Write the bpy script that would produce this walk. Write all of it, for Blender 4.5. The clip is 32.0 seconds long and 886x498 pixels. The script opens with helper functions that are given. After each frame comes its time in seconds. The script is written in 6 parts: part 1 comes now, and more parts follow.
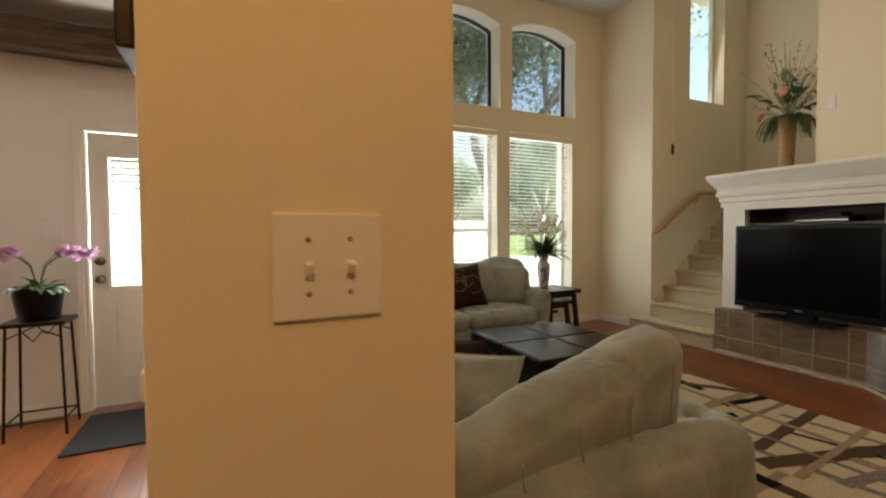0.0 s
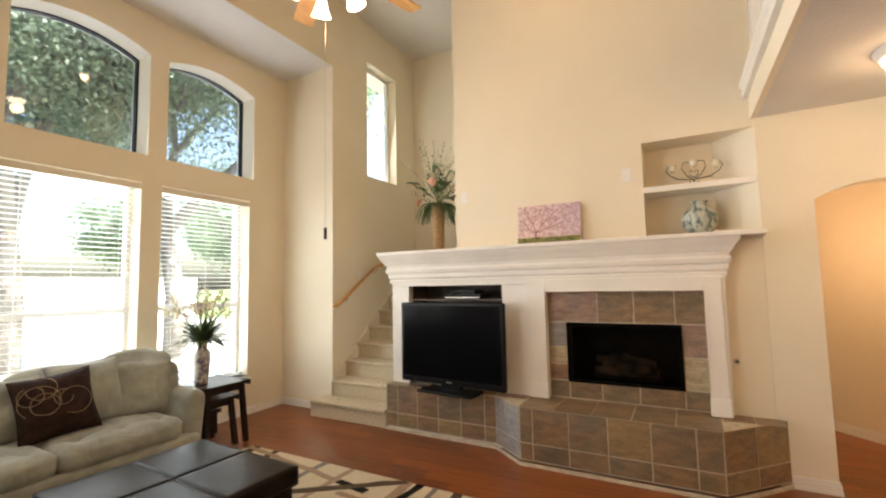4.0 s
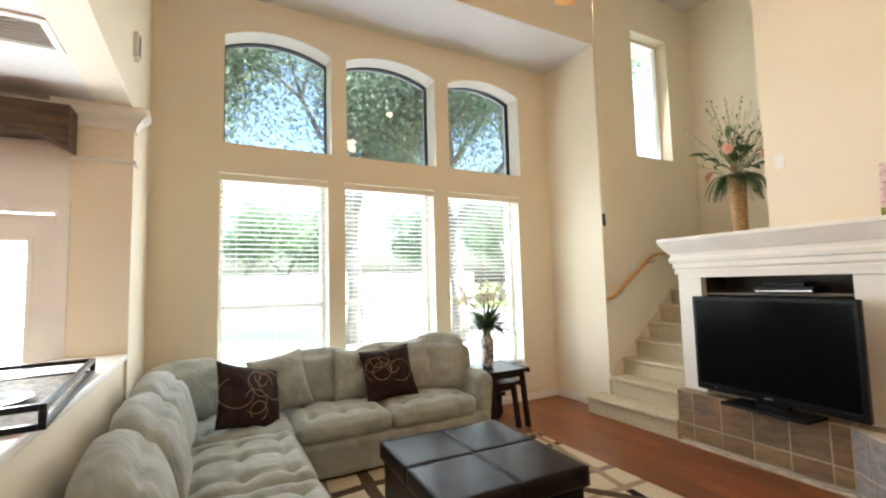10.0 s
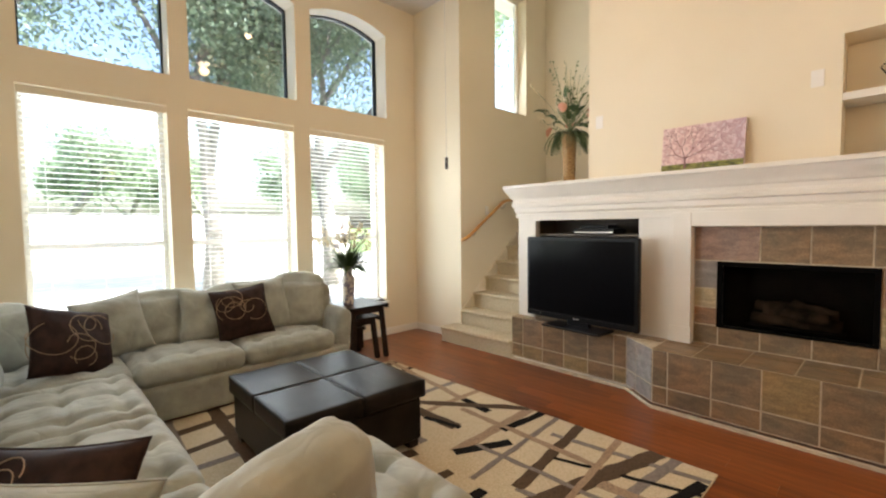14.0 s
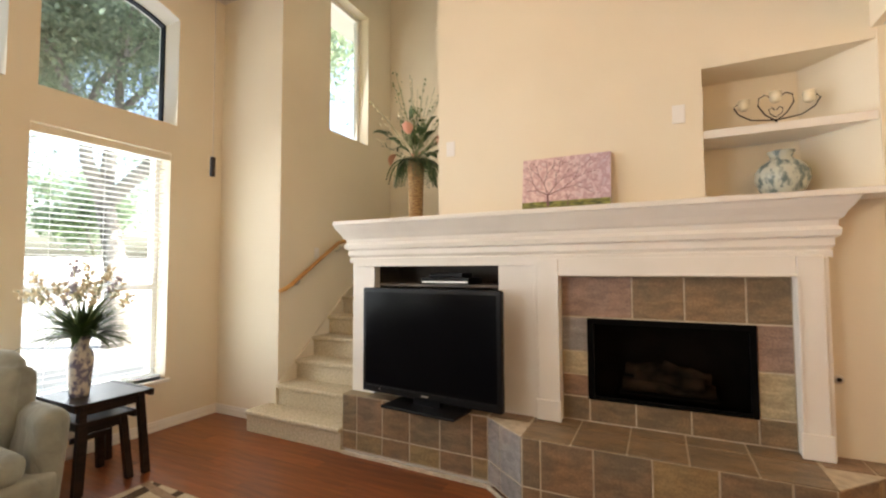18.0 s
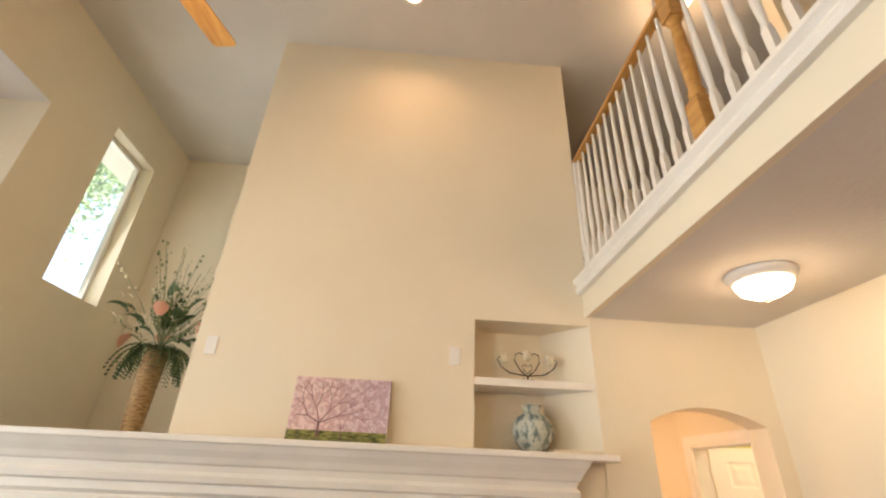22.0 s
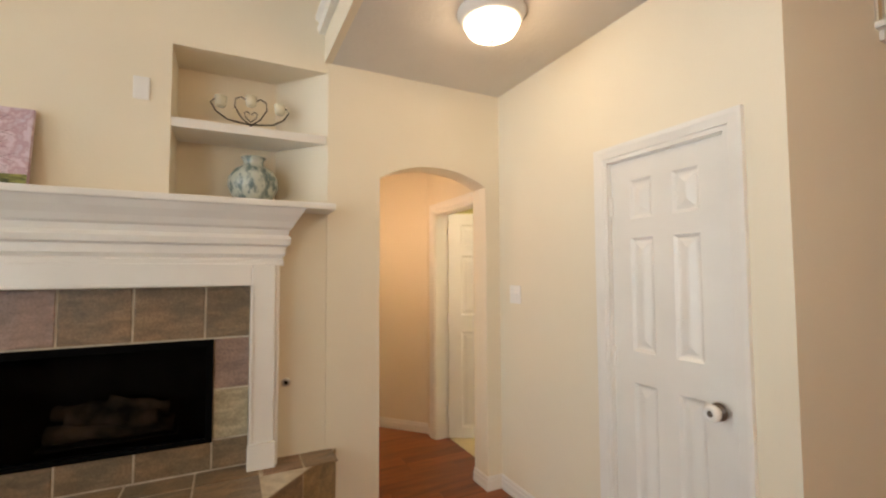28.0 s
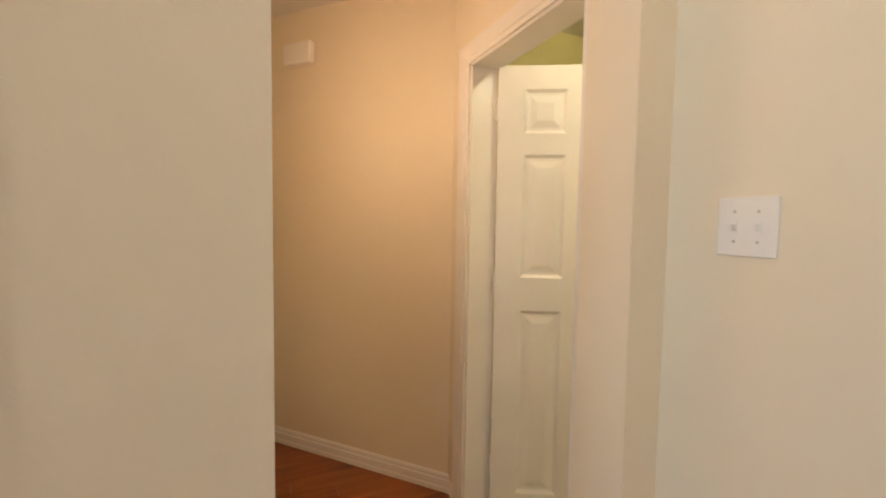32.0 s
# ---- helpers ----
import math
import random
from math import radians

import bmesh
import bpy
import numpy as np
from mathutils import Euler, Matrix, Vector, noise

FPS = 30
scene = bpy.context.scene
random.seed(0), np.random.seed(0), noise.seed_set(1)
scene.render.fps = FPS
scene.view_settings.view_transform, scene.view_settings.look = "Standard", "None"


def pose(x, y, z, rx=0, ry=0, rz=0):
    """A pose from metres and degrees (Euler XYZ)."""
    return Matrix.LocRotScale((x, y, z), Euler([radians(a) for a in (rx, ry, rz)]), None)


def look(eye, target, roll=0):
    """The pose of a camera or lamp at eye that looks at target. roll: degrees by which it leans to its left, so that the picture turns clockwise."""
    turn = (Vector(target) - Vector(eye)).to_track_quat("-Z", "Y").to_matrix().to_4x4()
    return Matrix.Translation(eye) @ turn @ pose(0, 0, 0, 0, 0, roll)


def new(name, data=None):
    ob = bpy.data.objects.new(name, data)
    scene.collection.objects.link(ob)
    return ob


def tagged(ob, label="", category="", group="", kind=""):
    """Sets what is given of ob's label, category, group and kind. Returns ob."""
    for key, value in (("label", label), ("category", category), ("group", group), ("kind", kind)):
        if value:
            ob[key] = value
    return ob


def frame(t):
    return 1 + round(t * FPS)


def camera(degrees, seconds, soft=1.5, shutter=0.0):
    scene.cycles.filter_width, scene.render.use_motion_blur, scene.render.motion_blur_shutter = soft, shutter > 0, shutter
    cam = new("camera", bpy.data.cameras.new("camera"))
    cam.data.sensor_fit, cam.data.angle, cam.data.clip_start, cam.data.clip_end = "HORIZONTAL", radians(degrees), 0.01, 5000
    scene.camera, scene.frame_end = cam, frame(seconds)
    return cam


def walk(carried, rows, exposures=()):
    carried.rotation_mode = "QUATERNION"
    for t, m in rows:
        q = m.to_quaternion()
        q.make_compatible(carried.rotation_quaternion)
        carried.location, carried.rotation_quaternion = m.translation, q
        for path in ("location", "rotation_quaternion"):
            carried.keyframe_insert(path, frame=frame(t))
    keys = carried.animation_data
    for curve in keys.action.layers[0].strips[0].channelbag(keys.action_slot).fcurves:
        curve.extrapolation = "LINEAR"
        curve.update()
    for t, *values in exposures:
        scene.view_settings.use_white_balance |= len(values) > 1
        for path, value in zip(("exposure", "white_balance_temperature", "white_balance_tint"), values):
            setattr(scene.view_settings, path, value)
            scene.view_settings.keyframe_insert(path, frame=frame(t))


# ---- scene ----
cam = camera(91.0, 32.0, soft=2.2)
PATH = [
    (0, (-0.505, -0.150, 1.242), (0.352, 1.656, 1.173), -0.31),
    (0.5, (-0.400, -0.220, 1.269), (0.722, 1.434, 1.201), -0.24),
    (1, (-0.280, -0.220, 1.363), (1.088, 1.236, 1.259), 0.16),
    (1.5, (-0.225, -0.115, 1.370), (1.345, 1.118, 1.254), 0.23),
    (2, (-0.170, 0.035, 1.383), (1.539, 1.067, 1.273), 0.39),
    (2.5, (-0.113, 0.125, 1.391), (1.673, 1.021, 1.307), 0.24),
    (4.5, (0.292, -0.079, 1.529), (2.008, 0.908, 1.811), -1.53),
    (5, (0.368, -0.042, 1.564), (2.043, 0.968, 1.980), -1.92),
    (5.5, (0.422, -0.015, 1.600), (2.047, 1.023, 2.130), -2.73),
    (6, (0.442, 0.003, 1.630), (2.009, 1.081, 2.248), -3.64),
    (6.5, (0.431, 0.021, 1.649), (1.935, 1.157, 2.321), -4.46),
    (7, (0.403, 0.042, 1.652), (1.831, 1.260, 2.344), -4.88),
    (7.5, (0.365, 0.069, 1.639), (1.712, 1.383, 2.315), -4.88),
    (8, (0.311, 0.107, 1.617), (1.580, 1.522, 2.238), -4.44),
    (8.5, (0.254, 0.146, 1.592), (1.448, 1.661, 2.121), -3.74),
    (9, (0.223, 0.167, 1.560), (1.336, 1.778, 1.967), -2.83),
    (9.5, (0.222, 0.163, 1.519), (1.246, 1.858, 1.798), -2.15),
    (10, (0.222, 0.141, 1.480), (1.166, 1.898, 1.634), -1.47),
    (10.5, (0.199, 0.114, 1.450), (1.083, 1.908, 1.506), -1.08),
    (11, (0.158, 0.087, 1.434), (1.004, 1.899, 1.419), -1.34),
    (11.5, (0.121, 0.055, 1.426), (0.969, 1.865, 1.368), -1.50),
    (12, (0.103, 0.015, 1.418), (0.993, 1.804, 1.341), -1.70),
    (12.5, (0.112, -0.029, 1.408), (1.085, 1.716, 1.323), -1.71),
    (13, (0.152, -0.061, 1.402), (1.244, 1.612, 1.314), -1.56),
    (13.5, (0.213, -0.076, 1.407), (1.453, 1.491, 1.314), -1.07),
    (14, (0.286, -0.075, 1.422), (1.673, 1.363, 1.317), -0.67),
    (14.5, (0.373, -0.057, 1.441), (1.883, 1.249, 1.323), -0.38),
    (15, (0.480, -0.022, 1.454), (2.077, 1.175, 1.322), -0.27),
    (15.5, (0.601, 0.022, 1.453), (2.253, 1.142, 1.317), -0.22),
    (17.5, (1.127, 0.378, 1.426), (2.887, 1.328, 1.438), -0.41),
    (18, (1.196, 0.445, 1.437), (2.986, 1.331, 1.534), -0.16),
    (18.5, (1.244, 0.512, 1.462), (3.074, 1.296, 1.654), 0.31),
    (19, (1.277, 0.573, 1.495), (3.146, 1.219, 1.793), 0.76),
    (19.5, (1.307, 0.615, 1.528), (3.198, 1.124, 1.936), 1.29),
    (20, (1.335, 0.633, 1.560), (3.230, 1.019, 2.069), 1.82),
    (20.5, (1.353, 0.633, 1.591), (3.236, 0.890, 2.213), 2.16),
    (21, (1.361, 0.619, 1.624), (3.219, 0.758, 2.352), 2.51),
    (21.5, (1.365, 0.598, 1.660), (3.187, 0.624, 2.484), 2.85),
    (22, (1.367, 0.574, 1.703), (3.142, 0.479, 2.620), 2.63),
    (22.5, (1.370, 0.544, 1.746), (3.089, 0.332, 2.745), 2.36),
    (23, (1.376, 0.507, 1.780), (3.030, 0.173, 2.854), 1.76),
    (23.5, (1.389, 0.462, 1.802), (2.973, 0.006, 2.936), 0.97),
    (24, (1.408, 0.414, 1.813), (2.928, -0.164, 2.978), 0.05),
    (24.5, (1.424, 0.370, 1.810), (2.895, -0.338, 2.966), -1.55),
    (25, (1.428, 0.329, 1.792), (2.895, -0.492, 2.875), -2.23),
    (25.5, (1.421, 0.288, 1.760), (2.935, -0.611, 2.708), -1.62),
    (26, (1.414, 0.253, 1.723), (2.995, -0.705, 2.487), -1.12),
    (26.5, (1.412, 0.224, 1.684), (3.059, -0.767, 2.236), -0.70),
    (28.5, (1.769, -0.228, 1.402), (3.588, -1.058, 1.427), 0.01),
    (29, (1.954, -0.349, 1.361), (3.793, -1.134, 1.344), 0.19),
    (29.5, (2.161, -0.467, 1.343), (4.021, -1.201, 1.291), 0.13),
    (30, (2.390, -0.560, 1.329), (4.256, -1.276, 1.263), 0.61),
    (30.5, (2.641, -0.651, 1.325), (4.507, -1.365, 1.229), 0.90),
    (31, (2.901, -0.756, 1.311), (4.776, -1.444, 1.204), 0.89),
    (31.5, (3.150, -0.839, 1.303), (5.020, -1.539, 1.185), 0.81),
    (32, (3.433, -0.894, 1.312), (5.267, -1.681, 1.188), 0.91),
]
EXPOSURES = [(0.0, 1.55, 7300, 11), (1.0, 1.82, 6600, 12), (2.0, 2.13, 6800, 13), (2.5, 2.46, 6900, 14), (5.0, 2.48, 6900, 16), (7.0, 2.53, 6700, 14), (9.0, 2.56, 6500, 13), (11.0, 2.53, 6300, 13),
             (14.0, 2.52, 6600, 14), (15.5, 2.46, 6800, 15), (18.0, 2.44, 6900, 17), (20.0, 2.35, 7200, 19), (22.0, 2.36, 6900, 15), (24.0, 2.34, 6400, 11), (26.0, 2.30, 6300, 9),
             (29.0, 2.16, 6200, 12), (31.0, 2.20, 5900, 11), (32.0, 2.12, 6100, 11)]

walk(cam, [(t, look(eye, target, roll)) for t, eye, target, roll in PATH], EXPOSURES)

# ---- world, sun, exposure ----
world = bpy.data.worlds.new("world")
scene.world = world
world.use_nodes = True
wn = world.node_tree
bg = wn.nodes["Background"]
sky = wn.nodes.new("ShaderNodeTexSky")
sky.sky_type = "NISHITA"
sky.sun_disc = False
sky.sun_elevation = radians(43.5)
sky.sun_rotation = radians(150)
sky.dust_density = 5.0
sky.air_density = 1.4
wn.links.new(sky.outputs[0], bg.inputs[0])
bg.inputs[1].default_value = 0.15
sun_data = bpy.data.lights.new("sun", "SUN")
sun_data.energy, sun_data.angle, sun_data.color = 5.0, radians(0.6), (1.0, 0.95, 0.86)
sun = new("sun", sun_data)
sun.matrix_world = look((0, 0, 20), (-11, 18, 0))


def area_lamp(name, place, target, w, h, power, color):
    d = bpy.data.lights.new(name, "AREA")
    d.shape, d.size, d.size_y, d.energy, d.color = "RECTANGLE", w, h, power * 0.11, color
    ob = new(name, d)
    ob.matrix_world = look(place, target)
    return ob


def point_lamp(name, place, power, color, r=0.05):
    d = bpy.data.lights.new(name, "POINT")
    d.energy, d.color, d.shadow_soft_size = power * 0.11, color, r
    ob = new(name, d)
    ob.location = place
    return ob


DAY = (0.90, 0.97, 1.0)
WARM = (1.0, 0.72, 0.44)
for wx in (0.79, 1.97, 3.18):
    area_lamp("window_daylight", (wx, 4.565, 1.48), (wx, 0, 1.2), 0.94, 1.95, 17, DAY)
    area_lamp("outdoor_daylight", (wx, 5.6, 1.4), (wx, 4.4, 1.35), 1.15, 2.2, 105, DAY)
    area_lamp("arch_daylight", (wx + 0.04, 4.51, 3.3), (wx, 0, 2.2), 0.96, 0.9, 9, DAY)
area_lamp("stair_daylight", (5.26, 3.74, 3.82), (5.2, 0, 3.2), 0.66, 1.55, 11, DAY)
area_lamp("door_daylight", (-1.04, 3.60, 1.42), (-1.04, 0, 1.2), 0.6, 0.85, 75, DAY)
area_lamp("door_outdoor_daylight", (-1.04, 4.1, 1.4), (-1.04, 0, 1.3), 0.7, 1.0, 150, DAY)
area_lamp("kitchen_daylight", (-2.45, 3.60, 1.45), (-2.4, 0, 1.2), 0.8, 1.3, 125, DAY)

# ---- materials ----


def mat(name, color, rough=0.6, metal=0.0, spec=0.5):
    m = bpy.data.materials.new(name)
    m.use_nodes = True
    b = m.node_tree.nodes["Principled BSDF"]
    b.inputs["Base Color"].default_value = (*color, 1)
    b.inputs["Roughness"].default_value = rough
    b.inputs["Metallic"].default_value = metal
    b.inputs["Specular IOR Level"].default_value = spec
    return m


def node(m, kind, **values):
    n = m.node_tree.nodes.new(kind)
    for k, v in values.items():
        n.inputs[k.replace("_", " ")].default_value = v
    return n


def bsdf(m):
    return m.node_tree.nodes["Principled BSDF"]


def link(m, a, b):
    m.node_tree.links.new(a, b)


def coords(m, scale=(1, 1, 1), kind="Object"):
    tc = m.node_tree.nodes.new("ShaderNodeTexCoord")
    mp = m.node_tree.nodes.new("ShaderNodeMapping")
    mp.inputs["Scale"].default_value = scale
    link(m, tc.outputs[kind], mp.inputs[0])
    return mp.outputs[0]


def vary(m, c1, c2, scale, detail=4, stretch=(1, 1, 1), lo=0.35, hi=0.65, kind="Object"):
    """Two colours mixed by noise into the base colour."""
    n = node(m, "ShaderNodeTexNoise", Scale=scale, Detail=detail)
    link(m, coords(m, stretch, kind), n.inputs["Vector"])
    r = m.node_tree.nodes.new("ShaderNodeValToRGB")
    r.color_ramp.elements[0].position, r.color_ramp.elements[0].color = lo, (*c1, 1)
    r.color_ramp.elements[1].position, r.color_ramp.elements[1].color = hi, (*c2, 1)
    link(m, n.outputs[0], r.inputs[0])
    link(m, r.outputs[0], bsdf(m).inputs["Base Color"])
    return r


def relief(m, scale, strength, dist=0.01, detail=3, stretch=(1, 1, 1)):
    n = node(m, "ShaderNodeTexNoise", Scale=scale, Detail=detail)
    link(m, coords(m, stretch), n.inputs["Vector"])
    b = node(m, "ShaderNodeBump", Strength=strength, Distance=dist)
    link(m, n.outputs[0], b.inputs["Height"])
    link(m, b.outputs[0], bsdf(m).inputs["Normal"])


def emitter(name, color, strength):
    m = bpy.data.materials.new(name)
    m.use_nodes = True
    m.node_tree.nodes.remove(m.node_tree.nodes["Principled BSDF"])
    e = node(m, "ShaderNodeEmission", Strength=strength)
    e.inputs[0].default_value = (*color, 1)
    link(m, e.outputs[0], m.node_tree.nodes["Material Output"].inputs[0])
    return m


def pane(name, tint, ior=1.5):
    """Thin window glass: it lets light through and reflects more at a slant."""
    m = bpy.data.materials.new(name)
    m.use_nodes = True
    m.node_tree.nodes.remove(m.node_tree.nodes["Principled BSDF"])
    t = node(m, "ShaderNodeBsdfTransparent")
    t.inputs[0].default_value = (*tint, 1)
    g = node(m, "ShaderNodeBsdfGlossy", Roughness=0.01)
    f = node(m, "ShaderNodeFresnel", IOR=ior)
    x = m.node_tree.nodes.new("ShaderNodeMixShader")
    link(m, f.outputs[0], x.inputs[0])
    link(m, t.outputs[0], x.inputs[1])
    link(m, g.outputs[0], x.inputs[2])
    link(m, x.outputs[0], m.node_tree.nodes["Material Output"].inputs[0])
    return m


PAINT = mat("cream_wall_paint", (0.79, 0.71, 0.56), 0.62, spec=0.3)
vary(PAINT, (0.78, 0.70, 0.545), (0.81, 0.73, 0.575), 1.3)
relief(PAINT, 70, 0.10, 0.006)
WHITE = mat("white_trim_paint", (0.80, 0.77, 0.71), 0.35)
vary(WHITE, (0.78, 0.75, 0.69), (0.83, 0.80, 0.74), 3)
relief(WHITE, 30, 0.03, 0.004)
CEIL = mat("ceiling_paint", (0.71, 0.68, 0.63), 0.8, spec=0.2)
vary(CEIL, (0.69, 0.66, 0.61), (0.73, 0.70, 0.65), 2)
relief(CEIL, 45, 0.25, 0.01)
KWALL = mat("kitchen_wall_paint", (0.82, 0.79, 0.74), 0.6, spec=0.3)
vary(KWALL, (0.81, 0.78, 0.73), (0.84, 0.81, 0.76), 1.5)
YELLOW = mat("bathroom_wall_paint", (0.78, 0.72, 0.36), 0.6, spec=0.3)
vary(YELLOW, (0.77, 0.70, 0.34), (0.79, 0.74, 0.38), 2)
FLOOR = mat("cherry_wood_floor", (0.22, 0.075, 0.03), 0.3)
OAK = mat("honey_oak", (0.52, 0.27, 0.08), 0.35)
vary(OAK, (0.44, 0.205, 0.05), (0.62, 0.34, 0.10), 5, 5, (1, 6, 6), 0.3, 0.7)
DARKWOOD = mat("dark_espresso_wood", (0.018, 0.012, 0.010), 0.4, spec=0.25)
vary(DARKWOOD, (0.012, 0.008, 0.007), (0.03, 0.018, 0.013), 8, 4, (1, 5, 5))
BEAM = mat("rough_beam_wood", (0.12, 0.06, 0.03), 0.75)
vary(BEAM, (0.035, 0.018, 0.009), (0.13, 0.068, 0.033), 4, 8, (1, 7, 7), 0.3, 0.7)
relief(BEAM, 12, 0.6, 0.03, 6, (1, 5, 5))
SOFA = mat("sage_microsuede", (0.27, 0.275, 0.225), 0.9, spec=0.15)
vary(SOFA, (0.27, 0.285, 0.25), (0.38, 0.40, 0.355), 6, 6)
bsdf(SOFA).inputs["Sheen Weight"].default_value = 0.35
crease = node(SOFA, "ShaderNodeTexNoise", Scale=4.2, Detail=2.0, Distortion=0.7)
link(SOFA, coords(SOFA, (1.0, 1.7, 0.9)), crease.inputs["Vector"])
off = node(SOFA, "ShaderNodeMath")
off.operation = "SUBTRACT"
off.inputs[1].default_value = 0.5
link(SOFA, crease.outputs[0], off.inputs[0])
ab = node(SOFA, "ShaderNodeMath")
ab.operation = "ABSOLUTE"
link(SOFA, off.outputs[0], ab.inputs[0])
fold = node(SOFA, "ShaderNodeMath")
fold.operation = "MULTIPLY"
fold.use_clamp = True
fold.inputs[1].default_value = 11.0
link(SOFA, ab.outputs[0], fold.inputs[0])
nap = node(SOFA, "ShaderNodeTexNoise", Scale=120.0, Detail=3.0)
link(SOFA, coords(SOFA), nap.inputs["Vector"])
b1 = node(SOFA, "ShaderNodeBump", Strength=0.26, Distance=0.012)
b2 = node(SOFA, "ShaderNodeBump", Strength=0.15, Distance=0.006)
link(SOFA, fold.outputs[0], b1.inputs["Height"])
link(SOFA, nap.outputs[0], b2.inputs["Height"])
link(SOFA, b1.outputs[0], b2.inputs["Normal"])
link(SOFA, b2.outputs[0], bsdf(SOFA).inputs["Normal"])
BROWN = mat("brown_pillow_fabric", (0.026, 0.013, 0.010), 0.7, spec=0.15)
vary(BROWN, (0.020, 0.010, 0.008), (0.036, 0.019, 0.014), 20)
CORD = mat("gold_cord", (0.32, 0.22, 0.13), 0.6)
LEATHER = mat("black_brown_leather", (0.010, 0.007, 0.006), 0.33, spec=0.11)
vary(LEATHER, (0.007, 0.005, 0.004), (0.014, 0.010, 0.008), 8)
relief(LEATHER, 60, 0.15, 0.006)
CARPET = mat("beige_stair_carpet", (0.52, 0.46, 0.34), 0.95, spec=0.1)
vary(CARPET, (0.50, 0.425, 0.29), (0.68, 0.59, 0.43), 60, 5)
relief(CARPET, 220, 0.6, 0.01)
GROUT = mat("pale_grout", (0.44, 0.38, 0.28), 0.9)
vary(GROUT, (0.46, 0.39, 0.29), (0.60, 0.52, 0.39), 20)
BLACK = mat("black_plastic", (0.006, 0.006, 0.007), 0.3, spec=0.2)
SCREEN = mat("dark_screen", (0.003, 0.003, 0.004), 0.18, spec=0.08)
SOOT = mat("sooty_firebox", (0.012, 0.011, 0.010), 0.8)
vary(SOOT, (0.008, 0.007, 0.006), (0.022, 0.018, 0.015), 9)
MESHM = mat("black_fire_screen", (0.003, 0.003, 0.003), 0.8, 0.0, 0.03)
STEEL = mat("satin_nickel", (0.55, 0.52, 0.48), 0.3, 1.0)
IRON = mat("dark_iron", (0.03, 0.022, 0.018), 0.45, 0.7)
AGED = mat("aged_nickel", (0.40, 0.34, 0.27), 0.34, 0.9)
vary(AGED, (0.24, 0.19, 0.14), (0.52, 0.45, 0.36), 14, 5)
BRONZE = mat("brushed_bronze", (0.17, 0.135, 0.105), 0.3, 0.9)
PLATE = mat("white_plastic", (0.82, 0.80, 0.76), 0.35)
BLIND = mat("white_blind_slat", (0.85, 0.85, 0.83), 0.45)
glow = node(BLIND, "ShaderNodeBsdfTranslucent")
glow.inputs[0].default_value = (0.93, 0.93, 0.92, 1)
mixs = node(BLIND, "ShaderNodeMixShader", Fac=0.7)
link(BLIND, bsdf(BLIND).outputs[0], mixs.inputs[1])
link(BLIND, glow.outputs[0], mixs.inputs[2])
link(BLIND, mixs.outputs[0], BLIND.node_tree.nodes["Material Output"].inputs[0])
DAYGLASS = pane("window_glass", (0.82, 0.92, 0.97))
TINTGLASS = pane("tinted_window_glass", (0.49, 0.58, 0.72), 2.0)
BULB = emitter("lit_frosted_glass", (1.0, 0.80, 0.52), 2.4)

# slate: one material, each tile its own shade
SLATE = mat("multicolour_slate", (0.3, 0.27, 0.22), 0.5)
oi = SLATE.node_tree.nodes.new("ShaderNodeObjectInfo")
rmp = SLATE.node_tree.nodes.new("ShaderNodeValToRGB")
rmp.color_ramp.interpolation = "LINEAR"
e = rmp.color_ramp.elements
e[0].position, e[0].color = 0.0, (0.153, 0.112, 0.070, 1)
e[1].position, e[1].color = 1.0, (0.306, 0.167, 0.104, 1)
for p, c in ((0.15, (0.224, 0.153, 0.088)), (0.3, (0.255, 0.153, 0.084)), (0.45, (0.178, 0.144, 0.100)), (0.6, (0.235, 0.163, 0.092)), (0.7, (0.337, 0.256, 0.116)), (0.8, (0.204, 0.163, 0.108))):
    k = e.new(p)
    k.color = (*c, 1)
link(SLATE, oi.outputs["Random"], rmp.inputs[0])
shift = node(SLATE, "ShaderNodeMath")
shift.operation = "MULTIPLY"
shift.inputs[1].default_value = 37.0
link(SLATE, oi.outputs["Random"], shift.inputs[0])


def slate_noise(stretch, scale, detail, distortion):
    """Noise on the stone, shifted from tile to tile."""
    n = node(SLATE, "ShaderNodeTexNoise", Scale=scale, Detail=detail, Distortion=distortion)
    plus = SLATE.node_tree.nodes.new("ShaderNodeVectorMath")
    link(SLATE, coords(SLATE, stretch), plus.inputs[0])
    link(SLATE, shift.outputs[0], plus.inputs[1])
    link(SLATE, plus.outputs[0], n.inputs["Vector"])
    return n


def slate_mix(kind, amount, below, low, high, n):
    mx = SLATE.node_tree.nodes.new("ShaderNodeMix")
    mx.data_type, mx.blend_type = "RGBA", kind
    mx.inputs[0].default_value = amount
    r = SLATE.node_tree.nodes.new("ShaderNodeValToRGB")
    r.color_ramp.elements[0].position, r.color_ramp.elements[0].color = low[0], (*low[1], 1)
    r.color_ramp.elements[1].position, r.color_ramp.elements[1].color = high[0], (*high[1], 1)
    link(SLATE, n.outputs["Fac"], r.inputs[0])
    link(SLATE, below, mx.inputs[6])
    link(SLATE, r.outputs[0], mx.inputs[7])
    return mx.outputs[2]


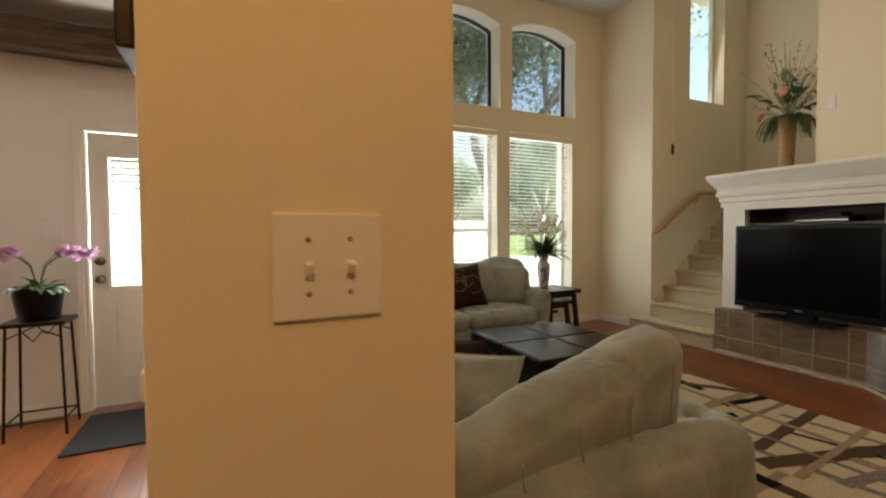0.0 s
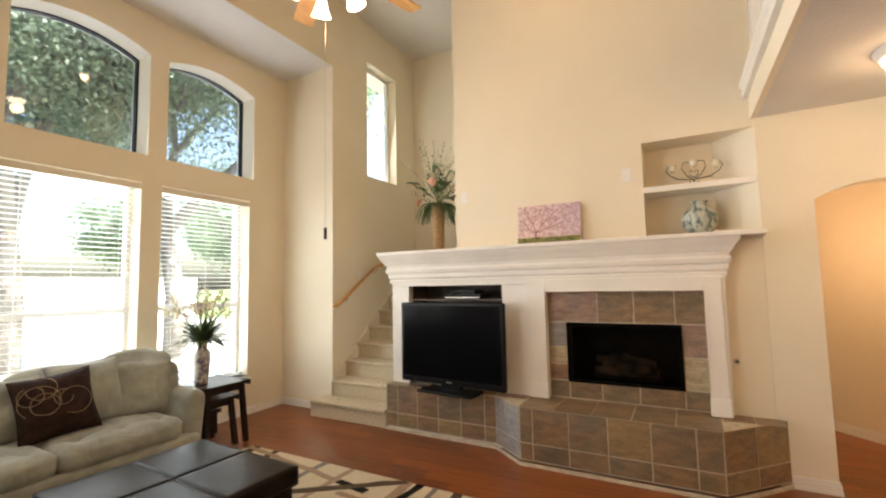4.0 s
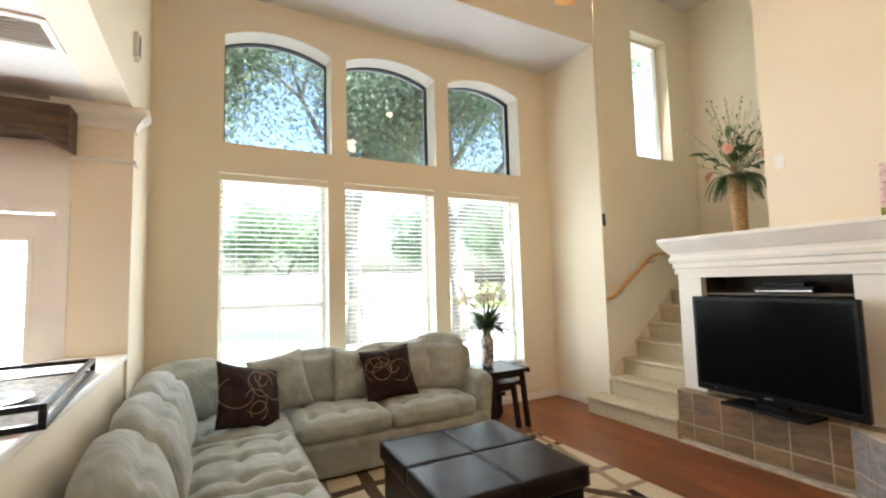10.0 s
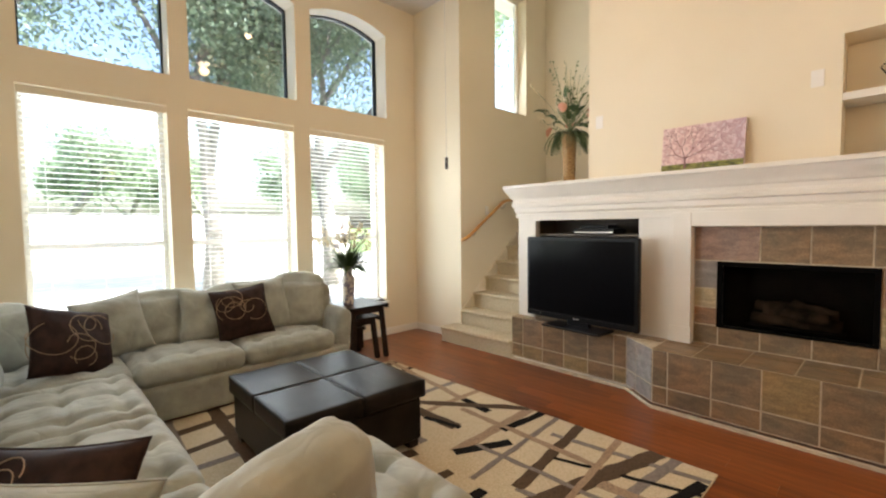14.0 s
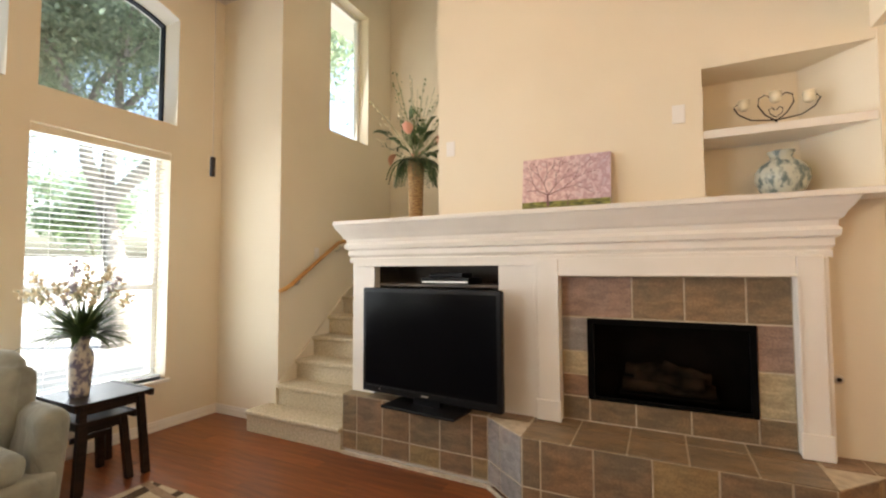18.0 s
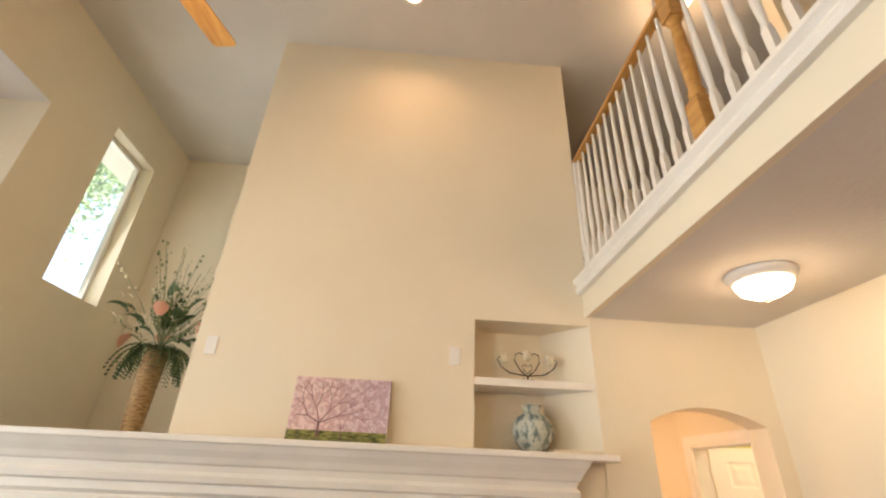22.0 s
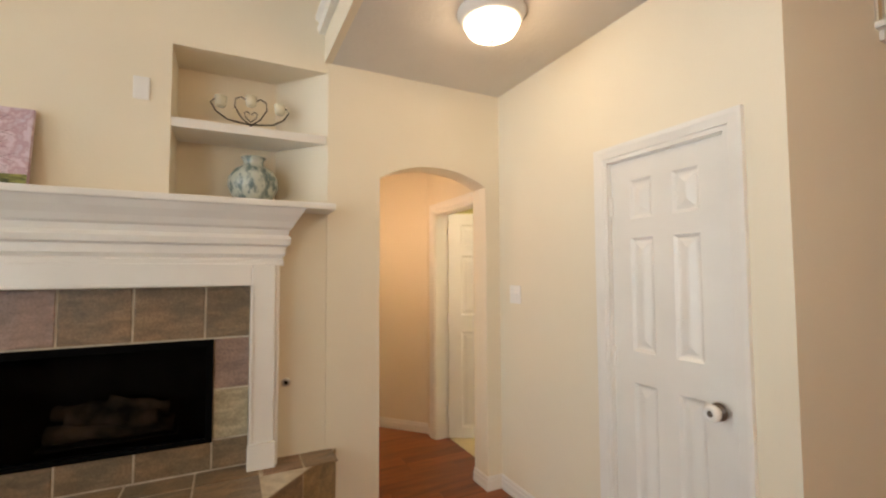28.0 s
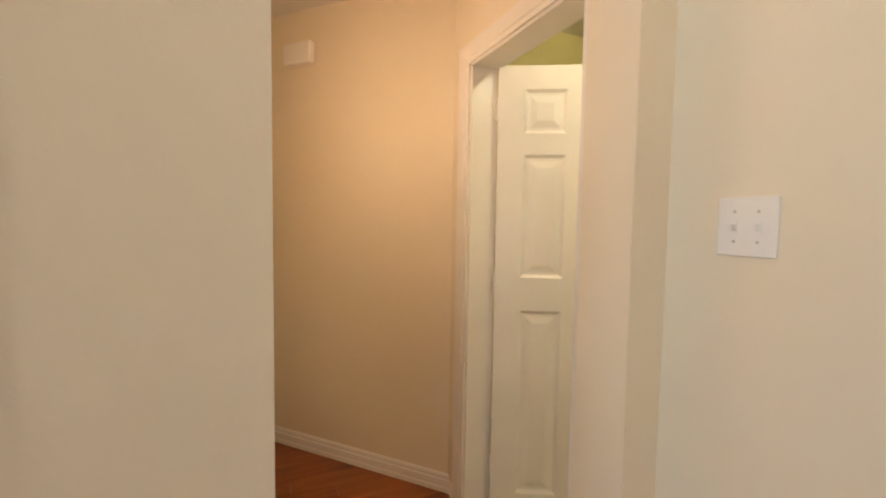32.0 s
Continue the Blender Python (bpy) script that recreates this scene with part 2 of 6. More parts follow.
veins = slate_noise((4.0, 1.5, 5.0), 5.0, 10.0, 0.4)
cloud = slate_noise((1.0, 1.0, 1.0), 5.0, 4.0, 0.5)
grit = slate_noise((1.0, 1.0, 1.0), 90.0, 3.0, 0.0)
c = slate_mix("MIX", 0.3, rmp.outputs[0], (0.40, (0.178, 0.144, 0.100)), (0.60, (0.296, 0.172, 0.084)), cloud)
c = slate_mix("OVERLAY", 0.38, c, (0.36, (0.18, 0.17, 0.16)), (0.66, (0.74, 0.71, 0.66)), veins)
c = slate_mix("OVERLAY", 0.35, c, (0.35, (0.3, 0.3, 0.3)), (0.65, (0.7, 0.7, 0.7)), grit)
link(SLATE, c, bsdf(SLATE).inputs["Base Color"])
bp = node(SLATE, "ShaderNodeBump", Strength=0.55, Distance=0.008)
link(SLATE, veins.outputs["Fac"], bp.inputs["Height"])
bp2 = node(SLATE, "ShaderNodeBump", Strength=0.25, Distance=0.003)
link(SLATE, grit.outputs["Fac"], bp2.inputs["Height"])
link(SLATE, bp.outputs[0], bp2.inputs["Normal"])
link(SLATE, bp2.outputs[0], bsdf(SLATE).inputs["Normal"])
bsdf(SLATE).inputs["Roughness"].default_value = 0.40



def slate_of(name, shades):
    """A slate whose tiles keep to a few shades."""
    m = SLATE.copy()
    m.name = name
    r = m.node_tree.nodes[rmp.name].color_ramp.elements
    for k in range(len(r)):
        r[k].color = (*shades[k % len(shades)], 1)
    return m


PINKSLATE = slate_of("pink_slate", ((0.34, 0.225, 0.19), (0.40, 0.27, 0.22)))
OCHRESLATE = slate_of("ochre_slate", ((0.50, 0.44, 0.28), (0.54, 0.48, 0.33)))
GREYSLATE = slate_of("grey_brown_slate", ((0.194, 0.144, 0.086), (0.255, 0.181, 0.108), (0.214, 0.144, 0.080)))
# blue-grey surround tile; on the hearth's angled face, painted window reflection
BLUESLATE_AND_SHEEN = slate_of("blue_grey_slate", ((0.26, 0.26, 0.265), (0.31, 0.31, 0.32)))

# floor boards: each board its own shade, with grain along y
oi = FLOOR.node_tree.nodes.new("ShaderNodeObjectInfo")
geo = FLOOR.node_tree.nodes.new("ShaderNodeNewGeometry")
ng = node(FLOOR, "ShaderNodeTexNoise", Scale=3.0, Detail=8.0, Distortion=0.6)
link(FLOOR, coords(FLOOR, (9, 0.8, 1)), ng.inputs["Vector"])
sm = FLOOR.node_tree.nodes.new("ShaderNodeMath")
sm.operation = "MULTIPLY_ADD"
sm.inputs[1].default_value = 0.35
ad = FLOOR.node_tree.nodes.new("ShaderNodeMath")
link(FLOOR, geo.outputs["Random Per Island"], ad.inputs[0])
link(FLOOR, oi.outputs["Random"], ad.inputs[1])
fr = FLOOR.node_tree.nodes.new("ShaderNodeMath")
fr.operation = "FRACT"
link(FLOOR, ad.outputs[0], fr.inputs[0])
link(FLOOR, fr.outputs[0], sm.inputs[0])
link(FLOOR, ng.outputs["Fac"], sm.inputs[2])
rf = FLOOR.node_tree.nodes.new("ShaderNodeValToRGB")
rf.color_ramp.elements[0].position, rf.color_ramp.elements[0].color = 0.36, (0.110, 0.027, 0.007, 1)
rf.color_ramp.elements[1].position, rf.color_ramp.elements[1].color = 0.95, (0.295, 0.086, 0.021, 1)
link(FLOOR, sm.outputs[0], rf.inputs[0])
link(FLOOR, rf.outputs[0], bsdf(FLOOR).inputs["Base Color"])
bsdf(FLOOR).inputs["Roughness"].default_value = 0.28
bf = node(FLOOR, "ShaderNodeBump", Strength=0.08, Distance=0.004)
link(FLOOR, ng.outputs["Fac"], bf.inputs["Height"])
link(FLOOR, bf.outputs[0], bsdf(FLOOR).inputs["Normal"])

# ---- mesh helpers ----


def box(bm, x0, x1, y0, y1, z0, z1, bevel=0.0, seg=2):
    vs = [bm.verts.new((x, y, z)) for x in (x0, x1) for y in (y0, y1) for z in (z0, z1)]
    fs = [bm.faces.new([vs[i] for i in q]) for q in
          ((0, 1, 3, 2), (4, 6, 7, 5), (0, 4, 5, 1), (2, 3, 7, 6), (0, 2, 6, 4), (1, 5, 7, 3))]
    if bevel:
        bmesh.ops.bevel(bm, geom=list({ed for f in fs for ed in f.edges}), offset=bevel, segments=seg, affect="EDGES", profile=0.6)
    return vs


def boxed(x0, x1, y0, y1, z0, z1, bevel=0.0, seg=2):
    bm = bmesh.new()
    box(bm, x0, x1, y0, y1, z0, z1, bevel, seg)
    return bm


def lathe(profile, n=24, x=0, y=0, z=0):
    """A turned body from rows of radius and height."""
    bm = bmesh.new()
    rings = []
    for r, h in profile:
        rings.append([bm.verts.new((x + r * math.cos(2 * math.pi * k / n), y + r * math.sin(2 * math.pi * k / n), z + h)) for k in range(n)])
    for a, b in zip(rings, rings[1:]):
        for k in range(n):
            bm.faces.new((a[k], a[(k + 1) % n], b[(k + 1) % n], b[k]))
    if profile[0][0] > 1e-4:
        bm.faces.new(list(reversed(rings[0])))
    if profile[-1][0] > 1e-4:
        bm.faces.new(rings[-1])
    return bm


def tube(bm, pts, r, n=8, r_end=None):
    """A round bar along points."""
    pts = [Vector(p) for p in pts]
    rings = []
    for i, p in enumerate(pts):
        d = (pts[min(i + 1, len(pts) - 1)] - pts[max(i - 1, 0)]).normalized()
        a = d.orthogonal().normalized() if abs(d.z) < 0.99 else Vector((1, 0, 0))
        if abs(d.z) < 0.99:
            a = d.cross(Vector((0, 0, 1))).normalized()
        b = d.cross(a).normalized()
        rr = r if r_end is None else r + (r_end - r) * i / max(1, len(pts) - 1)
        rings.append([bm.verts.new(p + a * rr * math.cos(2 * math.pi * k / n) + b * rr * math.sin(2 * math.pi * k / n)) for k in range(n)])
    for u, v in zip(rings, rings[1:]):
        for k in range(n):
            bm.faces.new((u[k], u[(k + 1) % n], v[(k + 1) % n], v[k]))
    bm.faces.new(list(reversed(rings[0])))
    bm.faces.new(rings[-1])
    return bm


def tubed(pts, r, n=8, r_end=None):
    return tube(bmesh.new(), pts, r, n, r_end)


def sweep(bm, profile, pts):
    """A moulding: profile rows (out, up) carried along plan points; out is to the right of the way. Mitred at corners."""
    pts = [Vector((*p, 0)) if len(p) == 2 else Vector(p) for p in pts]
    rings = []
    for i, p in enumerate(pts):
        d0 = (pts[i] - pts[i - 1]).normalized() if i else (pts[1] - pts[0]).normalized()
        d1 = (pts[i + 1] - pts[i]).normalized() if i + 1 < len(pts) else d0
        n0, n1 = Vector((d0.y, -d0.x, 0)), Vector((d1.y, -d1.x, 0))
        m = (n0 + n1).normalized()
        m = m / max(0.3, m.dot(n0))
        rings.append([bm.verts.new(p + m * o + Vector((0, 0, u))) for o, u in profile])
    k = len(profile)
    for a, b in zip(rings, rings[1:]):
        for j in range(k):
            bm.faces.new((a[j], b[j], b[(j + 1) % k], a[(j + 1) % k]))
    bm.faces.new(rings[0])
    bm.faces.new(list(reversed(rings[-1])))
    return bm


def finish(bm, smooth=False):
    bmesh.ops.recalc_face_normals(bm, faces=bm.faces)
    me = bpy.data.meshes.new("mesh")
    bm.to_mesh(me)
    bm.free()
    if smooth:
        me.polygons.foreach_set("use_smooth", [True] * len(me.polygons))
    return me


def part(name, bm, material, parent=None, label="", smooth=False):
    me = finish(bm, smooth)
    me.materials.append(material)
    ob = new(name, me)
    if parent is not None:
        ob.parent = parent
    if label:
        ob["label"] = label
    return ob


def structure(name, bm, material, label, category, smooth=False):
    return tagged(part(name, bm, material, None, "", smooth), label, category, "", "structure")


def thing(name, label, category, place=(0, 0, 0), group="", rz=0):
    ob = new(name)
    ob.empty_display_size = 0.1
    ob.matrix_world = pose(*place, 0, 0, rz)
    return tagged(ob, label, category, group)


def wall(u0, u1, v0, v1, w0, w1, axis, holes=()):
    """A wall with openings: u along the wall, v up, w through it. A hole is (u0, u1, v0, v1, rise); rise arches its head."""
    us = {u0, u1}
    for h in holes:
        us |= {h[0], h[1]}
        if len(h) > 4 and h[4]:
            us |= {h[0] + (h[1] - h[0]) * k / 14 for k in range(15)}
    us = sorted(us)
    bm = bmesh.new()

    def head(h, u):
        if len(h) < 5 or not h[4]:
            return h[3]
        half, rise = (h[1] - h[0]) / 2, h[4]
        rad = (half * half + rise * rise) / (2 * rise)
        return h[3] + math.sqrt(max(0, rad * rad - (u - h[0] - half) ** 2)) - (rad - rise)

    for a, b in zip(us, us[1:]):
        mid = (a + b) / 2
        cuts = sorted((h for h in holes if h[0] < mid < h[1]), key=lambda h: h[2])
        lo = (v0, v0)
        for seg in [*cuts, None]:
            hi = (v1, v1) if seg is None else (seg[2], seg[2])
            if hi[0] - lo[0] > 1e-4 or hi[1] - lo[1] > 1e-4:
                q = []
                for u, l, t in ((a, lo[0], hi[0]), (b, lo[1], hi[1])):
                    for v in (l, t):
                        for w in (w0, w1):
                            q.append(bm.verts.new((u, w, v) if axis == "x" else (w, u, v)))
                for f in ((0, 1, 3, 2), (4, 6, 7, 5), (0, 4, 5, 1), (2, 3, 7, 6), (0, 2, 6, 4), (1, 5, 7, 3)):
                    bm.faces.new([q[i] for i in f])
            if seg is not None:
                lo = (head(seg, a), head(seg, b))
    bmesh.ops.remove_doubles(bm, verts=bm.verts, dist=1e-5)
    # faces shared by two strips vanish
    seen = {}
    for f in list(bm.faces):
        seen.setdefault(frozenset(v.index for v in f.verts), []).append(f)
    bmesh.ops.delete(bm, geom=[f for fs in seen.values() if len(fs) > 1 for f in fs], context="FACES_ONLY")
    return bm


def cushion(w, d, h, puff=0.03, r=0.06, n=10, tufts=None, depth=0.025, wrinkle=0.006, seed=0, wrap=0.0):
    """A stuffed block centred on its base: rounded edges, swollen faces, optional rows of tufts on top."""
    bm = bmesh.new()
    nx, ny, nz = max(4, int(w / 0.024)), max(4, int(d / 0.024)), max(4, int(h / 0.024))
    nx, ny, nz = min(nx, 44), min(ny, 44), min(nz, 22)
    grid = {}

    def vert(i, j, k):
        key = (i, j, k)
        if key in grid:
            return grid[key]
        x, y, z = (i / nx - 0.5) * w, (j / ny - 0.5) * d, (k / nz - 0.5) * h
        p = Vector((x, y, z))
        rr = min(r, w / 2.01, d / 2.01, h / 2.01)
        inner = Vector((max(-w / 2 + rr, min(w / 2 - rr, x)), max(-d / 2 + rr, min(d / 2 - rr, y)), max(-h / 2 + rr, min(h / 2 - rr, z))))
        o = p - inner
        if o.length > 1e-6:
            p = inner + o.normalized() * rr
        sx, sy, sz = 1 - (2 * x / w) ** 2, 1 - (2 * y / d) ** 2, 1 - (2 * z / h) ** 2
        p.z += math.copysign(puff, z) * max(0, sx) ** 0.6 * max(0, sy) ** 0.6 * (abs(2 * z / h)) ** 1.0
        p.y += math.copysign(puff * 0.5, y) * max(0, sx) ** 0.6 * max(0, sz) ** 0.6 * abs(2 * y / d)
        p.x += math.copysign(puff * 0.5, x) * max(0, sy) ** 0.6 * max(0, sz) ** 0.6 * abs(2 * x / w)
        if tufts and z > 0:
            tx, ty = tufts
            best = 9
            for a in range(tx):
                for b in range(ty):
                    cx, cy = ((a + 0.5) / tx - 0.5) * w, ((b + 0.5) / ty - 0.5) * d
                    best = min(best, math.hypot(x - cx, y - cy))
                    dx, dy = abs(x - cx), abs(y - cy)
            p.z -= depth * math.exp(-(best / 0.045) ** 2)
            for b in range(ty):
                cy = ((b + 0.5) / ty - 0.5) * d
                p.z -= depth * 0.55 * math.exp(-((y - cy) / 0.020) ** 2) * (1 - abs(2 * x / w) ** 6)
            for a in range(tx):
                cx = ((a + 0.5) / tx - 0.5) * w
                p.z -= depth * 0.35 * math.exp(-((x - cx) / 0.024) ** 2) * (1 - abs(2 * y / d) ** 6)
        q = noise.noise_vector(Vector((x * 7 + seed * 3.1, y * 7, z * 7)))
        q2 = noise.noise(Vector((x * 22 + seed, y * 6, z * 9)))
        p += q * wrinkle * 0.6 + Vector((0, 0, q2 * wrinkle * 0.4))
        if wrinkle > 0.007:
            c3 = noise.noise(Vector((x * 5 + seed * 1.7, y * 5 + z * 2, z * 9 - x * 3)))
            p -= p.normalized() * wrinkle * 0.7 * math.exp(-(c3 / 0.09) ** 2)
        p.z += h / 2
        grid[key] = bm.verts.new(p)
        return grid[key]

    for i in range(nx):
        for j in range(ny):
            for k in (0, nz):
                bm.faces.new((vert(i, j, k), vert(i + 1, j, k), vert(i + 1, j + 1, k), vert(i, j + 1, k)))
    for i in range(nx):
        for k in range(nz):
            for j in (0, ny):
                bm.faces.new((vert(i, j, k), vert(i + 1, j, k), vert(i + 1, j, k + 1), vert(i, j, k + 1)))
    for j in range(ny):
        for k in range(nz):
            for i in (0, nx):
                bm.faces.new((vert(i, j, k), vert(i, j + 1, k), vert(i, j + 1, k + 1), vert(i, j, k + 1)))
    return bm


def moved(bm, m):
    bmesh.ops.transform(bm, matrix=m, verts=bm.verts)
    return bm


def pillow(w, h, t, seed=0):
    """A throw pillow standing in the xz plane, centred, with pinched corners."""
    bm = bmesh.new()
    n = 24
    sides = []
    for s in (1, -1):
        g = []
        for i in range(n + 1):
            row = []
            for j in range(n + 1):
                u, v = 2 * i / n - 1, 2 * j / n - 1
                puff = (max(0, 1 - u * u) * max(0, 1 - v * v)) ** 0.5
                pinch = 1 - 0.09 * (1 - u * u) * abs(v) ** 3
                pinch2 = 1 - 0.09 * (1 - v * v) * abs(u) ** 3
                wr = noise.noise(Vector((u * 2.2 + seed, v * 2.2, s))) * 0.022 * puff + noise.noise(Vector((u * 6 + seed, v * 6, s + 4))) * 0.006 * puff
                row.append(bm.verts.new((u * w / 2 * pinch2, s * (t / 2 * puff + wr), v * h / 2 * pinch)))
            g.append(row)
        sides.append(g)
        for i in range(n):
            for j in range(n):
                bm.faces.new((g[i][j], g[i + 1][j], g[i + 1][j + 1], g[i][j + 1]))
    bmesh.ops.remove_doubles(bm, verts=bm.verts, dist=0.0008)
    return bm

# ---- large structure ----
WY, RX, SY, FX, LX, CZ, LZ, FY, DY = 4.53, 4.22, 3.68, 4.185, -0.245, 5.20, 2.70, -0.60, -1.79
structure("floor", boxed(-5.2, 8.2, -6.2, 4.9, -0.2, -0.012), GROUT, "dark bed under the wooden floor boards", "floor")
LOWER = [(0.29, 1.275), (1.445, 2.475), (2.665, 3.69)]
ARCHES = [(0.32, 1.31), (1.47, 2.52), (2.70, 3.74)]
holes = [(a, b, 0.455, 2.54) for a, b in LOWER] + [(a, b, 2.82, 3.855, 0.115) for a, b in ARCHES]
structure("wall_window", wall(LX - 0.2, RX + 0.2, -0.1, 4.35, WY, WY + 0.32, "x", holes), PAINT, "cream painted wall with six window openings", "wall")
structure("wall_alcove_side", wall(SY, WY, 0, 4.274, RX, RX + 0.2, "y"), PAINT, "cream painted side wall of the window alcove", "wall")
structure("soffit", boxed(LX, RX - 0.002, SY + 0.003, WY + 0.05, 4.27, 4.45), CEIL, "pale lowered ceiling over the windows", "ceiling")
structure("wall_over_soffit", boxed(LX, RX + 0.2, SY, SY + 0.2, 4.274, CZ), PAINT, "cream wall above the window alcove", "wall")
structure("wall_stair", wall(RX + 0.2, 6.4, 0, CZ, SY, SY + 0.2, "x", [(4.91, 5.615, 3.0, 4.64)]), PAINT, "cream stair wall with a tall narrow window", "wall")
structure("wall_stair_end", boxed(6.13, 6.33, -0.62, SY, 0, CZ), PAINT, "cream wall at the head of the stairs", "wall")
structure("ceiling", boxed(-5.2, 8.2, -6.2, 4.9, CZ, CZ + 0.15), CEIL, "pale painted high ceiling", "ceiling")
# fireplace wall over the mantel, with the shelf niche at its end
structure("wall_fireplace", wall(FY - 0.02, 1.96, 1.8345, CZ, FX, FX + 0.34, "y", [(FY - 0.001, 0.187, 1.8345, 2.642)]), PAINT, "tall cream wall over the fireplace", "wall")
structure("wall_fireplace_return", boxed(FX + 0.34, 6.14, 1.76, 1.96, 1.8345, CZ), PAINT, "cream side of the chimney wall", "wall")
structure("wall_niche_back", boxed(FX + 0.30, FX + 0.345, FY, 0.2, 1.7, 2.8), PAINT, "cream back of the shelf niche", "wall")
bm = bmesh.new()
vs = [bm.verts.new(p) for z in (1.8345, 2.642) for p in ((FX + 0.002, FY, z), (FX + 0.30, -0.34, z), (FX + 0.30, FY, z))]
for f in ((0, 1, 2), (3, 5, 4), (0, 3, 4, 1), (1, 4, 5, 2), (2, 5, 3, 0)):
    bm.faces.new([vs[i] for i in f])
structure("wall_niche_side", bm, PAINT, "slanted cream side of the shelf niche", "wall")
structure("wall_chimney_low", boxed(FX, FX + 0.3, FY, -0.30, 0, 1.86), PAINT, "cream wall beside the fireplace", "wall")
# wall with the arch to the hall
structure("wall_arch", wall(DY - 0.15, FY, 0, LZ, FX - 0.012, FX + 0.16, "y", [(-1.678, -0.918, 0, 2.045, 0.10)]), PAINT, "cream wall with an arched opening to the hall", "wall")
structure("wall_door", wall(2.41, 4.36, 0, LZ, DY - 0.14, DY, "x", [(2.62, 3.19, 0, 2.0)]), PAINT, "cream wall with a white six-panel door", "wall")
structure("wall_stub", boxed(2.41, 2.55, -2.5, DY - 0.14, 0, LZ), PAINT, "cream end wall beside the entry stairs", "wall")
structure("ceiling_under_loft", boxed(-5.2, FX + 0.16, -2.5, FY, LZ, LZ + 0.06), CEIL, "pale ceiling under the loft", "ceiling")
structure("loft_floor", boxed(-5.2, 8.0, -2.5, FY, 2.90, 2.96), CEIL, "loft floor edge", "floor")
structure("loft_fascia", boxed(-5.2, FX, FY - 0.02, FY + 0.02, LZ - 0.001, 2.90), PAINT, "cream fascia of the loft edge", "trim")
bm = sweep(bmesh.new(), [(0, 0.0), (0.035, 0.0), (0.045, 0.03), (0.03, 0.06), (0.055, 0.085), (0.055, 0.105), (-0.12, 0.105), (-0.12, 0.09), (0, 0.09)], [(-5.2, FY + 0.02), (FX, FY + 0.02)][::-1])
structure("loft_edge_trim", moved(bm, pose(0, 0, 2.87)), WHITE, "white moulded cap on the loft edge", "trim")
structure("wall_loft_back", boxed(-5.2, 8.0, -4.4, -4.25, 2.96, CZ), PAINT, "cream wall at the back of the loft", "wall")
structure("wall_loft_end", boxed(6.0, 6.13, -4.3, -0.62, 2.96, CZ), PAINT, "cream end wall of the loft", "wall")
# kitchen side
structure("wall_left_alcove", boxed(LX - 0.335, LX, SY, WY + 0.26, 0, CZ), PAINT, "cream wall between windows and kitchen", "wall")
structure("wall_left_upper", boxed(LX - 0.2, LX, -6.2, SY, LZ, CZ), PAINT, "cream wall above the kitchen opening", "wall")
structure("ceiling_kitchen", boxed(-5.2, LX - 0.2, -6.2, SY, LZ + 0.002, LZ + 0.1), CEIL, "pale kitchen ceiling", "ceiling")
structure("wall_kitchen", wall(-5.2, LX - 0.335, 0, LZ, SY, SY + 0.2, "x", [(-1.45, -0.64, 0, 1.98), (-2.9, -1.93, 0.75, 2.1)]), KWALL, "white kitchen wall with a back door", "wall")
structure("wall_bar", boxed(LX - 0.335, LX - 0.018, 0.5, SY, 0, 1.03), PAINT, "cream half wall under the bar top", "wall")
structure("bar_top", boxed(LX - 0.375, LX, 0.502, SY, 1.03, 1.07, 0.008), WHITE, "white painted bar top on the half wall", "countertop")
structure("wall_pillar", boxed(-0.589, -0.25, 0.35, 0.50, 0, LZ, 0.006), PAINT, "cream wall end with a light switch", "wall")
# rest of the house, closing the place
structure("wall_west", boxed(-5.35, -5.2, -6.2, 4.9, -0.1, CZ), KWALL, "plain white wall", "wall")
structure("wall_south", boxed(-5.2, 8.2, -6.35, -6.2, -0.1, CZ), PAINT, "plain cream wall", "wall")
structure("wall_east", boxed(8.2, 8.35, -6.2, 4.9, -0.1, CZ), PAINT, "plain cream wall", "wall")
structure("wall_north_rest", boxed(-5.2, LX - 0.58, SY + 0.2, SY + 0.3, LZ, CZ), KWALL, "plain wall above the kitchen", "wall")
structure("wall_north_east", boxed(6.33, 8.2, SY, SY + 0.2, 0, CZ), PAINT, "plain wall behind the stairs", "wall")
# hall beyond the arch
bm = bmesh.new()
a, b = Vector((5.26, -1.78, 0)), Vector((6.45, -0.70, 0))
n = (b - a).normalized().cross(Vector((0, 0, 1))) * 0.12
vs = [bm.verts.new(p + Vector((0, 0, z))) for z in (0, 2.45) for p in (a, b, b + n, a + n)]
for f in ((0, 1, 2, 3), (7, 6, 5, 4), (0, 4, 5, 1), (1, 5, 6, 2), (2, 6, 7, 3), (3, 7, 4, 0)):
    bm.faces.new([vs[i] for i in f])
structure("wall_hall_slant", bm, PAINT, "slanting cream hall wall", "wall")
structure("wall_hall_north", boxed(FX + 0.16, 6.6, -0.62, -0.5, 0, 2.45), PAINT, "cream hall wall", "wall")
structure("ceiling_hall", boxed(FX + 0.16, 6.6, -1.9, -0.5, 2.44, 2.5), CEIL, "pale hall ceiling", "ceiling")
structure("wall_hall_door", wall(4.36, 5.30, 0, 2.45, -1.86, -1.74, "x", [(4.42, 5.13, 0, 1.985)]), PAINT, "cream hall wall with a bathroom door", "wall")
structure("floor_bathroom", boxed(3.4, 5.9, -3.4, -1.86, -0.008, 0.004), mat("bath_tile", (0.62, 0.55, 0.33), 0.3), "pale tiled bathroom floor", "floor")
structure("wall_bathroom", boxed(3.4, 6.0, -3.5, -3.4, 0, 2.6), YELLOW, "yellow bathroom wall", "wall")
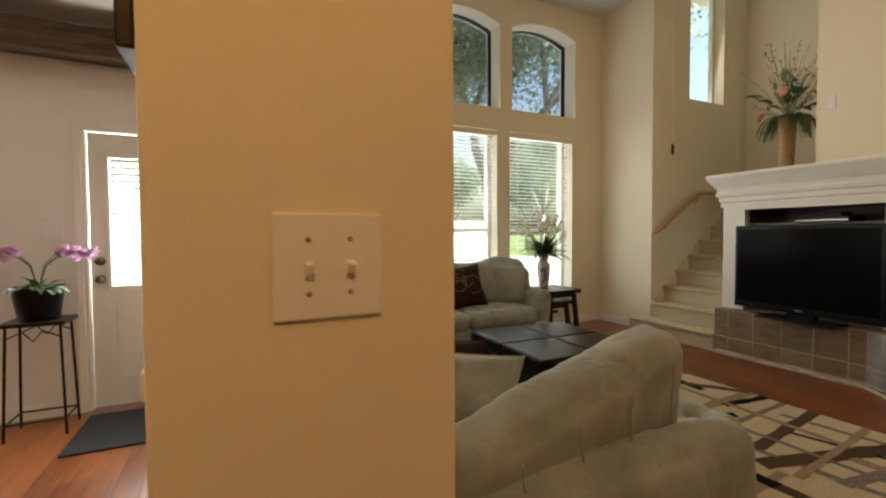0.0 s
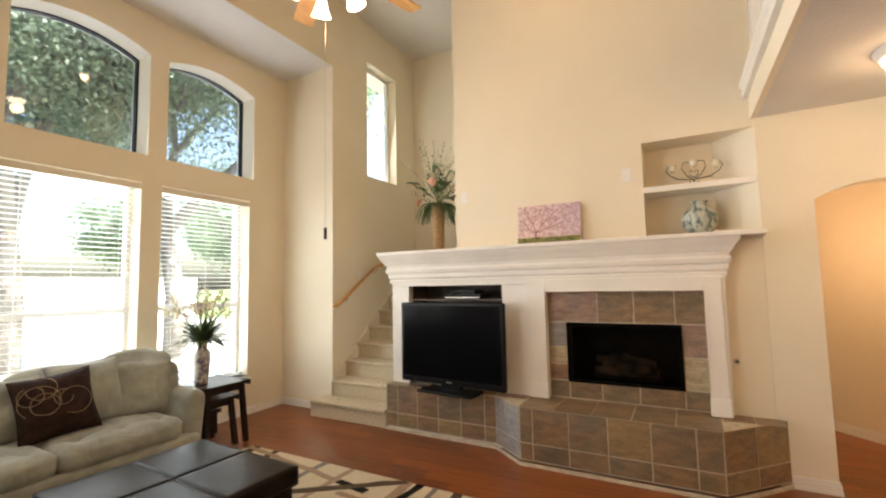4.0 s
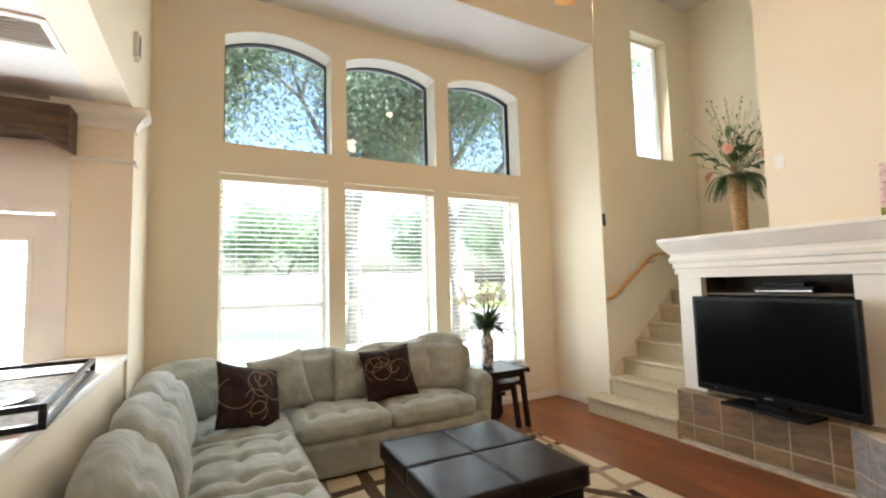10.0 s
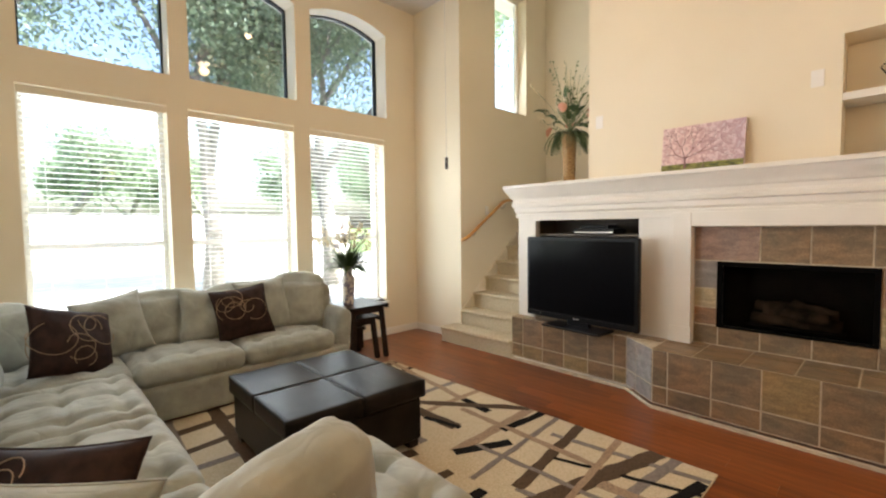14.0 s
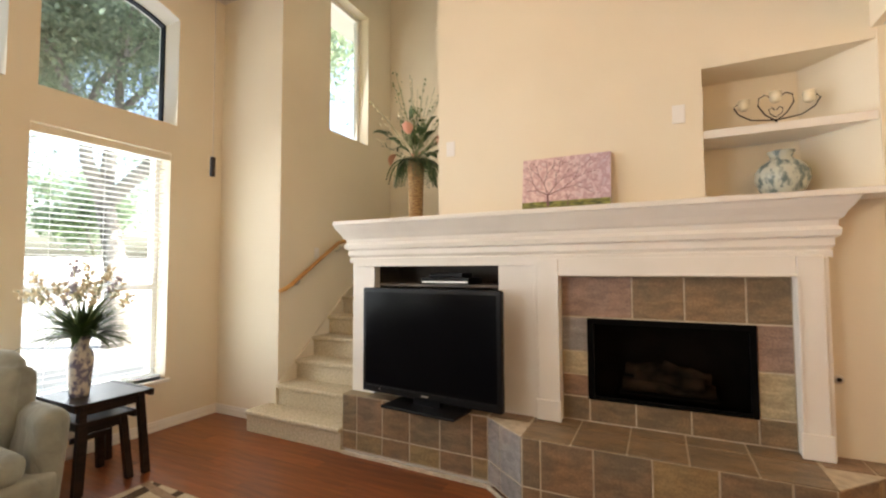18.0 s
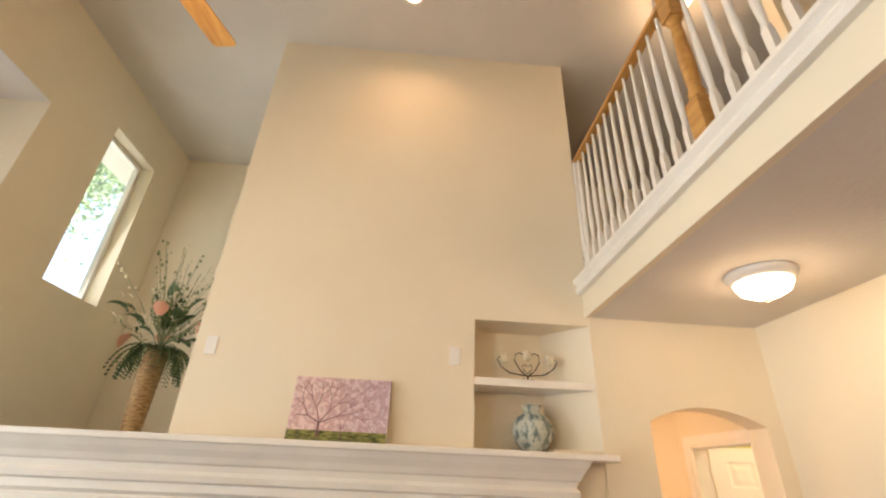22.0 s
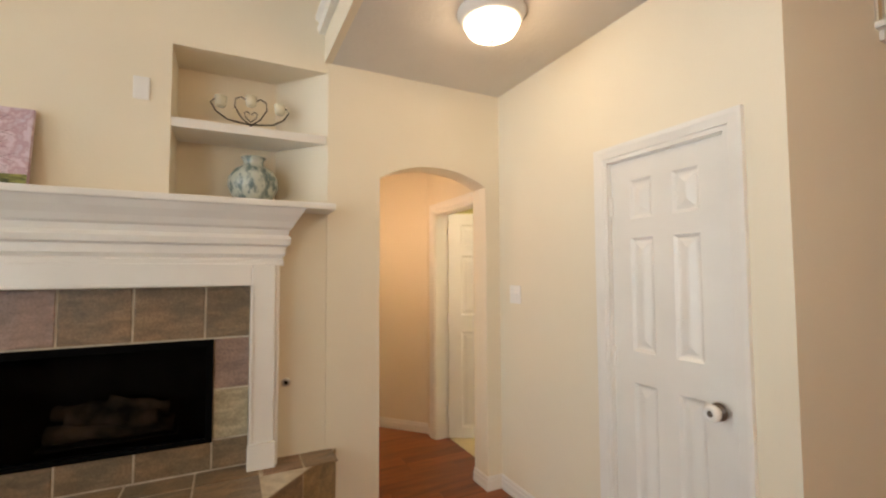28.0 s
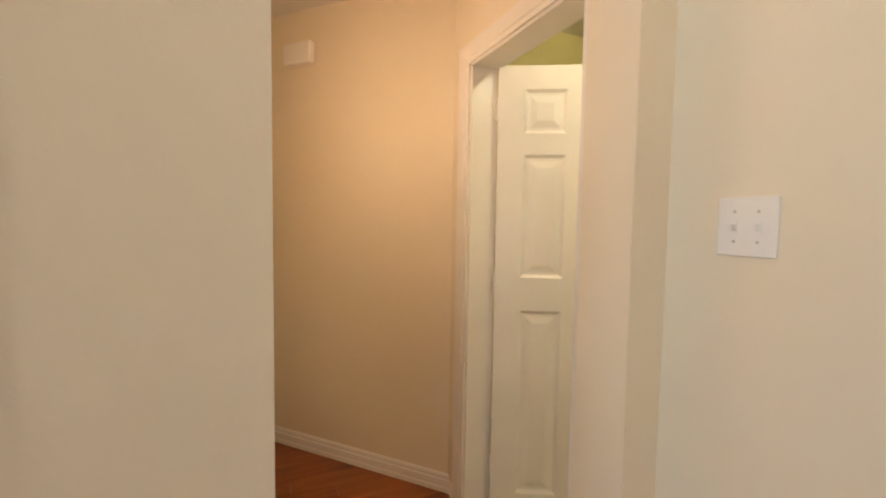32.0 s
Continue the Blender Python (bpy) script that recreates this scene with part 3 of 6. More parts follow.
structure("wall_bathroom_end", boxed(5.9, 6.0, -3.4, -1.86, 0, 2.6), YELLOW, "yellow bathroom wall", "wall")
structure("wall_bathroom_side", boxed(3.36, 3.4, -3.5, -1.93, 0, 2.6), YELLOW, "yellow bathroom wall", "wall")
structure("ceiling_bathroom", boxed(3.36, 6.0, -3.5, -1.93, 2.6, 2.65), CEIL, "bathroom ceiling", "ceiling")

# ---- windows ----


def window(name, x0, x1, z0, z1, y, label, rise=0.0, glass=None, frame_m=None, sash=True):
    ob = thing(name, label, "window", ((x0 + x1) / 2, y, z0))
    ob["kind"] = "structure"
    w, h = x1 - x0, z1 - z0
    f = 0.014 if rise else 0.04
    if rise:
        half = w / 2
        rad = (half * half + rise * rise) / (2 * rise)

        def top(u):
            return h + math.sqrt(max(0, rad * rad - u * u)) - (rad - rise)
        bm = bmesh.new()
        pts = [(-half, 0), (half, 0)] + [(half - w * k / 16, top(half - w * k / 16)) for k in range(17)]
        inner = [(max(-half + f, min(half - f, u)), max(f, v - f)) for u, v in pts]
        A = [bm.verts.new((u, -0.03, v)) for u, v in pts]
        B = [bm.verts.new((u, -0.03, v)) for u, v in inner]
        A2 = [bm.verts.new((u, 0.03, v)) for u, v in pts]
        B2 = [bm.verts.new((u, 0.03, v)) for u, v in inner]
        k = len(pts)
        for i in range(k):
            j = (i + 1) % k
            bm.faces.new((A[i], A[j], B[j], B[i]))
            bm.faces.new((B[i], B[j], B2[j], B2[i]))
            bm.faces.new((A2[i], B2[i], B2[j], A2[j]))
            bm.faces.new((A[i], A2[i], A2[j], A[j]))
        part("window_frame", bm, frame_m or BRONZE, ob)
        g = bmesh.new()
        g.faces.new([g.verts.new((u, 0.0, v)) for u, v in inner])
        p = part("pane", g, glass, ob)
    else:
        bm = bmesh.new()
        for q in ((-w / 2, -w / 2 + f, 0, h), (w / 2 - f, w / 2, 0, h), (-w / 2 + f, w / 2 - f, 0, f), (-w / 2 + f, w / 2 - f, h - f, h)):
            box(bm, q[0], q[1], -0.03, 0.03, q[2], q[3])
        if sash:
            box(bm, -w / 2 + f, w / 2 - f, -0.025, 0.025, h * 0.40 - 0.025, h * 0.40 + 0.025)
        part("window_frame", bm, frame_m or WHITE, ob)
        g = bmesh.new()
        g.faces.new([g.verts.new(c) for c in ((-w / 2 + f, 0, f), (w / 2 - f, 0, f), (w / 2 - f, 0, h - f), (-w / 2 + f, 0, h - f))])
        p = part("pane", g, glass, ob)
    p.visible_shadow = bool(rise)
    return ob


for i, ((a, b), (c, d)) in enumerate(zip(LOWER, ARCHES)):
    ob = window("window_%d" % (i + 1), a, b, 0.455, 2.54, WY + 0.20, "white framed sash window behind blinds", 0, DAYGLASS)
    part("window_sill", boxed(-(b - a) / 2 - 0.03, (b - a) / 2 + 0.03, -0.235, -0.03, -0.03, 0.0, 0.006), WHITE, ob)
    window("window_%d" % (i + 4), c, d, 2.82, 3.855, WY + 0.25, "arched window with dark frame and tinted glass", 0.115, TINTGLASS, BLACK)
window("window_7", 4.91, 5.615, 3.0, 4.64, SY + 0.17, "tall narrow white framed window", 0, DAYGLASS, None, False)
window("window_8", -2.9, -1.93, 0.75, 2.1, SY + 0.15, "white framed kitchen window", 0, DAYGLASS)

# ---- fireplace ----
# recess interior, much darker than the white block round it
RECESS = mat("dark_taupe_recess", (0.13, 0.11, 0.09), 0.6)
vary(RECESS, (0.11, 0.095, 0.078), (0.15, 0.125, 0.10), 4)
CURTAINPANE = pane("tinted_curtain_pane", (0.66, 0.65, 0.63), 1.08)
fp = thing("fireplace_mantel", "white moulded mantel with slate surround", "fireplace", (FX, 0.5, 0))
fp["kind"] = "structure"


def at(ob, bm):
    """Shift world geometry into the frame of its thing."""
    return moved(bm, ob.matrix_world.inverted())


BX = 4.10    # face of the white block
bm = wall(-0.315, 2.71, 0.455, 1.50, BX, BX + 0.08, "y", [(1.45, 2.50, 0.455, 1.47), (-0.20, 1.03, 0.455, 1.40)])
part("front_panel", at(fp, bm), WHITE, fp)
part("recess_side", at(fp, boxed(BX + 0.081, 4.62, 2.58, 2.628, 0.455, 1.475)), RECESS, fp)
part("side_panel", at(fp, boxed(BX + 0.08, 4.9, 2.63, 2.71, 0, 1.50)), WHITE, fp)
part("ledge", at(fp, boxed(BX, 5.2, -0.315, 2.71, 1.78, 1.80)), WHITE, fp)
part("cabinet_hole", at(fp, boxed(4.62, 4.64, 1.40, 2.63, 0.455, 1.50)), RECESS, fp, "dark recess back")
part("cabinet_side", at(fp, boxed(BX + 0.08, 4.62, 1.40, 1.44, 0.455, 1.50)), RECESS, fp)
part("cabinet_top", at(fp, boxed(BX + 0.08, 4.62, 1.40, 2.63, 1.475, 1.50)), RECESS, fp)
# entablature: stacked mouldings round three sides
ent = [(0.0, 1.50), (0.02, 1.50), (0.022, 1.53), (0.012, 1.54), (0.03, 1.56), (0.03, 1.60), (0.05, 1.61), (0.055, 1.64), (0.04, 1.66), (0.045, 1.69),
       (0.06, 1.70), (0.075, 1.73), (0.10, 1.765), (0.118, 1.799), (0.0, 1.799)]
bm = sweep(bmesh.new(), ent, [(4.9, 2.71), (BX, 2.71), (BX, -0.335), (FX + 0.05, -0.335)])
part("entablature", at(fp, bm), WHITE, fp)
bm = bmesh.new()
box(bm, BX - 0.13, 5.2, -0.61, 2.825, 1.80, 1.835, 0.008)
part("mantel_shelf", at(fp, bm), WHITE, fp)
# frame round the tiles
for nm, q in (("left_leg", (1.03, 1.17, 0.47, 1.51)), ("right_leg", (-0.315, -0.20, 0.47, 1.51))):
    part("pilaster", at(fp, boxed(BX - 0.045, BX, q[0], q[1], q[2], q[3], 0.008)), WHITE, fp)
    part("plinth", at(fp, boxed(BX - 0.06, BX - 0.045, q[0] - 0.01, q[1] + 0.01, 0.47, 0.60, 0.005)), WHITE, fp)
part("recess_lintel", at(fp, boxed(BX - 0.018, BX, 1.19, 2.66, 1.468, 1.505, 0.004)), WHITE, fp)
for y0, y1 in ((1.17, 1.192), (-0.337, -0.315)):
    part("frame_bead", at(fp, boxed(BX - 0.03, BX, y0, y1, 0.47, 1.50, 0.006)), WHITE, fp)
for y in (1.035, -0.205):
    part("inner_bead", at(fp, boxed(BX - 0.052, BX - 0.045, y - 0.007, y + 0.007, 0.60, 1.40, 0.003)), WHITE, fp)
part("inner_bead", at(fp, boxed(BX - 0.052, BX - 0.04, -0.20, 1.03, 1.398, 1.412, 0.003)), WHITE, fp)
part("lintel", at(fp, boxed(BX - 0.04, BX, -0.20, 1.03, 1.40, 1.51, 0.006)), WHITE, fp)
part("firebox", at(fp, wall(-0.032, 0.868, 0.612, 1.125, 4.138, 4.2, "y", [(0.0, 0.83, 0.63, 1.09)])), MESHM, fp, "black metal fire screen frame")
part("fire_recess", at(fp, boxed(4.45, 4.47, -0.1, 0.95, 0.5, 1.2)), SOOT, fp)
# the mesh fire curtain, stood in for by one tinted see-through pane
part("fire_glass", at(fp, boxed(4.185, 4.190, -0.0, 0.83, 0.63, 1.09)), CURTAINPANE, fp, "tinted pane in place of the mesh curtain")

# hearth core, tiles come last
hearth = thing("hearth", "raised hearth clad in multicolour slate tiles", "hearth", (4.0, 1.0, 0))
hearth["kind"] = "structure"
HZ = 0.46
outline = [(4.02, 2.72), (3.99, 2.72), (3.97, 1.49), (3.73, 1.19), (3.73, -0.24), (4.17, -0.66), (4.5, -0.66), (4.5, 2.72)]
bm = bmesh.new()
lo = [bm.verts.new((x, y, 0.04)) for x, y in outline]
hi = [bm.verts.new((x, y, HZ)) for x, y in outline]
bm.faces.new(lo)
bm.faces.new(hi)
for i in range(len(outline)):
    j = (i + 1) % len(outline)
    bm.faces.new((lo[i], lo[j], hi[j], hi[i]))
part("core", at(hearth, bm), GROUT, hearth)

# ---- stairs by the window ----
stairs = thing("staircase", "beige carpeted stairs climbing behind the fireplace", "stairs", (4.2, 3.2, 0))
stairs["kind"] = "structure"
RISE, TREAD = 0.190, 0.232
for k in range(9):
    x0 = 3.96 + (0 if k == 0 else 0.235 + (k - 1) * TREAD)
    y1 = 3.80 if k == 0 else SY
    bm = boxed(x0 + 0.022, 6.13, 2.73, y1, RISE * k, RISE * (k + 1) - 0.03, 0.006)
    st = part("step", at(stairs, bm), CARPET, stairs)
    part("nosing", at(stairs, boxed(x0 - 0.004, x0 + 0.30, 2.73, y1, RISE * (k + 1) - 0.042, RISE * (k + 1), 0.019, 3)), CARPET, st)

# ---- sofa, ottoman and rug ----
# television
tv = thing("television", "black flat screen television on a swivel stand", "television", (3.95, 1.93, HZ), rz=-5)
part("casing", boxed(-0.04, 0.01, -0.585, 0.575, 0.062, 0.845, 0.012), BLACK, tv)
part("screen", boxed(-0.044, -0.041, -0.550, 0.540, 0.125, 0.812), SCREEN, tv)
part("speaker_bar", boxed(-0.043, -0.039, -0.55, 0.54, 0.075, 0.112, 0.003), BLACK, tv)
part("rear_housing", boxed(0.01, 0.07, -0.40, 0.40, 0.12, 0.65, 0.02), BLACK, tv)
part("badge", boxed(-0.0455, -0.043, -0.03, 0.03, 0.088, 0.098), STEEL, tv, "small silver badge")
part("power_light", boxed(-0.0455, -0.043, 0.40, 0.408, 0.09, 0.097), STEEL, tv)
part("stand_base", boxed(-0.16, 0.10, -0.30, 0.30, 0.0, 0.022, 0.009), BLACK, tv)
part("neck", boxed(-0.02, 0.04, -0.11, 0.11, 0.02, 0.13), BLACK, tv)

# ---- doors, trims and baseboards ----


def casing(x0, x1, z1, w=0.075, t=0.022):
    """Moulded frame round an opening in the xz plane, facing +y, its inner edge on the opening."""
    bm = bmesh.new()
    prof = [(0, 0), (0, t * 0.5), (w * 0.25, t * 0.5), (w * 0.3, t * 0.75), (w * 0.75, t), (w, t), (w, 0)]
    pts = [(x0, 0, -1, 0), (x0, z1, -1, 1), (x1, z1, 1, 1), (x1, 0, 1, 0)]
    rings = [[bm.verts.new((x + sx * o, u, z + sz * o)) for o, u in prof] for x, z, sx, sz in pts]
    k = len(prof)
    for a, b in zip(rings, rings[1:]):
        for j in range(k):
            bm.faces.new((a[j], b[j], b[(j + 1) % k], a[(j + 1) % k]))
    return bm


def panel_leaf(w, h, t=0.035, rows=((0.10, 0.285), (0.375, 0.905), (1.05, 1.88)), cols=2):
    """A moulded door leaf, hinge edge at x = 0, its panels pressed in and raised again."""
    bm = bmesh.new()
    xs = [0.0]
    margin, mid = 0.11, 0.10
    pw = (w - 2 * margin - (cols - 1) * mid) / cols
    cells = []
    for c in range(cols):
        a = margin + c * (pw + mid)
        for z0, z1 in rows:
            cells.append((a, a + pw, h - z1, h - z0))
    us = sorted({0, w, *[c[0] for c in cells], *[c[1] for c in cells]})
    vs = sorted({0, h, *[c[2] for c in cells], *[c[3] for c in cells]})
    for y, flip in ((t / 2, 1), (-t / 2, -1)):
        for a, b in zip(us, us[1:]):
            for c, d in zip(vs, vs[1:]):
                inside = any(q[0] - 1e-6 <= a and b <= q[1] + 1e-6 and q[2] - 1e-6 <= c and d <= q[3] + 1e-6 for q in cells)
                steps = [(0, 0)] if not inside else [(0, 0), (0.014, -0.010), (0.026, -0.010), (0.055, -0.002)]
                rings = []
                for ins, dep in steps:
                    yy = y + flip * dep
                    rings.append([bm.verts.new(p) for p in ((a + ins, yy, c + ins), (b - ins, yy, c + ins), (b - ins, yy, d - ins), (a + ins, yy, d - ins))])
                for r0, r1 in zip(rings, rings[1:]):
                    for k in range(4):
                        bm.faces.new((r0[k], r0[(k + 1) % 4], r1[(k + 1) % 4], r1[k]))
                bm.faces.new(rings[-1])
    for q in (((0, -t / 2), (0, t / 2)), ((w, -t / 2), (w, t / 2))):
        (xa, ya), (xb, yb) = q
        bm.faces.new([bm.verts.new(p) for p in ((xa, ya, 0), (xb, yb, 0), (xb, yb, h), (xa, ya, h))])
    bm.faces.new([bm.verts.new(p) for p in ((0, -t / 2, h), (w, -t / 2, h), (w, t / 2, h), (0, t / 2, h))])
    bm.faces.new([bm.verts.new(p) for p in ((0, -t / 2, 0), (w, -t / 2, 0), (w, t / 2, 0), (0, t / 2, 0))])
    bmesh.ops.remove_doubles(bm, verts=bm.verts, dist=1e-5)
    return bm


def hinge(parent, x, z, y=0.02):
    part("hinge", boxed(x - 0.012, x + 0.012, y - 0.004, y + 0.006, z - 0.045, z + 0.045), WHITE, parent)


d1 = thing("door_1", "closed white six-panel closet door with a covered knob", "door", (3.19, DY, 0))
d1["kind"] = "structure"
part("door_leaf", moved(panel_leaf(0.562, 1.99), pose(-0.004, -0.03, 0.006, 0, 0, 180)), WHITE, d1)
part("door_frame", moved(casing(-0.57, 0.0, 2.0), pose(0, 0, 0)), WHITE, d1)
bm = bmesh.new()
box(bm, -0.005, 0.0, -0.14, 0, 0, 2.0)
box(bm, -0.57, -0.565, -0.14, 0, 0, 2.0)
box(bm, -0.57, 0.0, -0.14, 0, 1.995, 2.0)
part("jamb", bm, WHITE, d1)
part("rose", moved(lathe([(0.034, 0), (0.034, 0.006), (0.026, 0.012), (0.013, 0.014), (0.013, 0.03)], 24), pose(-0.525, 0.018, 0.93, -90)), BRONZE, d1, "", True)
cover = part("knob_cover", moved(lathe([(0.016, 0.022), (0.026, 0.025), (0.032, 0.036), (0.032, 0.048), (0.027, 0.058), (0.014, 0.062), (0.011, 0.056)], 28), pose(-0.525, 0.018, 0.93, -90)), PLATE, d1, "white plastic childproof knob cover", True)
part("knob_face", moved(lathe([(0.0125, 0.057), (0.009, 0.059), (0.0, 0.0595)], 16), pose(-0.525, 0.018, 0.93, -90)), BRONZE, cover, "bronze knob seen through the cover", True)
for z in (0.25, 1.05, 1.78):
    hinge(d1, -0.004, z, -0.008)

d2 = thing("door_2", "white six-panel bathroom door standing ajar", "door", (5.13, -1.86, 0))
d2["kind"] = "structure"
part("door_leaf", moved(panel_leaf(0.68, 1.97), pose(-0.028, 0.0, 0.01, 0, 0, 180 + 62)), WHITE, d2)
part("door_frame", moved(casing(-0.71, 0.0, 1.985), pose(0, 0.12, 0)), WHITE, d2)
bm = bmesh.new()
box(bm, -0.012, 0.0, -0.005, 0.12, 0, 1.985)
box(bm, -0.71, -0.698, -0.005, 0.12, 0, 1.985)
box(bm, -0.71, 0.0, -0.005, 0.12, 1.973, 1.985)
part("jamb", bm, WHITE, d2)
for z in (0.22, 1.05, 1.80):
    hinge(d2, -0.014, z, 0.0)

d3 = thing("door_3", "white back door with a large glass pane and blinds", "door", (-0.64, SY, 0))
d3["kind"] = "structure"
bm = wall(-0.80, -0.01, 0.01, 1.97, 0.03, 0.07, "x", [(-0.68, -0.13, 0.88, 1.80)])
part("door_leaf", bm, WHITE, d3)
bm = bmesh.new()
for a, b in ((-0.66, -0.44), (-0.37, -0.15)):
    box(bm, a, b, 0.022, 0.034, 0.20, 0.78, 0.006)
part("raised_panel", bm, WHITE, d3)
g = bmesh.new()
g.faces.new([g.verts.new(p) for p in ((-0.68, 0.05, 0.88), (-0.13, 0.05, 0.88), (-0.13, 0.05, 1.80), (-0.68, 0.05, 1.80))])
pn = part("pane", g, DAYGLASS, d3)
pn.visible_shadow = False
bm = bmesh.new()
for q in ((-0.71, -0.68, 0.85, 1.83), (-0.13, -0.10, 0.85, 1.83), (-0.68, -0.13, 0.85, 0.88), (-0.68, -0.13, 1.80, 1.83)):
    box(bm, q[0], q[1], 0.015, 0.03, q[2], q[3], 0.004)
part("glass_trim", bm, WHITE, d3)
for k in range(19):
    part("blind_slat", moved(boxed(-0.67, -0.14, -0.022, 0.022, -0.0008, 0.0008), pose(0, 0.078, 0.905 + k * 0.0475, 48)), BLIND, d3)
part("door_frame", moved(casing(-0.81, 0.0, 1.98), pose(0, 0, 0, 0, 0, 0) @ Matrix.Diagonal((1, -1, 1, 1))), WHITE, d3)
for z in (0.93, 1.06):
    part("door_knob", moved(lathe([(0.03, 0), (0.03, 0.008), (0.012, 0.012), (0.012, 0.03), (0.026, 0.04), (0.022, 0.058), (0, 0.06)], 18), pose(-0.745, 0.03, z, 90)), BRONZE, d3, "", True)

BASE = [(0, 0), (0.016, 0), (0.016, 0.022), (0.013, 0.026), (0.013, 0.060), (0.009, 0.064), (0.009, 0.078), (0.005, 0.086), (0, 0.090)]


def baseboard(*pts):
    structure("baseboard", sweep(bmesh.new(), BASE, pts), WHITE, "white moulded baseboard", "baseboard")


baseboard((LX, WY), (RX, WY), (RX, SY + 0.14))
baseboard((FX - 0.012, FY - 0.06), (FX - 0.012, -0.918), (FX + 0.16, -0.918))
baseboard((FX + 0.16, -1.678), (FX - 0.012, -1.678), (FX - 0.012, DY), (3.27, DY))
baseboard((2.54, DY), (2.41, DY), (2.41, -3.6))
baseboard((6.35, -0.79), (5.28, -1.755), (5.22, -1.74))
baseboard((-3.2, SY), (-1.53, SY))
baseboard((LX - 0.018, 0.5), (LX - 0.018, SY), (LX, SY), (LX, WY))

# ---- column and beam of the kitchen opening ----
col = thing("column_trim", "white crown and band moulding on the column", "trim", (-0.39, SY, 2.6))
col["kind"] = "structure"
crown = [(0, 0), (0.012, 0), (0.016, 0.03), (0.05, 0.075), (0.085, 0.10), (0.09, 0.14), (0, 0.14)]
part("crown", at(col, moved(sweep(bmesh.new(), crown, [(LX - 0.335, SY + 0.4), (LX - 0.335, SY), (LX, SY), (LX, SY + 0.10)]), pose(0, 0, 2.56))), WHITE, col)
band = [(0, 0), (0.014, 0), (0.02, 0.012), (0.012, 0.026), (0, 0.03)]
part("band", at(col, moved(sweep(bmesh.new(), band, [(LX - 0.335, SY), (LX, SY), (LX, SY + 0.10)]), pose(0, 0, 2.33))), WHITE, col)
bm = bmesh.new()
outline = [(-0.53, 2.60), (-3.6, 2.60), (-3.6, 2.42), (-0.68, 2.42), (-0.53, 2.33)]
f0 = [bm.verts.new((x, 3.42, z)) for x, z in outline]
f1 = [bm.verts.new((x, 3.60, z)) for x, z in outline]
bm.faces.new(f0)
bm.faces.new(f1)
for i in range(5):
    j = (i + 1) % 5
    bm.faces.new((f0[i], f0[j], f1[j], f1[i]))
bmesh.ops.subdivide_edges(bm, edges=[ed for ed in bm.edges if ed.calc_length() > 1], cuts=24)
for v in bm.verts:
    v.co += Vector((0, noise.noise(v.co * 3) * 0.012, noise.noise(v.co * 2.3 + Vector((5, 0, 0))) * 0.012))
structure("ceiling_beam", bm, BEAM, "rough dark wooden ceiling beam with a corbel end", "beam")

# ---- lamps ----


def flush_lamp(place, r, label, name="ceiling_lamp"):
    ob = thing(name, label, "lamp", place, "flush ceiling lamps")
    part("canopy", lathe([(r, 0.0), (r * 1.0, -0.012), (r * 0.93, -0.03), (r * 0.88, -0.045), (r * 0.80, -0.05)], 36), WHITE, ob, "white metal rim", True)
    part("shade", lathe([(r * 0.80, -0.046), (r * 0.79, -0.065), (r * 0.68, -0.098), (r * 0.42, -0.122), (r * 0.12, -0.132), (0, -0.132)], 36), BULB, ob, "lit ribbed glass bowl", True)
    part("finial", lathe([(0.0, -0.128), (0.016, -0.134), (0.014, -0.148), (0.006, -0.155), (0, -0.156)], 16), STEEL, ob, "", True)
    return ob


flush_lamp((3.33, -1.20, LZ), 0.165, "lit flush ceiling lamp with a ribbed glass bowl")
flush_lamp((1.565, -1.18, LZ), 0.152, "lit flush ceiling lamp with a glass bowl")
flush_lamp((3.40, -1.30, CZ), 0.165, "lit flush lamp on the loft ceiling")
# added fixture, never in view; its lamp warms the wall end with the switch
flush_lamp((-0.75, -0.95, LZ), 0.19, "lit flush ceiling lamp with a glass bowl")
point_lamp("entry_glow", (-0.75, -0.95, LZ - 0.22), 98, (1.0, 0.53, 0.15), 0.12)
for p, power in (((3.33, -1.20, LZ - 0.20), 7.0), ((1.565, -1.18, LZ - 0.20), 7.0), ((3.40, -1.30, CZ - 0.22), 16.0)):
    point_lamp("lamp_glow", p, power, (1.0, 0.63, 0.33), 0.10)
rec = thing("recessed_light", "lit recessed ceiling spot with a white ring", "lamp", (3.62, 0.79, CZ))
part("ring", lathe([(0.095, 0), (0.095, -0.006), (0.075, -0.012), (0.062, -0.004)], 28), WHITE, rec, "", True)
part("bulb", lathe([(0.062, -0.003), (0.05, -0.014), (0.025, -0.02), (0, -0.022)], 24), BULB, rec, "glowing reflector bulb", True)
spot = bpy.data.lights.new("recessed_beam", "SPOT")
spot.energy, spot.color, spot.spot_size, spot.spot_blend, spot.shadow_soft_size = 6, (1.0, 0.62, 0.34), radians(165), 1.0, 0.06
so = new("recessed_beam", spot)
so.matrix_world = look((3.62, 0.79, CZ - 0.04), (3.80, 0.75, 0.0))
point_lamp("hall_glow", (5.0, -1.1, 1.85), 22, (1.0, 0.63, 0.36), 0.10)
point_lamp("bath_glow", (4.1, -2.3, 2.35), 42, (1.0, 0.86, 0.55), 0.1)
point_lamp("stairwell_glow", (2.2, -4.2, 4.5), 60, (1.0, 0.66, 0.36), 0.12)

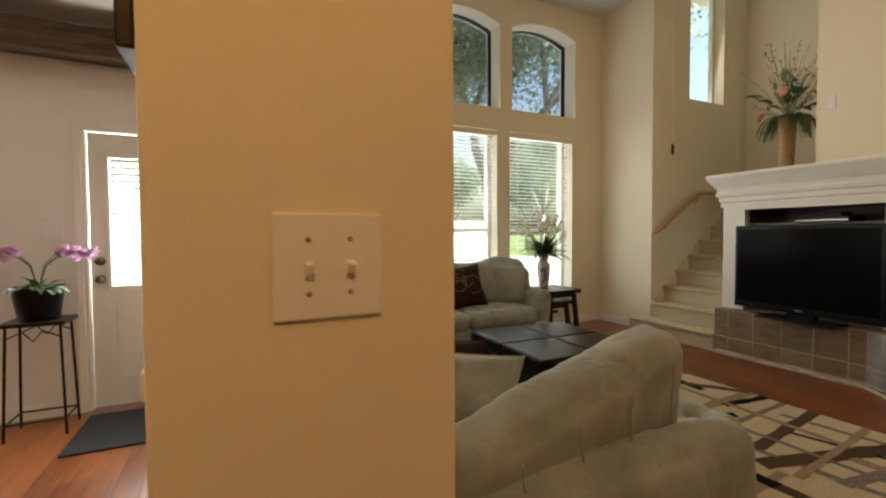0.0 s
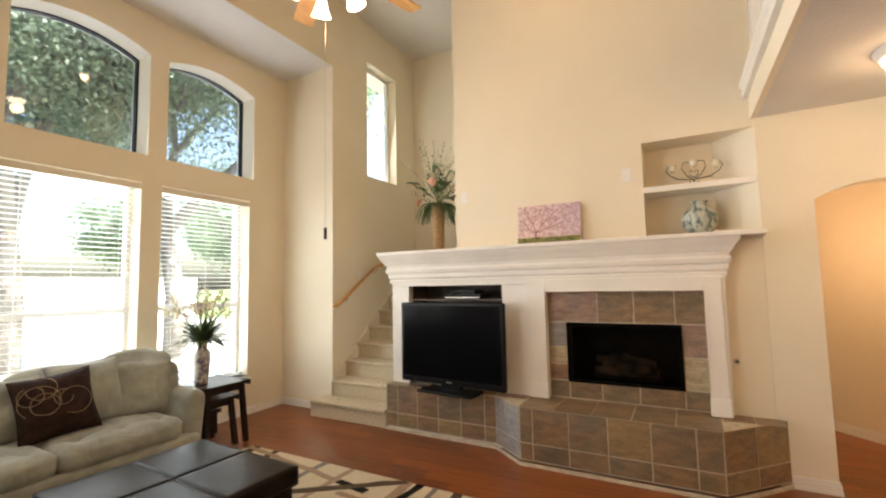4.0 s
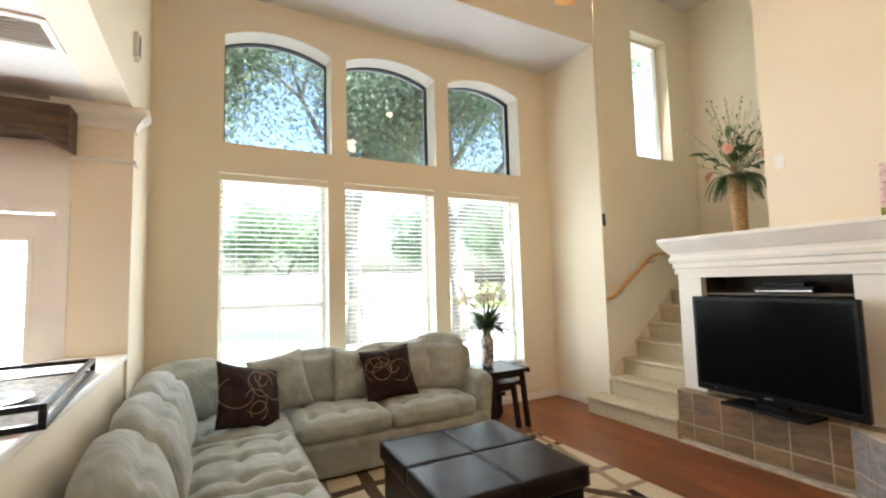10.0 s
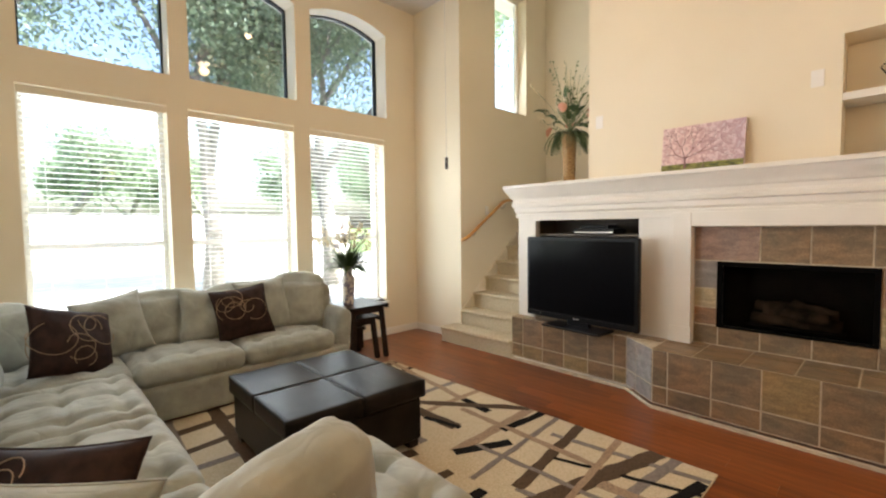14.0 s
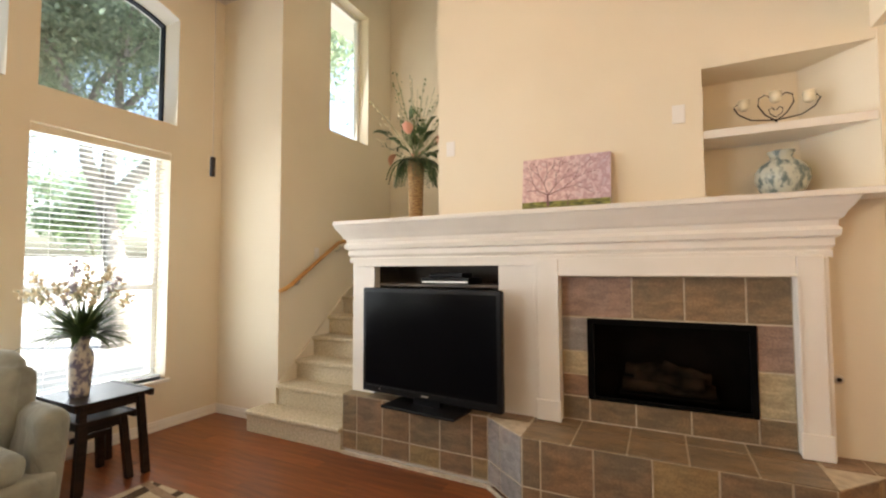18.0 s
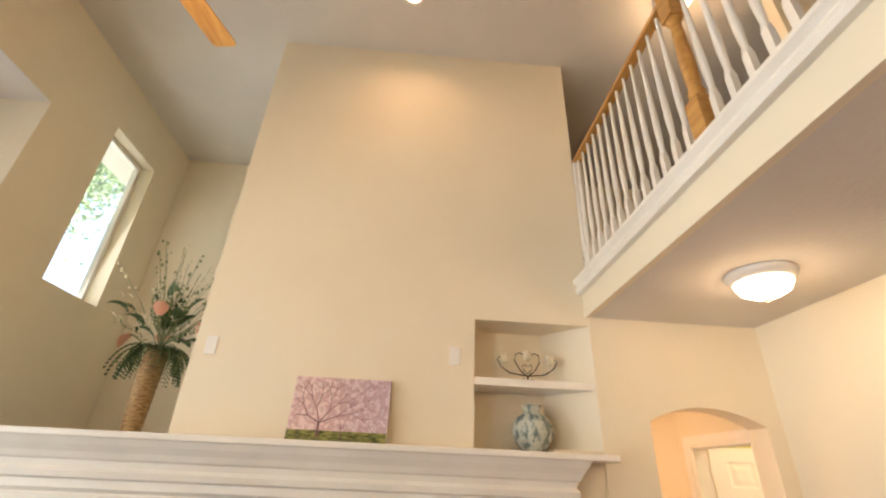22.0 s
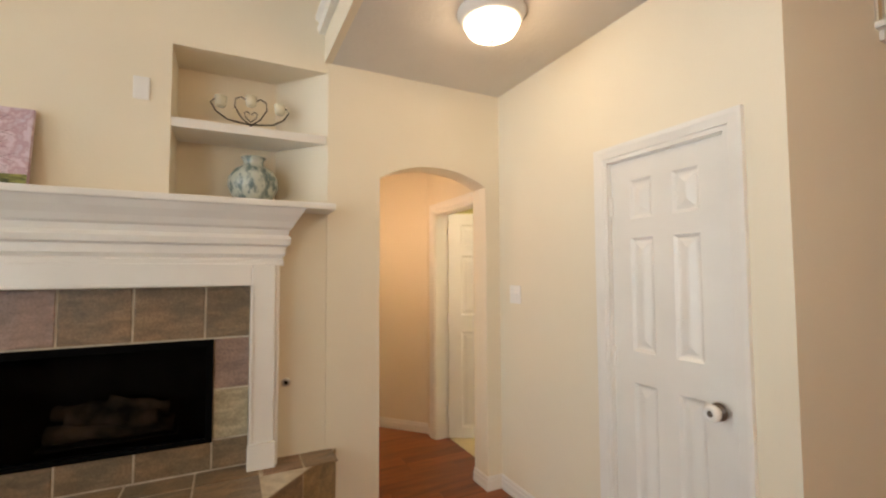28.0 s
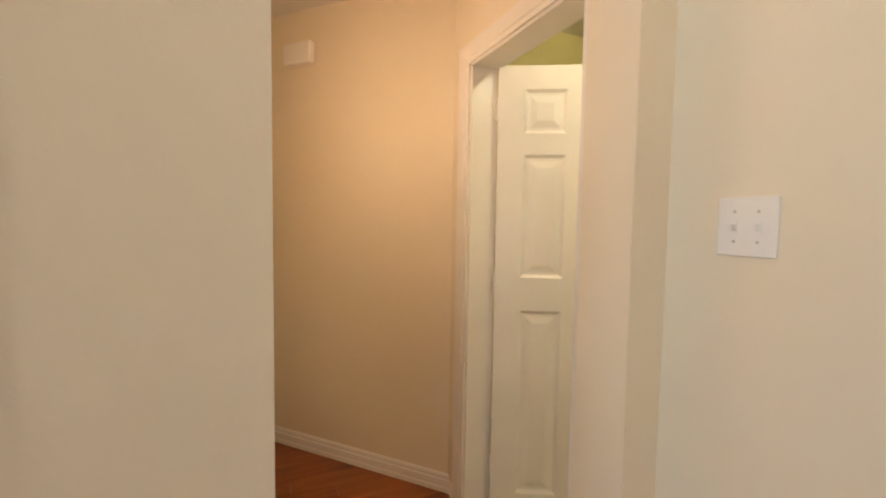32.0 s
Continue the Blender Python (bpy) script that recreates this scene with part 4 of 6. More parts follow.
# ceiling fan
FANX, FANY, FANZ = 2.22, 1.90, 3.66
fan = thing("ceiling_fan", "five-blade wooden ceiling fan with four lit tulip shades", "ceiling fan", (FANX, FANY, FANZ))
fan.location = (FANX, FANY, FANZ)
part("down_rod", lathe([(0.012, 0.10), (0.012, CZ - FANZ - 0.06)], 12), BRONZE, fan, "", True)
part("canopy", lathe([(0.02, CZ - FANZ - 0.09), (0.05, CZ - FANZ - 0.07), (0.075, CZ - FANZ - 0.02), (0.075, CZ - FANZ)], 24), BRONZE, fan, "", True)
part("motor_housing", lathe([(0.03, 0.12), (0.09, 0.10), (0.145, 0.06), (0.155, 0.02), (0.15, -0.02), (0.155, -0.03), (0.135, -0.08), (0.10, -0.115), (0.06, -0.125)], 36), AGED, fan, "aged nickel housing", True)
part("light_hub", lathe([(0.07, -0.12), (0.08, -0.14), (0.075, -0.18), (0.045, -0.215), (0.015, -0.24), (0.0, -0.25)], 28), AGED, fan, "", True)
for k in range(5):
    a = -16 + 72 * k
    bm = bmesh.new()
    n = 14
    top = []
    for i in range(n + 1):
        u = i / n
        x = 0.19 + 0.62 * (1 - (1 - u) ** 1.6)
        half = 0.060 + 0.018 * math.sin(u * 1.5)
        if i > n - 3:
            half *= (0.97, 0.90, 0.74)[i - n + 2]
        if i == 0:
            half *= 0.7
        top.append([(x, s * half, s * half * 0.2) for s in (-1, 1)])
    V = [[bm.verts.new((p[0], p[1], p[2] + dz)) for p in row for dz in (0.0, 0.007)] for row in top]
    for r0, r1 in zip(V, V[1:]):
        bm.faces.new((r0[0], r1[0], r1[2], r0[2]))
        bm.faces.new((r0[1], r0[3], r1[3], r1[1]))
        bm.faces.new((r0[0], r0[1], r1[1], r1[0]))
        bm.faces.new((r0[2], r1[2], r1[3], r0[3]))
    bm.faces.new((V[0][0], V[0][2], V[0][3], V[0][1]))
    bm.faces.new((V[-1][0], V[-1][1], V[-1][3], V[-1][2]))
    blade = part("blade", moved(bm, pose(0, 0, -0.01, 0, 0, a)), OAK, fan, "honey oak blade")
    bm = bmesh.new()
    box(bm, 0.12, 0.22, -0.016, 0.016, -0.014, -0.006, 0.003)
    box(bm, 0.20, 0.27, -0.034, 0.034, -0.013, -0.008, 0.003)
    part("blade_bracket", moved(bm, pose(0, 0, -0.006, 0, 0, a)), BRONZE, blade)
for k in range(4):
    a = radians(50 + 90 * k)
    c, s = math.cos(a), math.sin(a)
    arm = part("lamp_arm", tubed([(0.06 * c, 0.06 * s, -0.16), (0.11 * c, 0.11 * s, -0.150), (0.15 * c, 0.15 * s, -0.165), (0.165 * c, 0.165 * s, -0.19)], 0.011, 10), BRONZE, fan, "", True)
    sh = lathe([(0.022, 0.0), (0.030, -0.012), (0.040, -0.05), (0.052, -0.085), (0.066, -0.115), (0.068, -0.12), (0.05, -0.112), (0.0, -0.09)], 24)
    part("tulip_shade", moved(sh, pose(0.165 * c, 0.165 * s, -0.185) @ Matrix.Rotation(radians(22), 4, Vector((s, -c, 0)))), BULB, arm, "lit frosted glass shade", True)
    point_lamp("fan_light", (FANX + 0.27 * c, FANY + 0.27 * s, FANZ - 0.38), 8.6, WARM, 0.06)
part("pull_chain", tubed([(0.03, 0.02, -0.24), (0.028, 0.02, -1.0), (0.03, 0.02, -1.80)], 0.0015, 6), STEEL, fan)
part("pull_tassel", boxed(0.022, 0.038, 0.012, 0.028, -1.875, -1.80, 0.005), DARKWOOD, fan, "dark wooden pull")

# ---- loft balustrade ----
bal = thing("loft_railing", "oak handrail on white turned balusters along the loft", "railing", (2.0, FY - 0.05, 2.98))


def baluster(h):
    bm = boxed(-0.016, 0.016, -0.016, 0.016, 0.0, 0.24 * h / 1.05)
    b2 = lathe([(0.016, 0.24), (0.020, 0.255), (0.013, 0.275), (0.015, 0.31), (0.019, 0.40), (0.017, 0.55), (0.013, 0.80), (0.011, 0.90), (0.0105, h)], 10)
    me = bpy.data.meshes.new("t")
    b2.to_mesh(me)
    b2.free()
    bm.from_mesh(me)
    bpy.data.meshes.remove(me)
    return bm


BALM = finish(baluster(1.05))
BALM.materials.append(WHITE)
k = 0
x = 4.13
while x > -0.6:
    if abs(x - 2.75) > 0.06:
        o = new("baluster", BALM)
        o.parent = bal
        o.location = (x - 2.0, 0, 0)
    x -= 0.105
rail = [(-0.03, 0), (0.03, 0), (0.033, 0.018), (0.028, 0.034), (0.014, 0.045), (-0.014, 0.045), (-0.028, 0.034), (-0.033, 0.018)]
part("handrail", moved(sweep(bmesh.new(), rail, [(-2.6, 0), (2.16, 0)]), pose(0, 0, 1.05)), OAK, bal, "honey oak handrail")
part("wall_post", boxed(2.145, 2.18, -0.03, 0.03, 0, 1.06), WHITE, bal)
nw = boxed(-0.045, 0.045, -0.045, 0.045, 0, 0.30, 0.006)
newel = part("newel_post", moved(nw, pose(0.75, 0, 0)), OAK, bal, "turned oak newel post")
part("newel_shaft", moved(lathe([(0.045, 0.30), (0.032, 0.325), (0.040, 0.345), (0.030, 0.37), (0.034, 0.45), (0.036, 0.55), (0.028, 0.80), (0.026, 0.84), (0.042, 0.86), (0.036, 0.875)], 20), pose(0.75, 0, 0)), OAK, newel, "", True)
part("newel_head", moved(boxed(-0.043, 0.043, -0.043, 0.043, 0.875, 1.12, 0.006), pose(0.75, 0, 0)), OAK, newel)
part("newel_cap", moved(lathe([(0.035, 1.12), (0.05, 1.13), (0.05, 1.14), (0.036, 1.16), (0, 1.17)], 20), pose(0.75, 0, 0)), OAK, newel, "", True)
vent = thing("wall_vent", "grey slatted return air grille on the loft wall", "vent", (5.99, -1.45, 3.95))
part("grille_frame", boxed(-0.015, 0, -0.35, 0.35, -0.25, 0.25, 0.004), PLATE, vent)
for k in range(9):
    part("slat", boxed(-0.022, -0.014, -0.31, 0.31, -0.215 + k * 0.05, -0.185 + k * 0.05), IRON, vent)

# ---- entry stairs ----
es = thing("staircase", "white open-ended stairs with oak rail and white balusters", "stairs", (2.41, -2.6, 0))
es["kind"] = "structure"
for k in range(12):
    y1 = -2.50 - 0.243 * k
    z = 2.50 - 0.188 * k
    if z < 0.1:
        break
    part("stringer", at(es, boxed(2.41, 2.50, y1 - 0.243, y1, 0, z - 0.03)), PAINT, es)
    part("riser", at(es, boxed(2.50, 3.30, y1 - 0.02, y1, z - 0.19, z - 0.03)), WHITE, es)
    tr = part("tread", at(es, boxed(2.375, 3.30, y1 - 0.275, y1 + 0.005, z - 0.03, z, 0.010)), WHITE, es)
    part("tread_bracket", at(es, boxed(2.392, 2.41, y1 - 0.21, y1 - 0.03, z - 0.075, z - 0.03, 0.006)), WHITE, tr)
    for off in (0.06, 0.18):
        yy = y1 - off
        top = 2.62 + 0.774 * (yy + 2.9) + 0.22
        part("baluster", at(es, tubed([(2.43, yy, z), (2.43, yy, z + 0.18), (2.43, yy, top)], 0.014, 8, 0.011)), WHITE, es)
bm = bmesh.new()
tube(bm, [(2.43, -2.3, 2.62 + 0.774 * 0.6 + 0.24), (2.43, -4.9, 2.62 - 0.774 * 2.0 + 0.24)], 0.03, 12)
part("handrail", at(es, bm), OAK, es, "dark oak handrail")
structure("wall_stairwell", boxed(3.30, 3.42, -6.2, -2.0, 0, CZ), PAINT, "cream wall behind the entry stairs", "wall")
structure("stairwell_edge", boxed(-5.2, 3.3, -2.52, -2.5, LZ, 2.96), PAINT, "cream edge of the stairwell opening", "trim")

# ---- stair rail and skirting by the window ----
sr = thing("stair_handrail", "honey oak wall handrail on metal brackets", "handrail", (4.5, SY - 0.07, 1.4))
part("rail", at(sr, tubed([(4.22, SY - 0.015, 1.245), (4.22, SY - 0.07, 1.26), (4.30, SY - 0.075, 1.30), (4.98, SY - 0.075, 1.74), (5.08, SY - 0.075, 1.765), (5.75, SY - 0.075, 1.765)], 0.021, 12)), OAK, sr, "", True)
for x, z in ((4.42, 1.37), (5.02, 1.73), (5.5, 1.745)):
    part("bracket", at(sr, tubed([(x, SY, z - 0.07), (x, SY - 0.045, z - 0.065), (x, SY - 0.075, z - 0.02)], 0.008, 8)), STEEL, sr)
bm = bmesh.new()
pts = [(4.19, 0.172), (4.19, 0.36), (6.1, 0.36 + 1.91 * RISE / TREAD), (6.1, 0.172 + 1.91 * RISE / TREAD - 0.1)]
f0 = [bm.verts.new((x, SY - 0.014, z)) for x, z in pts]
f1 = [bm.verts.new((x, SY, z)) for x, z in pts]
bm.faces.new(f0)
bm.faces.new(f1)
for i in range(4):
    bm.faces.new((f0[i], f0[(i + 1) % 4], f1[(i + 1) % 4], f1[i]))
structure("stair_skirting", bm, PAINT, "painted skirting board along the stairs", "trim")

# ---- blinds ----
for a, b in LOWER:
    bl = thing("window_blind", "white slatted venetian blind with open slats", "blind", ((a + b) / 2, WY + 0.075, 0.47), "living room blinds")
    w = b - a - 0.03
    part("headrail", boxed(-w / 2, w / 2, -0.03, 0.03, 2.01, 2.06, 0.004), BLIND, bl)
    part("valance", boxed(-w / 2 - 0.012, w / 2 + 0.012, -0.075, -0.066, 2.00, 2.058, 0.003), PAINT, bl)
    sl = finish(boxed(-w / 2, w / 2, -0.022, 0.022, -0.0008, 0.0008))
    sl.materials.append(BLIND)
    for k in range(43):
        o = new("slat", sl)
        o.parent = bl
        o.matrix_basis = pose(0, 0, 0.035 + k * 0.046, -6)
    part("bottom_rail", boxed(-w / 2, w / 2, -0.026, 0.026, 0.0, 0.018, 0.004), BLIND, bl)
    for sx in (-0.36, 0.0, 0.36):
        part("ladder_cord", boxed(sx * w - 0.0015, sx * w + 0.0015, -0.026, -0.0245, 0.01, 2.01), BLIND, bl)

# ---- rug ----
RUGM = mat("rug_cream_pile", (0.62, 0.53, 0.37), 0.95, spec=0.1)
vary(RUGM, (0.55, 0.46, 0.31), (0.68, 0.59, 0.43), 90, 4)
relief(RUGM, 260, 0.7, 0.008)


def rugband(name, c):
    m = mat(name, c, 0.95, spec=0.1)
    vary(m, tuple(v * 0.8 for v in c), tuple(min(1, v * 1.2) for v in c), 90, 4)
    relief(m, 260, 0.6, 0.008)
    return m


RB = {"k": rugband("rug_black", (0.012, 0.011, 0.011)), "b": rugband("rug_brown", (0.10, 0.068, 0.045)), "t": rugband("rug_tan", (0.36, 0.26, 0.18)), "g": rugband("rug_grey", (0.24, 0.21, 0.19))}
RX0, RX1, RY0, RY1 = 0.72, 3.03, 0.57, 3.58
rug = thing("rug", "cream area rug with crossing brown, grey and black bands", "rug", (1.9, 2.1, 0.0))
part("rug_base", at(rug, boxed(RX0, RX1, RY0, RY1, 0.001, 0.014, 0.005)), RUGM, rug)
# bands run across the rug: colour, start x, y, end x, y, width
rb = random.Random(12)
BANDS = []
for k, v in enumerate((0.05, 0.16, 0.27, 0.37, 0.48, 0.60, 0.71, 0.83, 0.93)):
    sl = rb.uniform(-0.10, 0.14)
    BANDS.append(("btgb"[k % 4], 0.0, v - sl * 0.4, 1.0, v + sl * 0.6, (0.07, 0.045, 0.05, 0.055)[k % 4]))
for k, u in enumerate((0.06, 0.20, 0.33, 0.47, 0.60, 0.74, 0.87)):
    sl = rb.uniform(-0.10, 0.22)
    BANDS.append(("gbtb"[k % 4], u - sl * 0.4, 0.0, u + sl * 0.6, 1.0, (0.05, 0.075, 0.045, 0.06)[k % 4]))
for k, a, b in ((0, 0.70, 0.95), (2, 0.35, 0.55), (3, 0.62, 0.84), (4, 0.08, 0.30), (5, 0.50, 0.72), (7, 0.70, 0.92), (1, 0.20, 0.38), (10, 0.30, 0.46), (12, 0.15, 0.30), (14, 0.02, 0.14), (15, 0.40, 0.58), (11, 0.62, 0.80)):
    c, u0, v0, u1, v1, w = BANDS[k]
    BANDS.append(("k", u0 + (u1 - u0) * a, v0 + (v1 - v0) * a, u0 + (u1 - u0) * b, v0 + (v1 - v0) * b, w * 1.15))
BANDS = [(c, RX0 + (RX1 - RX0) * u0, RY0 + (RY1 - RY0) * v0, RX0 + (RX1 - RX0) * u1, RY0 + (RY1 - RY0) * v1, w * 1.32) for c, u0, v0, u1, v1, w in BANDS]
FREE = len(BANDS)
# the open end of the rug beside the ottoman
BANDS += [
    ("g", 3.03, 0.78, 2.13, 0.89, 0.05), ("g", 2.79, 1.49, 2.91, 0.57, 0.035), ("g", 2.13, 1.29, 2.22, 0.57, 0.035),
    ("t", 2.49, 1.05, 2.49, 0.57, 0.06), ("t", 2.16, 1.79, 3.03, 1.82, 0.06), ("k", 2.53, 1.33, 2.75, 0.57, 0.025),
    ("b", 2.13, 1.29, 3.03, 1.41, 0.055), ("b", 1.975, 1.18, 3.03, 0.89, 0.085), ("b", 2.50, 2.55, 3.03, 1.83, 0.06),
    ("k", 2.36, 2.29, 2.43, 1.99, 0.035), ("k", 2.16, 1.79, 2.51, 1.62, 0.06), ("k", 2.60, 1.76, 3.03, 1.715, 0.05),
    ("g", 2.02, 1.52, 3.03, 1.59, 0.03), ("g", 2.33, 1.75, 2.36, 0.57, 0.03), ("t", 2.66, 2.2, 2.63, 1.05, 0.04), ("t", 2.0, 1.02, 3.03, 1.13, 0.035),
    ("k", 2.51, 0.68, 2.87, 0.60, 0.055), ("k", 2.01, 0.705, 2.38, 0.66, 0.05),
]
for i, (c, ax, ay, bx_, by, w) in enumerate(BANDS):
    a, b = Vector((ax, ay, 0)), Vector((bx_, by, 0))
    d = (b - a).normalized()
    nrm = Vector((-d.y, d.x, 0))
    L = (b - a).length
    n = max(6, int(L / 0.06))
    bm = bmesh.new()
    z = 0.0150 + i * 0.00006
    rows = []
    for k in range(n + 1):
        t = k / n
        p = a + (b - a) * t + nrm * 0.012 * noise.noise(Vector((t * 5 * L, i, 0)))
        ww = w * (0.5 if i < FREE else 0.66) * (1 + 0.25 * noise.noise(Vector((t * 8 * L, i + 9, 1))))
        row = []
        for s in (-1, -0.8, 0.8, 1):
            q = p + nrm * s * (ww + 0.004 * noise.noise(Vector((t * 40 * L, i, s))))
            q.x, q.y = max(RX0 + 0.004, min(RX1 - 0.004, q.x)), max(RY0 + 0.004, min(RY1 - 0.004, q.y))
            row.append(bm.verts.new((q.x, q.y, z - (0.002 if abs(s) == 1 else 0))))
        rows.append(row)
    for r0, r1 in zip(rows, rows[1:]):
        if i < FREE and r1[1].co.x > 2.0 and r1[1].co.y < 2.05:
            continue
        for k in range(3):
            bm.faces.new((r0[k], r0[k + 1], r1[k + 1], r1[k]))
    bmesh.ops.delete(bm, geom=[v for v in bm.verts if not v.link_faces], context="VERTS")
    if bm.faces:
        part("band", at(rug, bm), RB[c], rug)

# ---- ottoman ----
ott = thing("storage_ottoman", "square dark leather storage ottoman with a seamed lid", "ottoman", (1.66, 2.47, 0.015), rz=-2)


def lp(bm, name, **k):
    return part(name, bm, LEATHER, ott, **k)


lp(boxed(-0.43, 0.43, -0.46, 0.46, 0.05, 0.315, 0.018, 3), "body")
for sx in (-1, 1):
    for sy in (-1, 1):
        lx, ly = sx * 0.452 / 2, sy * 0.482 / 2
        lp(moved(cushion(0.4505, 0.4805, 0.108, puff=0.004, r=0.006, wrinkle=0.0015), pose(lx, ly, 0.325)), "lid_panel", smooth=True)
        part("foot", boxed(sx * 0.38 - 0.035, sx * 0.38 + 0.035, sy * 0.41 - 0.035, sy * 0.41 + 0.035, 0.0, 0.05, 0.006), DARKWOOD, ott)
lp(boxed(-0.44, 0.44, -0.47, 0.47, 0.33, 0.425, 0.01), "lid_core")

# ---- sofa ----
sofa = thing("sectional_sofa", "sage green microsuede sectional sofa with tufted seats", "sofa", (0.9, 3.6, 0))


def soft(name, w, d, h, at_m, parent=None, material=None, **kw):
    return part(name, moved(cushion(w, d, h, **kw), (parent or sofa).matrix_world.inverted() @ at_m), material or SOFA, parent or sofa, "", True)


# bases and backs of the three runs
soft("base", 1.80, 0.92, 0.27, pose(1.60, 4.00, 0.03), puff=0.0, r=0.03)
soft("base", 0.92, 3.56, 0.27, pose(0.28, 2.68, 0.03), puff=0.0, r=0.03)
soft("base", 0.92, 0.86, 0.27, pose(1.0, 1.34, 0.03), puff=0.0, r=0.03)
soft("back_frame", 2.62, 0.16, 0.62, pose(1.19, 4.40, 0.03), puff=0.01, r=0.06)
soft("back_frame", 0.16, 3.44, 0.60, pose(-0.10, 2.62, 0.03), puff=0.01, r=0.06)
soft("back_frame", 1.34, 0.19, 0.54, pose(0.46, 0.80, 0.03), puff=0.03, r=0.085, wrinkle=0.012)
soft("armrest", 0.16, 0.88, 0.60, pose(2.46, 4.02, 0.03, 0, 5), puff=0.015, r=0.07)
for k, (x, w) in enumerate(((1.18, 0.74), (1.96, 0.80))):
    soft("seat_cushion", w, 0.74, 0.16, pose(x, 3.90, 0.295), tufts=(3, 2), seed=k, puff=0.03, depth=0.035)
soft("seat_cushion", 0.78, 0.74, 0.16, pose(0.40, 3.90, 0.295), tufts=(2, 2), seed=2)
for k in range(2):
    soft("seat_cushion", 0.74, 0.86, 0.16, pose(0.40, 2.22 + k * 0.88, 0.295), tufts=(3, 3), seed=k + 3, puff=0.03, depth=0.05)
soft("seat_cushion", 0.74, 0.84, 0.16, pose(0.40, 1.36, 0.295), tufts=(3, 3), seed=6, depth=0.05)
soft("seat_cushion", 0.68, 0.82, 0.16, pose(1.10, 1.34, 0.295), tufts=(2, 3), seed=9, depth=0.045)
# loose back cushions
soft("back_cushion", 0.60, 0.20, 0.44, pose(1.12, 4.21, 0.42, -12), seed=1, r=0.07, puff=0.06, wrinkle=0.009)
soft("back_cushion", 0.56, 0.20, 0.44, pose(1.74, 4.22, 0.42, -12), seed=2, r=0.07, puff=0.06, wrinkle=0.009)
soft("back_cushion", 0.56, 0.21, 0.50, pose(2.20, 4.02, 0.41, -16, 4, -26), seed=4, r=0.10, puff=0.09, wrinkle=0.016)
soft("back_cushion", 0.60, 0.20, 0.46, pose(0.10, 4.15, 0.41, -12, 0, 35), seed=5, r=0.08, puff=0.06, wrinkle=0.012)
for k, y in enumerate((3.48, 2.80, 2.12)):
    soft("back_cushion", 0.24, 0.68, 0.47, pose(0.03, y, 0.41, 0, -14, 4 * (k - 1)), seed=k + 6, r=0.10, puff=0.09, wrinkle=0.014)
soft("back_cushion", 0.27, 0.78, 0.46, pose(0.02, 1.30, 0.40, 0, -14, -14), seed=14, r=0.12, puff=0.09, wrinkle=0.026)
BIGM = pose(0.52, 1.00, 0.35, 12, -13, 6)
big = soft("back_cushion", 1.02, 0.20, 0.45, BIGM, seed=20, r=0.06, puff=0.045, wrinkle=0.008)
for k in range(4):
    pts = []
    for j in range(15):
        z = 0.05 + 0.38 * j / 14
        sag = 0.125 + 0.025 * max(0.0, 1 - (2 * z / 0.46 - 1) ** 2) ** 0.6
        pts.append((-0.33 + 0.22 * k + 0.006 * math.sin(j * 0.9 + k), -sag + 0.001, z))
    part("seam", moved(tubed(pts, 0.003, 6), sofa.matrix_world.inverted() @ BIGM), SOFA, big, "", True)


def throw(place, w, h, t, rot, material, label, seed, swirls=False):
    ob = thing("throw_pillow", label, "pillow", place)
    ob.matrix_world = pose(*place, *rot)
    part("cover", pillow(w, h, t, seed), material, ob, "", True)
    ring = []
    m = 48
    for k in range(m + 1):
        q = 2 * math.pi * k / m
        c, s = math.cos(q), math.sin(q)
        mx = max(abs(c), abs(s))
        u, v = c / mx, s / mx
        ring.append((u * w / 2 * (1 - 0.09 * (1 - v * v) * abs(u) ** 3), 0, v * h / 2 * (1 - 0.09 * (1 - u * u) * abs(v) ** 3)))
    part("piping", tubed(ring, 0.005, 6), material, ob, "", True)
    if swirls:
        rnd = random.Random(seed)
        for k in range(6):
            cx, cz, r = rnd.uniform(-0.3, 0.3) * w, rnd.uniform(-0.28, 0.28) * h, rnd.uniform(0.05, 0.12)
            for side in (-1, 1):
                pts = []
                for j in range(22):
                    q = j / 21 * 5.2 + k
                    u, v = cx + r * math.cos(q), cz + r * math.sin(q)
                    uu, vv = 2 * u / w, 2 * v / h
                    puff = (max(0, 1 - uu * uu) * max(0, 1 - vv * vv)) ** 0.5
                    wr = noise.noise(Vector((uu * 2.2 + seed, vv * 2.2, side))) * 0.022 * puff + noise.noise(Vector((uu * 6 + seed, vv * 6, side + 4))) * 0.006 * puff
                    pts.append((u, side * (t / 2 * puff + wr + 0.001), v))
                part("embroidery", tubed(pts, 0.0026, 5), CORD, ob, "gold cord swirl")
    return ob


throw((1.66, 3.92, 0.68), 0.46, 0.46, 0.19, (-22, -6, -6), BROWN, "dark brown throw pillow with swirl embroidery", 3, True)
throw((0.50, 3.80, 0.66), 0.52, 0.50, 0.20, (-30, 16, 24), BROWN, "dark brown throw pillow with swirl embroidery", 5, True)
throw((0.29, 1.72, 0.545), 0.56, 0.42, 0.20, (-30, -2, -42), BROWN, "dark brown throw pillow with gold stitching", 8, True)
throw((1.90, 4.05, 0.70), 0.48, 0.50, 0.19, (-18, -4, -4), SOFA, "sage green throw pillow matching the sofa", 11)
throw((1.42, 4.10, 0.67), 0.44, 0.46, 0.18, (-16, 4, 4), SOFA, "sage green throw pillow matching the sofa", 12)
